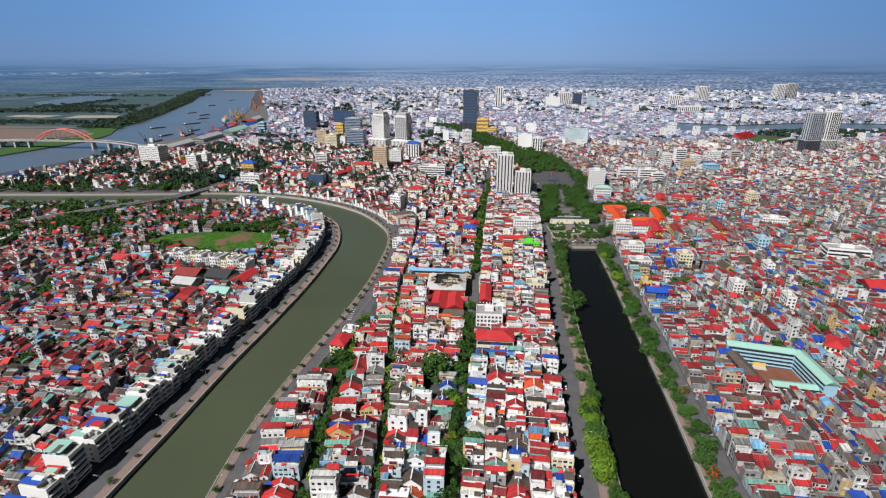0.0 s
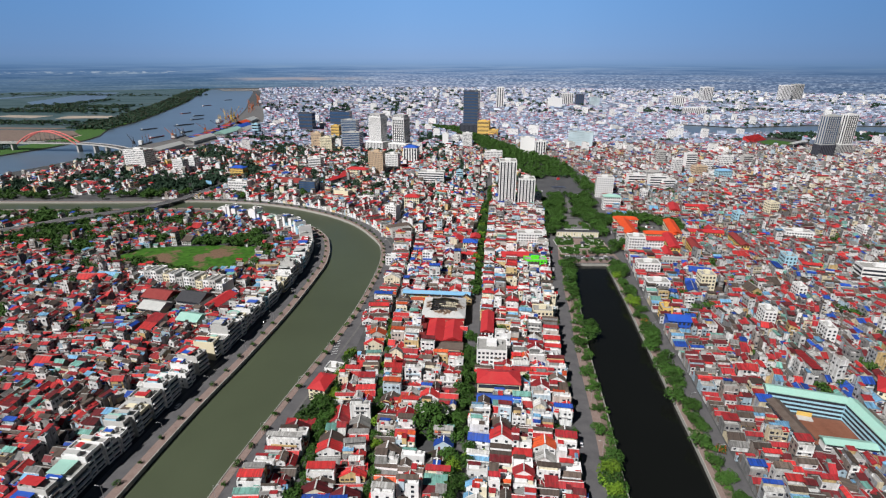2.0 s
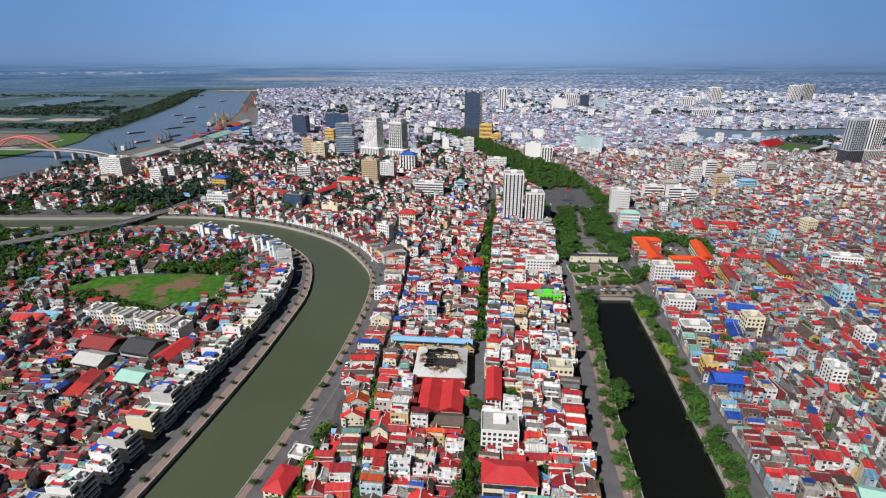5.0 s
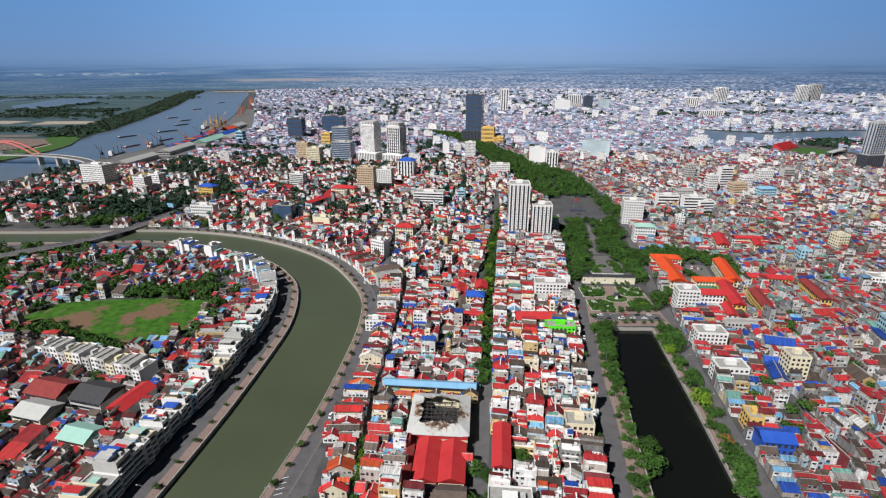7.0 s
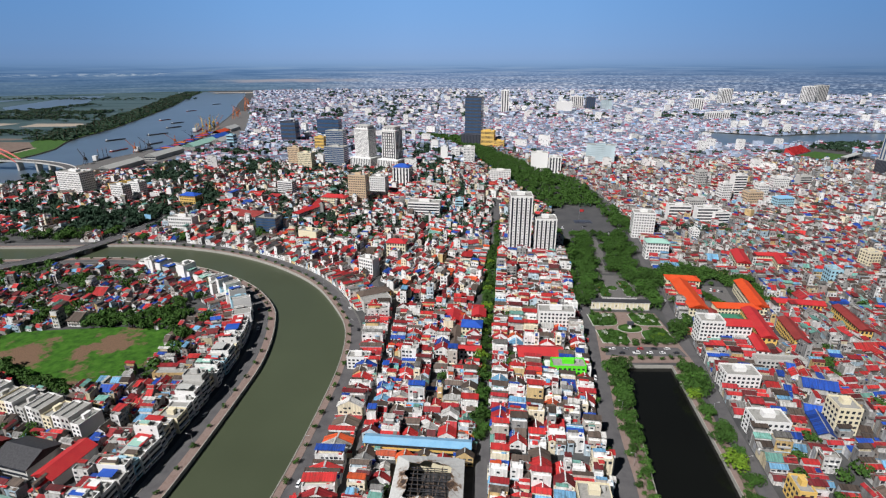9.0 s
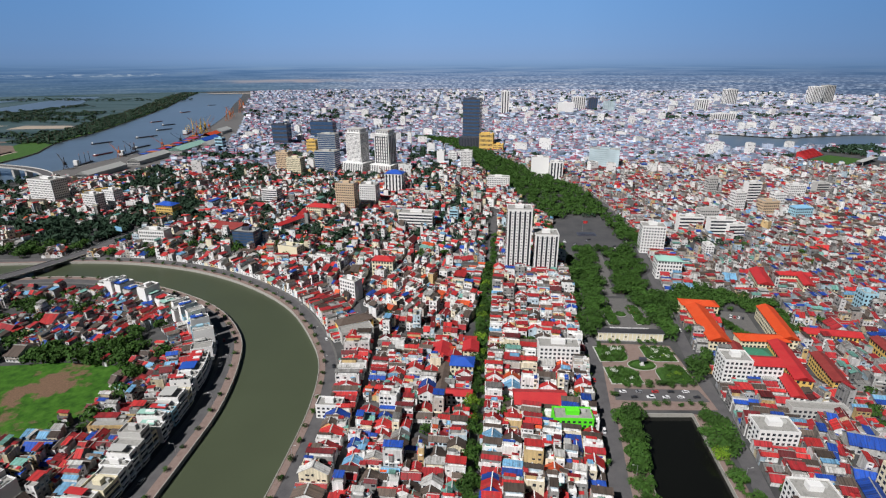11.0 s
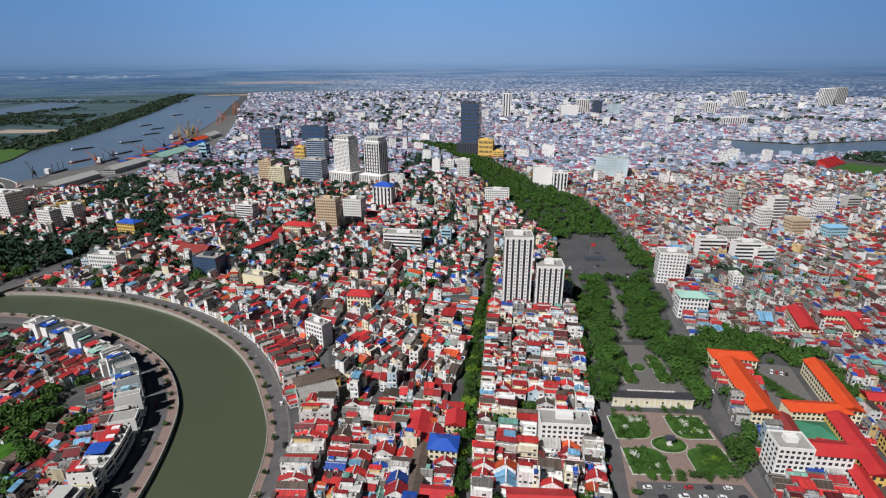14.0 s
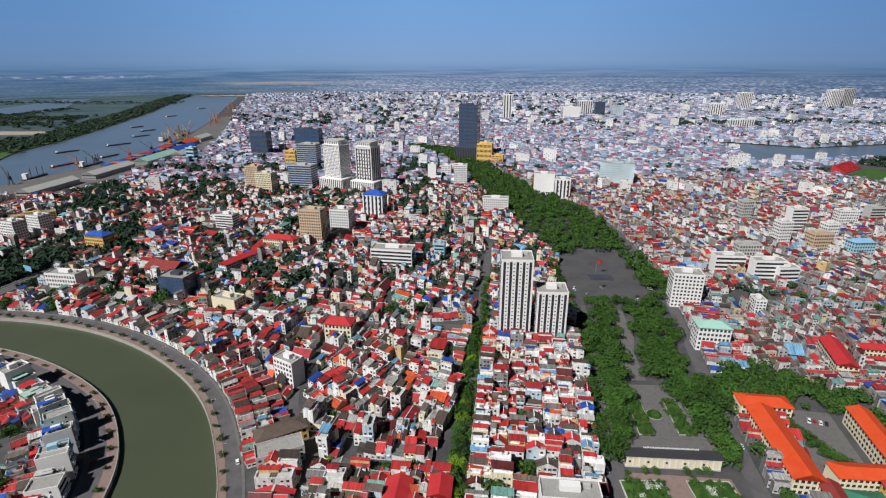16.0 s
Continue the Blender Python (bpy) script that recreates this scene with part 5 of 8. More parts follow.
B("office_block", "far pale blue glass block", "office", 760, 2680, 0, 46, 26, 44, 12, M_pglass, "band", "sw", glass=M_pglass)
B("office_block", "far white office building in a group", "office", 640, 2760, 5, 60, 26, 60, 15, M_white, "band", "sw")
B("apartment_block", "far row of white apartment slabs", "apartment block", 1060, 2250, 8, 90, 20, 30, 8, M_white, "band", "sw")
B("residential_tower", "far white twin residential tower", "tower", 2010, 3150, 10, 60, 40, 88, 24, M_white, "band", "sw")
B("residential_tower", "far grey twin residential tower", "tower", 2110, 3200, 10, 60, 40, 92, 24, M_gsheet, "band", "sw")
B("residential_tower", "far white stepped residential tower", "tower", 1500, 3050, 10, 60, 40, 80, 22, M_white, "band", "sw")
B("office_block", "far white tower between houses", "tower", 1190, 2700, 0, 50, 30, 52, 14, M_white, "band", "sw")
B("warehouse", "warehouse with pale ribbed roof", "warehouse", -243, 438, -14, 22, 16, 7, 2, M_cream, "band", "s", top="gable", roof_mat=M_gsheet)
B("warehouse", "warehouse with brown sheet roof", "warehouse", -250, 460, -14, 26, 18, 7, 2, M_conc, "band", "s", top="gable", roof_mat=M_maroon)
B("warehouse", "warehouse with black sheet roof", "warehouse", -217, 455, -14, 24, 20, 7, 2, M_conc, "band", "s", top="gable", roof_mat=M_dark)
B("warehouse", "warehouse with bright red sheet roof", "warehouse", -192, 450, -14, 13, 26, 7, 2, M_white, "band", "s", top="gable", roof_mat=M_red)
B("villa", "quay house with red hip roof", "house", -75, 326, -14, 11, 17, 9, 3, M_cream, "grid", "sw", top="hip", roof_mat=M_red)
B("pavilion", "grey pavilion with dark flat roof", "pavilion", -72, 349, -14, 11, 9, 5, 1, M_white, "band", "s")

B("workshop", "workshop with pale green sheet roof", "workshop", -202, 417, -14, 19, 14, 7, 2, M_cream, "band", "s", top="gable", roof_mat=M_teal)
B("villa", "cream house with broad orange-red hip roof", "house", 289, 322, -40, 13, 20, 9, 2, M_cream, "grid", "sw", top="hip", roof_mat=M_red)
B("hall", "hall with very broad bright red roof", "hall", 402, 424, -8, 26, 20, 10, 2, M_white, "band", "sw", top="gable", roof_mat=M_red)
B("office_block", "long white frame building with open storeys", "office", 440, 515, -16, 40, 18, 13, 3, M_white, "band", "sw")
B("town_block", "long white low block with grey roof", "building", 436, 636, -14, 30, 14, 11, 3, M_white, "grid", "sw")
B("school_wing", "long white wing with bright red roof", "school", -188, 936, -27, 12, 48, 10, 3, M_white, "grid", "se", top="gable", roof_mat=M_red)
B("hall", "grey hall with broad dark red roof", "hall", -258, 914, -12, 36, 24, 9, 2, M_conc, "grid", "s", top="gable", roof_mat=M_maroon)
B("office_block", "long ochre building with flat roof", "office", -543, 1092, 40, 52, 15, 14, 4, M_yellow, "grid", "se")
B("apartment_block", "cream four storey block with bare side wall", "apartment block", -156, 830, -20, 26, 14, 13, 4, M_cream, "grid", "e")
for k, (bx, by, ba) in enumerate(((328, 470, -8), (268, 420, -10), (362, 540, -12), (250, 486, -7), (300, 395, -12), (520, 640, -10), (398, 700, -8), (470, 745, 4), (560, 800, 6), (320, 830, -6))):
    B("town_house", "tall white %s house among low roofs" % ("narrow", "stepped", "plain", "stained", "broad")[k % 5], "house", bx, by, ba, 7 + 2 * (k % 4), 13 + k % 3, 13 + 1.6 * (k % 4), 4 + k % 2, (M_white, M_white, M_bluepaint, M_cream)[k % 4], "grid", "sw", group="tall white town houses")
B("yellow_block", "yellow three storey block with bright blue roof", "building", 34, 595, -7, 16, 12, 11, 3, M_cream, "grid", "s", top="hip", roof_mat=M_blue)
B("hall", "hall with steep bright red roof", "hall", 19, 613, -5, 13, 24, 7, 2, M_cream, "grid", "s", top="gable", roof_mat=M_red)
B("long_shed", "long old shed with brown tiled roof", "shed", 20, 580, -6, 7, 40, 6, 2, M_conc, "grid", "s", top="gable", roof_mat=M_brown)
B("hall", "house hall with red and blue roofs", "hall", 41, 618, -5, 11, 13, 9, 3, M_cream, "grid", "s", top="gable", roof_mat=M_red)
B("red_band_house", "long house with red sheet roof", "house", 31, 563, -5, 16, 7, 8, 2, M_white, "grid", "s", top="gable", roof_mat=M_red)
B("old_quay_house", "long ochre quay house with tiled roof", "house", -54, 660, 30, 29, 12, 9, 2, M_yellow, "grid", "s", top="hip", roof_mat=M_brown)
B("ruined_house", "roofless grey concrete house shell", "house", -50, 645, 25, 26, 12, 9, 3, M_conc, "grid", "s", hut=False)
B("quay_block", "white four storey quay house", "house", -50, 551, -4, 16, 9, 9, 3, M_white, "grid", "s")
B("blue_house", "bright blue sheet clad house", "house", 193, 414, -8, 17, 12, 9, 2, M_blue, "grid", "s", top="gable", roof_mat=M_blue)
B("town_house", "tall yellow house by the lake road", "house", 190, 431, -8, 8, 12, 11, 3, M_yellow, "grid", "sw")
for k, (bx, by, bh) in enumerate(((449, 1010, 32), (496, 1058, 35), (387, 970, 17), (372, 906, 22), (507, 1012, 29), (644, 1116, 21), (585, 1090, 24), (343, 928, 19), (462, 1116, 30), (387, 900, 17))):
    B("town_block", "%s white town block among low houses" % ("tall", "broad", "narrow", "plain", "stepped")[k % 5], "building", bx, by, 6 - 3 * (k % 4), 16 + 5 * (k % 4), 13, bh, max(4, bh // 4), (M_white, M_white, M_conc)[k % 3], ("grid", "band")[k % 2], ("sw", "s")[k % 2], group="white town blocks")
B("office_block", "brown brick town block", "building", 488, 1000, 4, 24, 16, 21, 5, M_beige, "grid", "sw")
B("town_block", "pale blue block with bright blue roof", "building", 526, 984, 4, 26, 14, 16, 4, M_bluepaint, "grid", "sw", top="hip", roof_mat=M_lblue)

# long low hall at the end of the garden, with a black roof
mus = empty("exhibition_hall", 169, 645, 0, -3, "long cream hall with black flat roof and white letters", "hall")
KEEP.append((169, 645, -3, 27, 6))
box_part("wall", (-25.5, 25.5, -4, 2, 0, 7.4), M_cream, mus)
box_part("plinth", (-25.8, 25.8, -4.3, 2.3, 0, 0.8), M_conc, mus, bevel=0.08)
box_part("roof", (-26.3, 26.3, -4.6, 2.8, 7.4, 7.9), M_dark, mus, "black flat roof", bevel=0.1)
box_part("cornice", (-26.0, 26.0, -4.4, 2.4, 6.9, 7.39), M_white, mus, bevel=0.08)
for k in range(16):
    box_part("pilaster", (-25.2 + k * 3.3, -24.7 + k * 3.3, -4.25, -3.95, 0.8, 6.9), M_white, mus)
for k in range(0, 15, 3):
    box_part("window", (-24.1 + k * 3.3, -22.9 + k * 3.3, -4.08, -3.95, 3.2, 4.6), M_glass, mus)
for k in range(34):
    box_part("letter_bar", (-15.0 + k * 0.9, -14.45 + k * 0.9, 2.3, 2.45, 7.9, 9.0 - 0.25 * (k % 3 == 1)), M_white, mus, "white sign bar")

# burnt market hall with an open roof
def scorched_material():
    m, n, l, b = mat_base("scorched_sheet_metal", 0.7, 0.0, 0.3)
    tc = n.new("ShaderNodeTexCoord")
    far_ = n.new("ShaderNodeVectorMath")
    far_.operation = "LENGTH"
    l.new(tc.outputs["Object"], far_.inputs[0])
    no, fine_ = noise_node(n, l, 0.35, 5), noise_node(n, l, 1.6, 4)
    ma = n.new("ShaderNodeMath")
    ma.operation = "MULTIPLY_ADD"
    l.new(no.outputs[0], ma.inputs[0])
    ma.inputs[1].default_value = -14.0
    l.new(far_.outputs["Value"], ma.inputs[2])
    mr = n.new("ShaderNodeMapRange")
    mr.inputs[1].default_value, mr.inputs[2].default_value = 8.5, 13.0
    l.new(ma.outputs[0], mr.inputs[0])
    r = ramp_node(n, [(0.0, (0.05, 0.035, 0.028)), (0.3, (0.20, 0.12, 0.07)), (0.55, (0.44, 0.42, 0.39)), (1.0, (0.52, 0.52, 0.50))])
    l.new(mr.outputs[0], r.inputs[0])
    g = ramp_node(n, [(0.3, (0.78, 0.78, 0.78)), (0.7, (1.0, 1.0, 1.0))])
    l.new(fine_.outputs[0], g.inputs[0])
    l.new(mix_node(n, l, "MULTIPLY", 1.0, r.outputs[0], g.outputs[0]), b.inputs["Base Color"])
    return m


M_scorched = scorched_material()
mk = empty("burnt_market_hall", 4, 432, 0, -4, "grey market hall whose burnt roof gapes open", "market hall")
KEEP.append((4, 432, -4, 20, 22))
bm = bmesh.new()
for dims in ((-17, 17, -18, -17.4), (-17, 17, 17.4, 18), (-17, -16.4, -17.4, 17.4), (16.4, 17, -17.4, 17.4)):
    add_box(bm, *dims, 0, 9)
part("wall", bm, M_cream, mk)
bm = bmesh.new()      # sloping roof ring round a ragged hole
N = 40
ro, ri = [], []
for k in range(N):
    a = 2 * math.pi * k / N
    c, s = math.cos(a), math.sin(a)
    sc = 1 / max(abs(c) / 18, abs(s) / 19)
    ro.append(bm.verts.new((sc * c, sc * s, 9.1)))
    q = (0.60 + 0.05 * math.sin(5 * a) + 0.04 * math.sin(11 * a + 1)) * sc
    ri.append(bm.verts.new((q * c, q * s + 1, 11.6)))
ro2 = [bm.verts.new((v.co.x, v.co.y, 8.7)) for v in ro]
ri2 = [bm.verts.new((v.co.x, v.co.y, 11.2)) for v in ri]
for k in range(N):
    j = (k + 1) % N
    bm.faces.new((ro[k], ro[j], ri[j], ri[k]))
    bm.faces.new((ri[k], ri[j], ri2[j], ri2[k]))
    bm.faces.new((ro[j], ro[k], ro2[k], ro2[j]))
part("roof", bm, M_scorched, mk, "grey sheet roof scorched brown round a ragged hole")
box_part("floor_slab", (-16.4, 16.4, -17.4, 17.4, 0.0, 0.25), M_dark, mk, "soot-black floor")
for k in range(9):
    box_part("burnt_beam", (-9.5, 9.5, -9 + 2.3 * k, -8.7 + 2.3 * k, 10.2 + 0.5 * math.sin(2.1 * k), 10.6 + 0.5 * math.sin(2.1 * k)), M_dark, mk)
for k in range(7):
    o = box_part("burnt_truss", (-0.18, 0.18, -10, 10, -0.2, 0.2), M_brown, mk)
    o.matrix_local = pose(-8 + 2.7 * k, 0.5, 9.4 + 0.6 * math.sin(k * 1.7), 4 * math.sin(3 * k), 0, 9 * math.sin(2.3 * k))
for k in range(14):
    o = box_part("debris", (-1.2, 1.2, -0.8, 0.8, 0, 0.9), M_brown, mk)
    o.matrix_local = pose(7.5 * math.sin(2.4 * k), 8 * math.cos(3.9 * k), 0.25, 0, 0, 37 * k)
box_part("front_band", (-17.1, 17.1, -18.35, -18.05, 6.2, 8.0), M_red, mk, "red painted front band")
# low red-roofed market sheds south of it
for lab, x, y, w, d, h, mt in (("red sheet market shed", -3, 398, 12, 30, 6, M_red), ("red sheet market shed", 11, 396, 13, 28, 6.5, M_red), ("brown narrow market shed", -14, 400, 6, 34, 6, M_maroon),
                               ("market shed with dark tiles", 6, 374, 22, 10, 7, M_brown)):
    B("market_shed", lab + " beside the hall", "shed", x, y, -4, w, d, h, 1, M_cream, "band", "s", top="gable", roof_mat=mt, group="market sheds")
B("market_arcade", "long arcade with pale blue sheet roof", "arcade", -3, 465, -5, 60, 6.5, 7, 2, M_yellow, "band", "s", top="gable", roof_mat=M_lblue)

# school round a court, with pale green roofs
for lab, x, y, yaw, w, d, st in (("pale blue school wing with pale green roof", 225, 311, -17, 42, 8, "s"), ("pale blue school side wing with green roof", 246, 285, -6, 8, 38, "w"),
                                 ("low white school wing with pale green roof", 232, 275, -11, 34, 6, "s"), ("old school wing with brown roof", 204, 291, -2, 7, 34, "sw")):
    B("school_wing", lab, "school", x, y, yaw, w, d, 12 if "blue" in lab else 9 if "old" in lab else 5, 4 if "blue" in lab else 2, M_bluepaint if "blue" in lab else M_white, "band", st, top="gable",
      roof_mat=M_brown if "brown" in lab else M_teal, group="school round a court")
flat("ground_school_court", np.array([(208, 281), (242, 275), (243, 300), (208, 308)], float), 0.08, M_earth, "red-brown earth school court", "court")
flat("ground_school_yard", np.array([(244, 638), (276, 640), (288, 690), (262, 694)], float), 0.08, M_paveg, "grey paved school yard", "court")
KEEP.append((266, 664, -10, 18, 28))
KEEP.append((225, 291, -8, 19, 17))
stage = empty("stage", 222, 302, 0.09, -17, "yellow backed stage platform in the school court", "stage")
box_part("platform", (-4, 4, -2, 2, 0, 0.8), M_conc, stage, bevel=0.05)
box_part("backdrop_panel", (-4, 4, 1.7, 1.9, 0.8, 3.6), M_yellow, stage, "yellow panel")
for kx, ky, kr in ((-4, 292, 9), (-74, 306, 10)):      # ground under the largest trees
    KEEP.append((kx, ky, 0, kr, kr))

# terraced houses south of the field
for k in range(13):
    tx, ty = -290 + 7.4 * k, 511 - 2.5 * k + float(rng.normal(0, 0.8))
    B("terraced_house", "white %s terraced house with dark flat roof" % ("plain", "narrow", "stained")[k % 3], "house", tx, ty, -17, 6.8, 15, 9.5 + 1.4 * (k % 3), 3, (M_white, M_conc, M_white, M_conc, M_cream)[k % 5], "grid", "s", hut=k % 3 == 0, group="terraced houses by the field")

# white houses along the far quay
s_run = np.concatenate([[0], np.cumsum(np.linalg.norm(np.diff(ISLE_BANK, axis=0), axis=1))])
pos = 255.0
while pos < 1000:
    wd = float(rng.choice([4.5, 5, 6, 8, 10]))
    px, py = np.interp(pos + wd / 2, s_run, ISLE_BANK[:, 0]), np.interp(pos + wd / 2, s_run, ISLE_BANK[:, 1])
    tx, ty = np.interp(pos + wd, s_run, ISLE_BANK[:, 0]) - np.interp(pos, s_run, ISLE_BANK[:, 0]), np.interp(pos + wd, s_run, ISLE_BANK[:, 1]) - np.interp(pos, s_run, ISLE_BANK[:, 1])
    ang = math.degrees(math.atan2(ty, tx)) - 90
    dp = float(rng.uniform(12, 16))
    nx, ny = -math.cos(radians(ang)), -math.sin(radians(ang))
    fl = int(rng.choice([3, 3, 3, 4, 4, 5]))
    back = 18.5 + float(rng.uniform(0, 3.0))
    ang += float(rng.normal(0, 2.5))
    e = B("quay_house", "white %s storey quay house with balconies" % ("three", "four", "five", "six")[fl - 3], "house", px + nx * (back + dp / 2), py + ny * (back + dp / 2), ang, dp, wd, fl * 3.4, fl,
          [M_white, M_cream, M_conc, M_bluepaint][int(rng.choice(4, p=[.66, .08, .20, .06]))], "band", "e", group="houses along the quay", hut=rng.random() < 0.45)
    for f in range(1, fl, 1 if py < 420 else 2):
        box_part("balcony", (dp / 2, dp / 2 + 1.1, -wd / 2 + 0.3, wd / 2 - 0.3, f * 3.4 - 0.12, f * 3.4 + 0.75), M_white, e)
    if rng.random() < 0.25:
        put_windows(e, dp, wd, 0.3, fl * 3.4 - 0.2, fl, "s", pitch=6.0, ww=1.0, share=0.4)
    if py < 470:
        a0, a1 = float(rng.uniform(-0.45, -0.1)), float(rng.uniform(0.0, 0.25))
        room = box_part("roof_room", (a0 * dp, a1 * dp, -wd / 2 + 0.5, wd * 0.05, fl * 3.4, fl * 3.4 + 2.5), [M_cream, M_white, M_conc, M_bluepaint][int(rng.integers(4))], e)
        box_part("roof_cover", (a0 * dp - 0.3, a1 * dp + 0.5, -wd / 2 + 0.2, wd * 0.05 + 0.3, fl * 3.4 + 2.5, fl * 3.4 + 2.66), [M_red, M_brown, M_blue, M_gsheet, M_teal][int(rng.integers(5))], room, "coloured sheet cover")
    if rng.random() < 0.6:
        box_part("canopy", (-dp / 2 + 0.5, dp * 0.2, -wd / 2 + 0.4, wd / 2 - 0.4, fl * 3.4 + 2.4, fl * 3.4 + 2.6), [M_red, M_teal, M_blue, M_gsheet][int(rng.integers(4))], e, "coloured sheet canopy")
    pos += wd + (0.15 if rng.random() < 0.83 else float(rng.uniform(4, 10)))
# ---------------------------------------------------------------- where town trees grow
def patches(x0, x1, y0, y1, count, level, scale, off):
    """Random places where a slow noise is high."""
    p = np.column_stack([rng.uniform(x0, x1, count), rng.uniform(y0, y1, count)])
    v = np.array([noise.noise(Vector((a * scale + off, b * scale, off))) for a, b in p])
    p = p[v > level]
    return p[in_view(p[:, 0], p[:, 1])]


def grove(poly, count):
    p, poly = np.array(poly, float), np.array(poly, float)
    q = np.column_stack([rng.uniform(p[:, 0].min(), p[:, 0].max(), count), rng.uniform(p[:, 1].min(), p[:, 1].max(), count)])
    return q[inside(q[:, 0], q[:, 1], poly)]


GROVES = np.concatenate([grove(poly, count) for poly, count in (([(-539, 1086), (-593, 1213), (-597, 1352), (-497, 1275), (-445, 1162), (-504, 1139)], 420), ([(-443, 918), (-439, 944), (-394, 922), (-363, 874), (-391, 857)], 70),
                         ([(-415, 1061), (-351, 1050), (-326, 994), (-361, 983)], 60), ([(-429, 1297), (-388, 1370), (-303, 1236), (-361, 1198)], 150), ([(-62, 1632), (35, 1459), (47, 1303), (-10, 1240), (-54, 1302)], 260),
                         ([(-64, 1302), (6, 1326), (14, 1137), (-40, 1168)], 150), ([(1, 1067), (47, 1153), (40, 1020), (15, 959)], 90), ([(900, 1500), (1000, 1620), (1400, 1680), (1400, 1540)], 420),
                         ([(223, 727), (277, 752), (282, 712), (257, 692), (240, 700), (225, 700)], 95), ([(288, 712), (326, 712), (316, 690), (310, 650), (304, 650), (302, 686), (284, 690)], 95), ([(-571, 723), (-507, 736), (-458, 680), (-450, 623), (-494, 631)], 150), ([(-497, 749), (-476, 781), (-451, 749), (-463, 706)], 45),
                         ([(-519, 903), (-528, 964), (-474, 931), (-442, 858), (-466, 825)], 150), ([(-468, 923), (-462, 1000), (-405, 988), (-365, 906), (-410, 839)], 170),
                         ([(940, 1480), (1000, 1600), (1300, 1625), (1500, 1630), (1450, 1500), (1200, 1420)], 260), ([(1010, 1810), (1300, 1890), (1600, 1870), (1600, 1920), (1000, 1900)], 160))])
town = np.concatenate([GROVES, patches(-800, 180, 820, 1500, 3000, -0.06, 0.012, 3.3), patches(-760, -395, 540, 980, 950, -0.15, 0.012, 9.1), patches(-420, -170, 120, 740, 520, 0.14, 0.018, 5.2),
                       patches(190, 900, 120, 1000, 1300, 0.18, 0.016, 7.7), patches(-30, 110, 150, 760, 200, 0.22, 0.03, 2.1), patches(220, 1600, 960, 1500, 1500, 0.12, 0.016, 1.5), patches(-500, 2400, 1350, 2400, 1800, 0.10, 0.012, 8.5),
                       patches(-900, 4000, 2300, 4400, 1700, 0.06, 0.005, 6.5), np.column_stack([np.linspace(-322, -238, 46), np.linspace(546, 517, 46) + rng.normal(0, 1.0, 46)]), np.column_stack([rng.uniform(-290, -212, 60), rng.uniform(596, 632, 60)]),
                       np.column_stack([rng.normal(-215, 8, 26), rng.normal(578, 16, 26)]), np.column_stack([rng.normal(-290, 60, 40), rng.normal(540, 4, 40)]),
                       np.column_stack([rng.uniform(236, 300, 46), rng.uniform(690, 728, 46)]), np.column_stack([rng.normal(262, 4, 18), rng.uniform(640, 690, 18)]),
                       np.column_stack([rng.normal(305, 5, 24), rng.uniform(640, 720, 24)])])
town = town[free(town[:, 0], town[:, 1], 0.5) & (gap(town[:, 0], town[:, 1], TREE_STREET) > 7)]
town_size = 6.5 + 5 * rng.random(len(town)) + np.where(town[:, 1] > 1450, 5, 0) + np.where(town[:, 1] > 2300, 9, 0) + np.where((town[:, 1] > 540) & (town[:, 0] < -100), 3.5, 0)
for (a, b), s in zip(town, town_size):
    for i in np.arange(-s * 0.42, s * 0.43, 3.0):
        for j in np.arange(-s * 0.42, s * 0.43, 3.0):
            GREEN.add((int((a + i) // 4), int((b + j) // 4)))
# ---------------------------------------------------------------- house blocks
def merge(list_of_groups):
    out = {}
    for g in list_of_groups:
        for k, h in g.items():
            out.setdefault(k, []).append(h)
    return {k: np.concatenate(v) for k, v in out.items()}


def keep_free(p, margin):
    return p[free(p[:, 0], p[:, 1], margin) & in_view(p[:, 0], p[:, 1]) & ~in_green(p[:, 0], p[:, 1])]


centre = [columns(shifted(CITY_BANK[:60], 14.5), shifted(SIDE_STREET, -4), 100, 366, 3, 5.0), columns(shifted(SIDE_STREET, 4), shifted(DARK_STREET, -2.2), 100, 372, 4, 5.0),
          columns(shifted(CITY_BANK[:90], 14.5), shifted(DARK_STREET, -2.2), 376, 640, 4, 5.0), columns(shifted(DARK_STREET, 2.2), shifted(TREE_STREET, -4.2), 100, 640, 8, 5.0),
          columns(shifted(TREE_STREET, 4.2), shifted(LAKE_ROAD, -7), 100, 780, 9, 5.0)]
centre = keep_free(np.concatenate(centre), 1.0)
isle_front = keep_free(rows_along(ISLE_BANK[18:], -33, 9, 2, 5.0), 1.0)
isle = keep_free(enlarge(cells(-800, -130, 90, 760, -8, 46, 34, 4.1, 7.6, 7, 1.5), 0.008), 2.5)
isle = isle[(isle[:, 0] < -150) & (gap(isle[:, 0], isle[:, 1], ISLE_BANK) > 53)]
isle = isle[(isle[:, 0] < np.interp(isle[:, 1], ISLE_BANK[:60, 1], ISLE_BANK[:60, 0])) | (isle[:, 1] > 640)]
east_front = keep_free(rows_along(EAST_ROAD, 5, 9.5, 4, 5.0), 0.5)
east = keep_free(enlarge(cells(150, 1150, 90, 860, -7, 44, 36, 4.5, 8.4, 8, 1.5), 0.012), 3.0)
east = east[east[:, 0] > np.interp(east[:, 1], EAST_ROAD[:, 1], EAST_ROAD[:, 0]) + 44]
north_front = keep_free(rows_along(CITY_BANK, 14.5, 10, 3, 5.0, 600, 900), 0.0)
north_front = north_front[(north_front[:, 1] > 640) & (north_front[:, 0] > -440)]
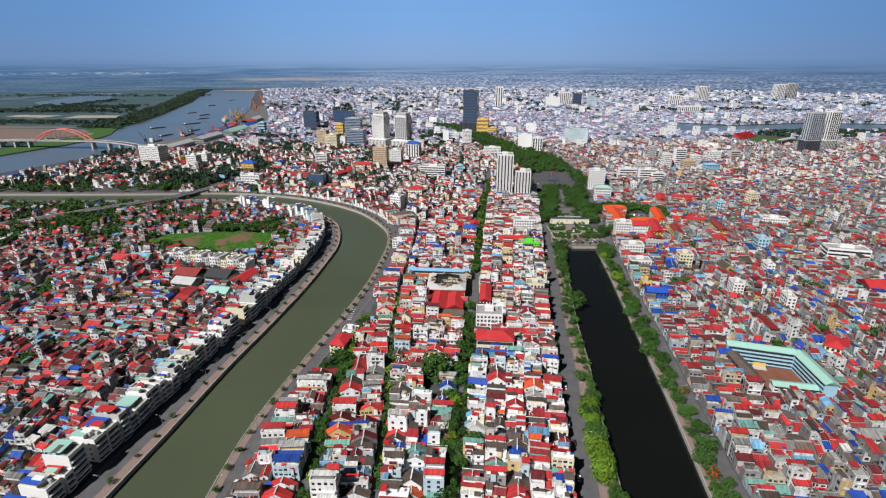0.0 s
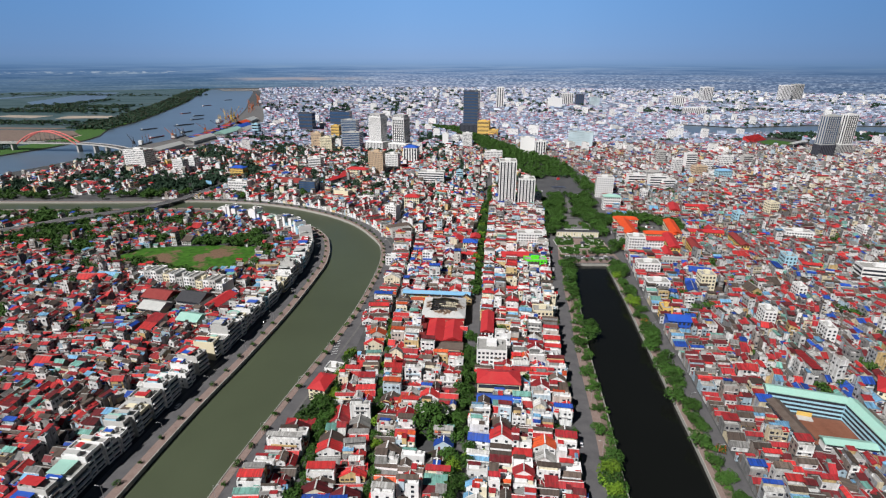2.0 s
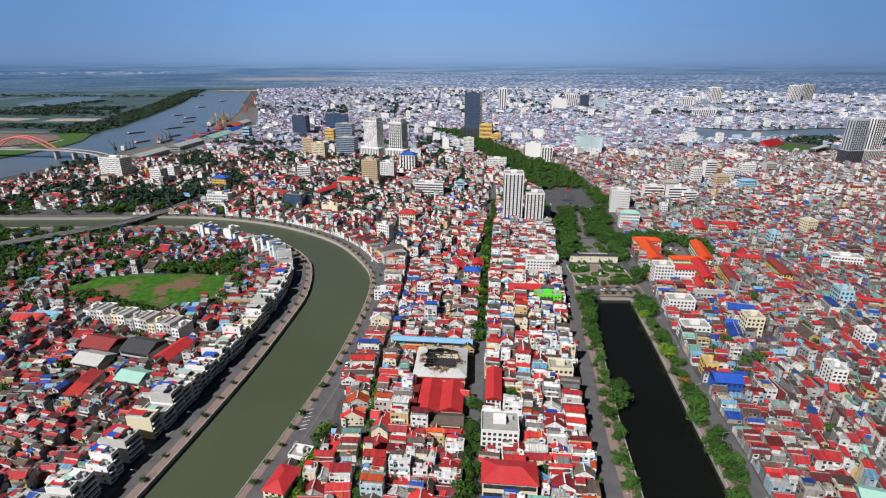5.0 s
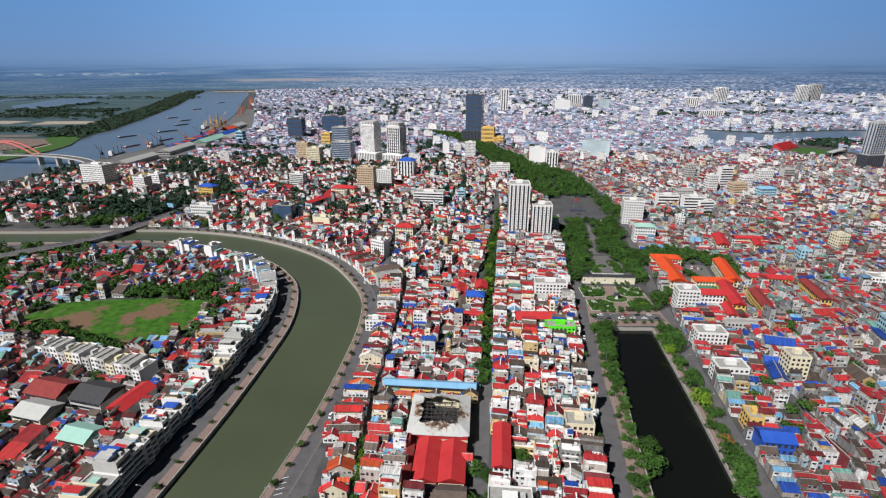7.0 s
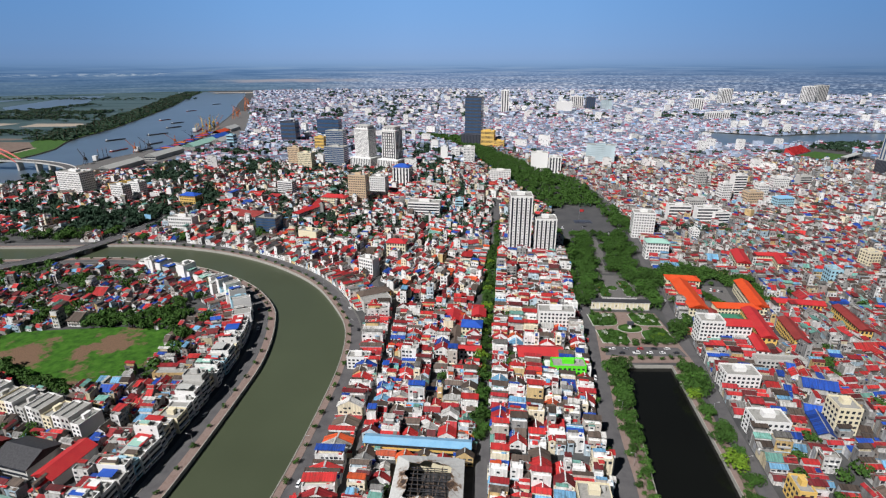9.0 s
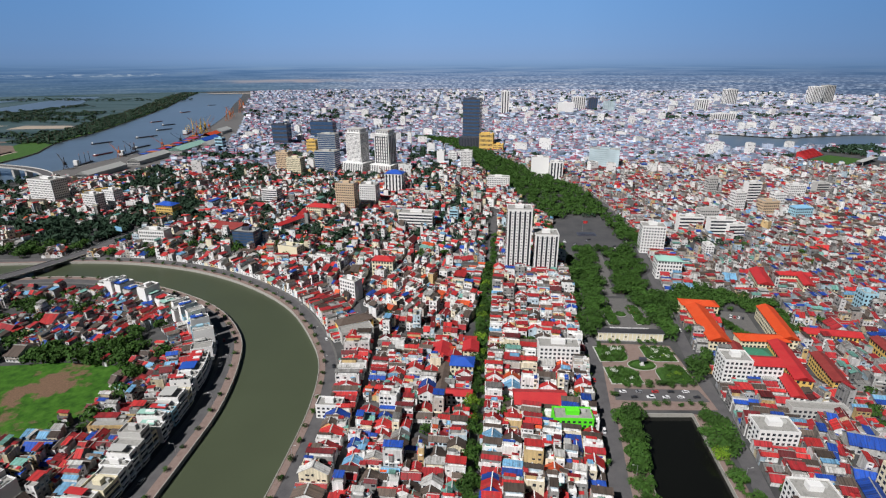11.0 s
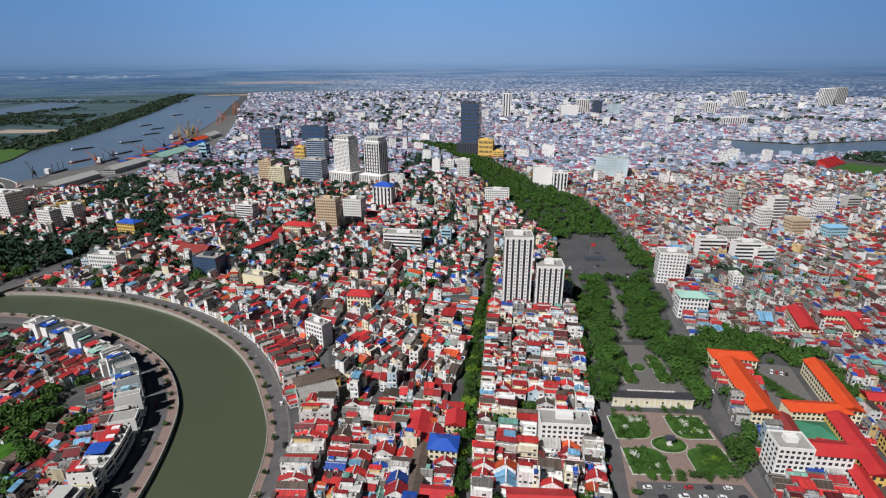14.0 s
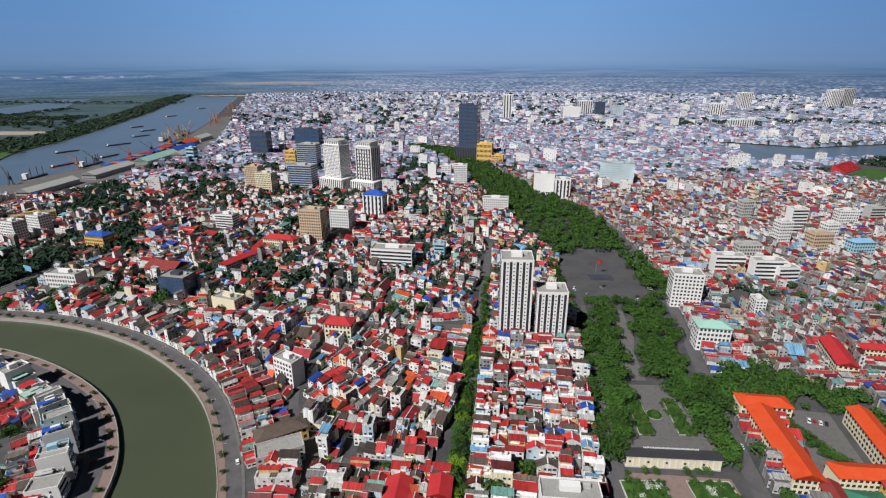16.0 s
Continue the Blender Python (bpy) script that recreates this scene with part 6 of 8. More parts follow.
north = keep_free(enlarge(cells(-900, 240, 560, 1350, -14, 50, 38, 4.7, 8.8, 9, 2.4, 0.95), 0.022), 3.0)
north = north[(gap(north[:, 0], north[:, 1], CITY_BANK) > 47) & (north[:, 1] > np.interp(north[:, 0], CITY_BANK[::-1, 0], CITY_BANK[::-1, 1], left=800) + 30)
              & ((north[:, 1] > 640) | (north[:, 0] > 400)) & (north[:, 0] < np.interp(north[:, 1], LAKE_ROAD[:, 1], LAKE_ROAD[:, 0]))]
north = north[~((north[:, 0] > np.interp(north[:, 1], TREE_STREET[:, 1], TREE_STREET[:, 0])) & (north[:, 1] < 780))]
north = north[(gap(north[:, 0], north[:, 1], BIG_NEAR) > 70) & (north[:, 0] > np.interp(north[:, 1], BIG_NEAR[:, 1], BIG_NEAR[:, 0]))]
east2 = keep_free(enlarge(cells(160, 1500, 860, 1400, 8, 52, 40, 5.6, 9.4, 12, 2.8, 0.97), 0.02), 3.0)
east2 = east2[east2[:, 0] > np.interp(east2[:, 1], EAST_ROAD[:, 1], EAST_ROAD[:, 0])]
mid = keep_free(cells(-1000, 2600, 1350, 2300, 4, 80, 52, 8, 12, 12, 5, 0.92), 4.0)
mid = mid[(mid[:, 0] > np.interp(mid[:, 1], BIG_NEAR[:, 1], BIG_NEAR[:, 0]) + 90)]
far = keep_free(cells(-1900, 4600, 2300, 4650, 0, 120, 80, 16, 18, 15, 14, 0.74), 5.0)
far = far[(far[:, 0] > np.interp(far[:, 1], BIG_NEAR[:, 1], BIG_NEAR[:, 0]) + 70)]

near = (centre[:, 1] > 184) & (centre[:, 1] < 280) & (np.abs(centre[:, 0] - np.interp(centre[:, 1], TREE_STREET[:, 1], TREE_STREET[:, 0])) < 42)
lakeward = centre[:, 0] > np.interp(centre[:, 1], TREE_STREET[:, 1], TREE_STREET[:, 0])
OLD, NEWER = dict(share=(0.58, 0.08, 0.09, 0.13, 0.12), low=(0.56, 0.42, 0.02), turn=0.7), dict(share=(0.40, 0.08, 0.20, 0.20, 0.12), low=(0.40, 0.52, 0.08), high=(0.48, 0.38, 0.12, 0.02), turn=0.7)
near_groups = merge([dress(centre[near & ~lakeward], **OLD), dress(centre[near & lakeward], **NEWER)])
def town_mass(name, points, label, extra=1.1, mats=MIX, party=0.0, **odds):
    g = dress(points, **odds)
    every = np.concatenate([h for h in g.values()])
    g["shed"] = np.concatenate([g["shed"], clutter(every, extra)])
    g["box"] = clutter(every, extra * 0.5, 1.0, 2.2)
    house_mass(name, g, mats + [M_cement], label, party=party)


town_mass("row_houses", centre[~near & ~lakeward], "tight rows of old town houses with red and brown roofs", **OLD)
town_mass("lakeward_houses", centre[~near & lakeward], "tight rows of white and red roofed town houses", mats=[M_wall, M_roof, M_white, M_glass], **NEWER)
town_mass("island_houses", np.concatenate([isle, isle_front]), "crowded low houses with red and blue roofs", party=0.5, mats=[M_wall_old, M_roof_old, M_roofslab, M_glass], extra=1.2, share=(0.58, 0.15, 0.06, 0.09, 0.12), low=(0.8, 0.19, 0.01), high=(0.66, 0.26, 0.07, 0.01))
town_mass("lake_houses", np.concatenate([east, east_front]), "crowded town houses east of the lake", party=0.7, mats=[M_wall_old, M_roof_old, M_roofslab, M_glass], extra=0.6, share=(0.54, 0.12, 0.10, 0.12, 0.12), low=(0.62, 0.34, 0.04), high=(0.50, 0.32, 0.13, 0.05))
town_mass("town_houses", np.concatenate([north, north_front]), "dense town of red and white houses", 0.5, party=0.4)
town_mass("uptown_houses", east2, "dense town of white and red houses", 0.3, party=0.5, mats=[M_wall, M_roof_old, M_roofslab, M_glass], share=(0.46, 0.16, 0.12, 0.16, 0.10), high=(0.52, 0.30, 0.13, 0.05))
# larger pale blocks among the distant houses
spots = np.column_stack([rng.uniform(-600, 3600, 560), 1250 + 3000 * rng.random(560) ** 1.3])
spots = keep_free(spots, 12)
spots = spots[spots[:, 0] > np.interp(spots[:, 1], BIG_NEAR[:, 1], BIG_NEAR[:, 0]) + 120]
blocks = np.column_stack([spots, rng.normal(0, 0.2, len(spots)), rng.uniform(10, 30, len(spots)), rng.uniform(9, 16, len(spots)), 11 + 22 * rng.random(len(spots)) ** 2.2, np.ones(len(spots))])
house_mass("distant_blocks", {"terrace": blocks}, [M_white, M_conc, M_conc, M_glass], "distant white blocks standing over low houses", category="buildings")
mid_groups = dress(mid, low=(0.4, 0.5, 0.1))
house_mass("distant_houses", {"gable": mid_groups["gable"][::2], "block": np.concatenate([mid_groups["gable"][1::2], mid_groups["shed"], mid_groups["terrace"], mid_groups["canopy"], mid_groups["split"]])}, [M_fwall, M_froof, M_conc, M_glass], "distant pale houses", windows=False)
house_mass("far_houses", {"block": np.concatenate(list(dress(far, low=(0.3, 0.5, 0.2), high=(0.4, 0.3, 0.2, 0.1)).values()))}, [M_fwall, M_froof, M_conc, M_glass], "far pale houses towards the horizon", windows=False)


# ---------------------------------------------------------------- houses under the flight line, one by one
ROOF_WORDS = {"gable": "pitched roof", "shed": "lean-to sheet roof", "terrace": "flat roof terrace", "canopy": "tin canopy on its roof terrace", "split": "sheet roofs on two levels"}
FLOOR_WORDS = ("", "one storey", "two storey", "three storey", "four storey", "five storey")
UNIT_BOX = bpy.data.meshes.new("unit_box")
_bm = add_box(bmesh.new(), -0.5, 0.5, -0.5, 0.5, 0, 1)
_bm.to_mesh(UNIT_BOX)
_bm.free()


def scaled_box(name, parent, x, y, z, w, d, h, material, turn=0.0):
    """A box part on a shared mesh, one mesh a material."""
    key = ("unit", name, material.name)
    if key not in WINDOW_MESHES:
        me = UNIT_BOX.copy()
        me.name = name
        me.materials.append(material)
        WINDOW_MESHES[key] = me
    ob = new(name, WINDOW_MESHES[key])
    ob.parent = parent
    ob.matrix_local = Matrix.Translation((x, y, z)) @ Matrix.Rotation(turn, 4, "Z") @ Matrix.Diagonal((w, d, h, 1))
    return ob


def row_house(kind, row):
    x, y, yaw, w, d, h, rise = [float(v) for v in row]
    v, f, m = TEMPLATES[kind]
    local = np.column_stack([v[:, 0] * w, v[:, 1] * d, v[:, 2] * h + v[:, 3] * rise + v[:, 4]])
    nfl = max(1, int(round(h / 3.4)))
    e = empty("row_house", x, y, 0, math.degrees(yaw), "%s town house with %s" % (FLOOR_WORDS[min(5, nfl)], ROOF_WORDS[kind]), "house", "houses of the old quarter")
    names = {"gable": ("wall", "roof", "ridge_cap"), "shed": ("wall", "roof"), "terrace": ("wall", "stair_house", "stair_roof", "water_tank"), "canopy": ("wall", "roof_room", "canopy"), "split": ("wall", "roof", "back_wall", "back_roof")}[kind]
    # split into joined pieces
    comp = list(range(len(v)))

    def root(i):
        while comp[i] != i:
            i = comp[i]
        return i

    for q in f:
        for i in q[1:]:
            comp[root(i)] = root(q[0])
    seen = []
    for i in range(len(v)):
        if root(i) not in seen:
            seen.append(root(i))
    for nm, r0 in zip(names, seen):
        idx = [i for i in range(len(v)) if root(i) == r0]
        at = {i: k for k, i in enumerate(idx)}
        fs = [tuple(at[i] for i in q) for q in f if root(q[0]) == r0]
        ids = [mm for q, mm in zip(f, m) if root(q[0]) == r0]
        mats = [M_wall_o, M_roof_o, M_white if int(x * 7 + y * 3) % 2 else M_conc]
        used = sorted(set(int(i) for i in ids))
        ob = mesh_object(nm, local[idx], fs, [mats[i] for i in used], [used.index(int(i)) for i in ids], parent=e)
    side = 3 if abs(math.sin(yaw)) > 0.7 else 0
    run, off, turn = (w, d / 2, 0.0) if side == 0 else (d, w / 2, -math.pi / 2)
    rot = Matrix.Rotation(turn, 4, "Z")
    n = max(1, min(2, int(run / 3.4)))
    for fl in range(nfl):
        for k in range(n):
            u = ((k + 0.5) / n - 0.5) * run * 0.92
            px, py, _ = rot @ Vector((u, -off - 0.03, 0))
            if fl == 0 and k == 0:
                scaled_box("door", e, px, py, 0.0, 1.2, 0.14, 2.4, M_maroon, turn)
            else:
                scaled_box("window", e, px, py, fl * h / nfl + 1.0, min(1.5, run / n * 0.55), 0.14, 1.5, M_glass, turn)
    px, py, _ = rot @ Vector((0, -off - 0.55, 0))
    if rng.random() < 0.5:
        scaled_box("awning", e, px, py, 2.75, run * 0.8, 1.1, 0.12, (M_red, M_blue, M_gsheet, M_teal, M_gsheet)[int(rng.integers(5))], turn)
    if nfl > 1:
        px, py, _ = rot @ Vector((run * 0.15, -off - 0.45, 0))
        scaled_box("balcony", e, px, py, h / nfl + 0.2, run * 0.55, 0.9, 0.85, M_white, turn)
    for _k in range(int(rng.random() < 0.32)):
        su, sv, sh = rng.uniform(-0.4, 0.4) * w, rng.uniform(-0.4, 0.4) * d, rng.uniform(1.6, 3.2)
        base = h * rng.uniform(0.7, 0.95)
        top = h + rise * 0.6 + rng.uniform(0.6, 2.2)
        shed = scaled_box("lean_to", e, su, sv, base, sh, sh * 1.3, top - base, M_wall_o)
        cover = scaled_box("tin_cover", shed, 0, 0, 0, 1, 1, 1, M_roof_o)
        cover.matrix_local = Matrix.Translation((0, 0, 1.002)) @ Matrix.Diagonal((1.15, 1.15, 0.12 / (top - base), 1))
    return e


for kind, rows in near_groups.items():
    for row in rows:
        row_house(kind, row)
# ---------------------------------------------------------------- trees
def crown_arrays(seed, lobes=12, leaves_per=48, spread=0.40, leaf=0.12):
    """Unit crown, about 1 across and 0.8 high: leaf clumps on the shells of several lobes."""
    r = np.random.default_rng(seed)
    V, F = [], []
    for k in range(lobes):
        ang, rad = 2.4 * k + r.random(), spread * math.sqrt((k + 0.3) / lobes)
        c = np.array([rad * math.cos(ang), rad * math.sin(ang), 0.30 + 0.32 * r.random() - 0.25 * rad])
        size = 0.20 + 0.09 * r.random()
        d = r.normal(size=(leaves_per, 3))
        d /= np.linalg.norm(d, axis=1)[:, None]
        d[:, 2] = np.where(d[:, 2] < -0.3, -d[:, 2], d[:, 2])
        for q in d:
            p = c + q * size * (0.82 + 0.24 * r.random()) * np.array([1, 1, 0.85])
            a = np.cross(q + 0.22 * r.normal(size=3), r.normal(size=3))
            a /= np.linalg.norm(a) + 1e-9
            b = np.cross(q + 0.15 * r.normal(size=3), a)
            b /= np.linalg.norm(b) + 1e-9
            s = leaf * (0.6 + 0.7 * r.random())
            k0 = len(V)
            V += [p - s * a * 0.5, p - s * b * 0.32 + 0.03 * q, p + s * a * 0.5, p + s * b * 0.32 + 0.03 * q]
            F.append((k0, k0 + 1, k0 + 2, k0 + 3))
    return np.array(V), F


CROWNS = [crown_arrays(s) for s in range(5)]
SMALL_CROWNS = [crown_arrays(s + 20, 7, 42, 0.36, 0.13) for s in range(4)]


MID_CROWNS = [crown_arrays(s + 40, 6, 20, 0.34, 0.19) for s in range(4)]
FAR_CROWNS = [crown_arrays(s + 60, 4, 7, 0.34, 0.36) for s in range(4)]


def tree_mass(name, pts, sizes, mat, label, crowns=SMALL_CROWNS, lift=0.0, flat_top=1.0):
    V, L, base = [], [], 0
    for k, ((x, y), s) in enumerate(zip(pts, sizes)):
        cv, cf = crowns[k % len(crowns)]
        a = rng.random() * 6.28
        c, sn = math.cos(a), math.sin(a)
        hs = s * (0.8 + 0.3 * rng.random())
        V.append(np.stack([x + s * (cv[:, 0] * c - cv[:, 1] * sn), y + s * (cv[:, 0] * sn + cv[:, 1] * c), s * lift * 0.6 + flat_top * hs * (cv[:, 2] - 0.06)], 1))
        L.append(np.array(cf).ravel() + base)
        base += len(cv)
        # trunk: a tapered four-sided post
        t = 0.03 * s
        V.append(np.array([(x + t * i, y + t * j, -0.1) for i, j in ((-1, -1), (1, -1), (1, 1), (-1, 1))] + [(x + t * i * .5, y + t * j * .5, s * 0.4) for i, j in ((-1, -1), (1, -1), (1, 1), (-1, 1))]))
        L.append(np.array([0, 1, 5, 4, 1, 2, 6, 5, 2, 3, 7, 6, 3, 0, 4, 7]) + base)
        base += 8
    V, L = np.concatenate(V), np.concatenate(L)
    sizes_f = np.full(len(L) // 4, 4)
    ids, q = [], 0
    for k in range(len(pts)):
        ids += [0] * len(crowns[k % len(crowns)][1]) + [1] * 4
    ob = raw_mesh(name, V, L, sizes_f, ids, [mat, M_bark])
    return tagged(ob, label, "trees", kind="stuff")


def scatter(poly, spacing, jitter=0.45):
    p = np.asarray(poly)
    xs, ys = np.meshgrid(np.arange(p[:, 0].min(), p[:, 0].max(), spacing), np.arange(p[:, 1].min(), p[:, 1].max(), spacing))
    x = xs.ravel() + rng.normal(0, jitter * spacing, xs.size)
    y = ys.ravel() + rng.normal(0, jitter * spacing, xs.size)
    k = inside(x, y, poly)
    return np.column_stack([x[k], y[k]])


WOOD = np.array([(151, 728), (156, 842), (188, 842), (190, 800), (182, 772), (175, 745), (172, 728)], float)
WOOD_E = np.array([(184, 728), (192, 760), (199, 790), (203, 842), (238, 842), (226, 770), (212, 728)], float)
park_fill = scatter(np.array([(160, 722), (168, 838), (238, 838), (218, 722)], float), 10.5)
park_fill = park_fill[np.abs(park_fill[:, 0] - np.interp(park_fill[:, 1], (722, 765, 785, 840), (178, 184, 191, 198))) > 5.5]
woods = np.concatenate([park_fill, scatter(FOREST, 9.6), scatter(np.array([(238, 852), (263, 872), (265, 962), (246, 976), (240, 930)], float), 8.5), scatter(WOOD, 10.5), scatter(WOOD_E, 10.5)])
wood_size = 8.5 + 8.5 * rng.random(len(woods)) ** 1.4
front = woods[:, 1] < 900
tree_mass("park_trees", woods[front], wood_size[front], M_leaf, "dense dark green park trees", SMALL_CROWNS)
tree_mass("park_wood", woods[~front], wood_size[~front], M_leaf, "long belt of dark green park trees", MID_CROWNS)
close = town[:, 1] < 860
tree_mass("town_trees", town[close], town_size[close], M_leaf, "scattered dark green trees among the houses", MID_CROWNS)
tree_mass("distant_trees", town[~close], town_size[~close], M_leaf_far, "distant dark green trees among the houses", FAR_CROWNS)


def trunk_mesh(seed):
    r = np.random.default_rng(seed)
    bm = bmesh.new()

    def limb(p, q, r0, r1):
        p, q = Vector(p), Vector(q)
        m = Matrix.Translation((p + q) / 2) @ (q - p).to_track_quat("Z", "Y").to_matrix().to_4x4()
        bmesh.ops.create_cone(bm, cap_ends=True, segments=7, radius1=r0, radius2=r1, depth=(q - p).length, matrix=m)

    limb((0, 0, -0.02), (0.01, 0.0, 0.36), 0.035, 0.024)
    for k in range(5):
        a = k * 1.3 + r.random()
        limb((0.01, 0, 0.30 + 0.015 * k), (0.26 * math.cos(a), 0.26 * math.sin(a), 0.52 + 0.12 * r.random()), 0.016, 0.006)
    me = bpy.data.meshes.new("trunk")
    bm.to_mesh(me)
    bm.free()
    me.materials.append(M_bark)
    return me


def crown_mesh(arr, mat, accent=None, share=0.0):
    me = bpy.data.meshes.new("crown")
    v, f = arr
    me.from_pydata([tuple(p) for p in v], [], f)
    me.materials.append(mat)
    if accent:
        me.materials.append(accent)
        pick = np.array([1 if rng.random() < share and v[q[0]][2] > 0.35 else 0 for q in f], np.int32)
        me.polygons.foreach_set("material_index", pick)
    me.update()
    return me


TRUNKS = [trunk_mesh(s) for s in range(3)]
KINDS = {"green": [crown_mesh(c, M_leaf) for c in CROWNS], "bright": [crown_mesh(c, M_leaf2) for c in CROWNS[:3]],
         "flame": [crown_mesh(c, M_leaf, M_flower, 0.22) for c in CROWNS[1:4]], "white": [crown_mesh(c, M_leaf, M_whiteleaf, 0.6) for c in SMALL_CROWNS[:2]],
         "small": [crown_mesh(c, M_leaf) for c in SMALL_CROWNS]}
LABELS = {"green": "broad dark green street tree", "bright": "bright green leafy street tree", "flame": "green tree with orange-red blossom", "white": "pale flowering frangipani shrub",
          "small": "small young green street tree"}


def tree(x, y, size, kind="green", where="", group="street trees", tall=1.0):
    name = {"quay trees": "quay_tree", "garden shrubs": "shrub", "lakeside trees": "lakeside_tree", "garden trees": "garden_tree", "road trees": "roadside_tree", "park road trees": "roadside_tree"}.get(group, "street_tree")
    e = empty(name, x, y, 0.0, float(rng.uniform(0, 360)), LABELS[kind] + where, "tree", group)
    for nm, me in (("trunk", TRUNKS[int(rng.integers(3))]), ("crown", KINDS[kind][int(rng.integers(len(KINDS[kind])))])):
        ob = new(nm, me)
        ob.parent = e
        ob.matrix_local = Matrix.Diagonal((size, size, size * tall, 1))
    return e


def along(line, y0, y1, step, off, spread=0.8):
    a = shifted(line, off)
    s = np.concatenate([[0], np.cumsum(np.linalg.norm(np.diff(a, axis=0), axis=1))])
    t = np.arange(step / 2, s[-1], step)
    x, y = np.interp(t, s, a[:, 0]) + rng.normal(0, spread, len(t)), np.interp(t, s, a[:, 1]) + rng.normal(0, spread, len(t))
    k = (y > y0) & (y < y1)
    return list(zip(x[k], y[k]))


# tree-lined street, denser on some stretches
for x, y in along(TREE_STREET, 170, 800, 7.5, -3.2):
    if not (395 < y < 470 or rng.random() < 0.12):
        tree(x, y, rng.uniform(7.5, 11), "bright" if rng.random() < 0.18 else "green", " lining a narrow street", "trees of the narrow street", 1.15)
for x, y in along(TREE_STREET, 200, 900, 13, 3.2):
    if not 395 < y < 470:
        tree(x, y, rng.uniform(6, 9), "green", " lining a narrow street", "trees of the narrow street", 1.1)
for x, y in along(SIDE_STREET, 180, 380, 9, 2.0):
    tree(x, y, rng.uniform(7, 11), "green" if rng.random() < 0.8 else "bright", " in a side street", "side street trees", 1.1)
for x, y in along(DARK_STREET, 190, 420, 10, 2.0)[::1]:
    tree(x, y, rng.uniform(6, 9), "green" if rng.random() < 0.7 else "bright", " over a shaded street", "side street trees", 1.1)
# lakeside trees
for x, y in along(LAKE_L, 185, 470, 20, -6.0, 1.5) + along(LAKE_L, 470, 545, 11, -5.0, 1.5):
    r = rng.random()
    tree(x, y, rng.uniform(5, 8.5) if y > 275 else rng.uniform(9, 13), "flame" if r < 0.07 else "green", " on the lakeside walk", "lakeside trees")
for x, y in along(LAKE_L, 195, 262, 6.5, -8, 1.0):
    tree(x, y, rng.uniform(9, 13), "bright" if rng.random() < 0.6 else "green", " on the lakeside walk", "lakeside trees")
for x, y in along(LAKE_L, 470, 550, 8, -6, 1.5):
    tree(x, y, rng.uniform(8, 11), "green", " on the lakeside walk", "lakeside trees")
for x, y in along(LAKE_R, 185, 545, 10.5, 4.8, 2.6):
    r = rng.random()
    tree(x, y, rng.uniform(6, 13), "flame" if r < 0.10 else "bright" if r < 0.13 else "green", " on the lakeside walk", "lakeside trees")
for x, y in along(LAKE_R, 190, 545, 19, 9.0, 1.6):
    tree(x, y, rng.uniform(6, 9), "flame" if rng.random() < 0.15 else "green", " beside the lake road", "lakeside trees")
for off in (-6.6, 6.8):
    for x, y in along(LAKE_ROAD, 190, 800, 22, off, 0.5):
        tree(x, y, rng.uniform(4, 6.5), "small", " beside the lake road", "road trees")
for x, y in along(CROSS[3], 600, 700, 8, 2.5, 0.6) + along(CROSS[0], 200, 300, 9, 2.0, 0.6):
    tree(x, y, rng.uniform(5, 7.5), "bright" if rng.random() < 0.6 else "green", " in a cross street", "cross street trees")
for k in range(11):
    tree(251 + 1.3 * k + rng.normal(0, 1), 686 - 4.4 * k, rng.uniform(6, 9), "green", " beside the school yard", "garden trees")
for off in (-5.5, 6.2):
    for x, y in along(LAKE_ROAD, 655, 780, 10, off, 1.2):
        tree(x, y, rng.uniform(8, 12), "green", " beside the park road", "park road trees")
under = along(LAKE_R, 180, 548, 4.2, 4.6, 1.7) + along(LAKE_L, 180, 548, 4.6, -2.0, 1.0) + along(LAKE_L, 180, 548, 9.0, -5.0, 1.2)
tree_mass("lakeside_shrubs", under, 2.6 + 3.6 * rng.random(len(under)) ** 1.5, M_leaf, "untidy green shrubs along both lake edges", MID_CROWNS)
# the largest old trees
tree(-4, 292, 21, "green", " rising over roofs", "old trees")
for x, y, sz in ((-78, 300, 13), (-70, 306, 14), (-75, 314, 11), (-66, 298, 11), (50, 415, 10), (49, 404, 9), (118, 398, 14), (121, 410, 12), (106, 385, 9)):
    tree(x, y, sz, "green", " rising over roofs", "old trees")
# edges of the square
for x, y in [(156 + 0.14 * k, 848 + 9 * k) for k in range(11)] + [(251 + 0.8 * k, 852 + 11 * k) for k in range(8)] + [(172 + 9 * k, 846) for k in range(8)]:
    tree(x + rng.normal(0, 1.5), y + rng.normal(0, 1.5), rng.uniform(7, 11), "green", " at the edge of the square", "square trees")
# quay trees
for x, y in along(CITY_BANK, 185, 830, 14, 3.6, 0.5):
    if x > -420:
        tree(x, y, rng.uniform(3.2, 5.2), "small", " on the quay walk", "quay trees")
for x, y in along(ISLE_BANK, 185, 780, 17, -4.4, 0.5):
    if x > -420:
        tree(x, y, rng.uniform(2.6, 4.6), "small", " on the quay walk", "quay trees")

# ---------------------------------------------------------------- garden at the head of the lake
flat("pavement_garden", np.array([(128, 556), (143, 638), (197, 634), (196, 556)], float), 0.08, M_pave, "pink paved garden paths", "pavement")
flat("road_garden", np.array([(134, 566), (137, 579), (193, 577), (195, 564)], float), 0.11, M_asphalt, "narrow asphalt car park at the lake head", "road")
flat("pavement_hall", np.array([(140, 651), (150, 720), (204, 718), (200, 651)], float), 0.09, M_paveg, "grey paved forecourt", "pavement")


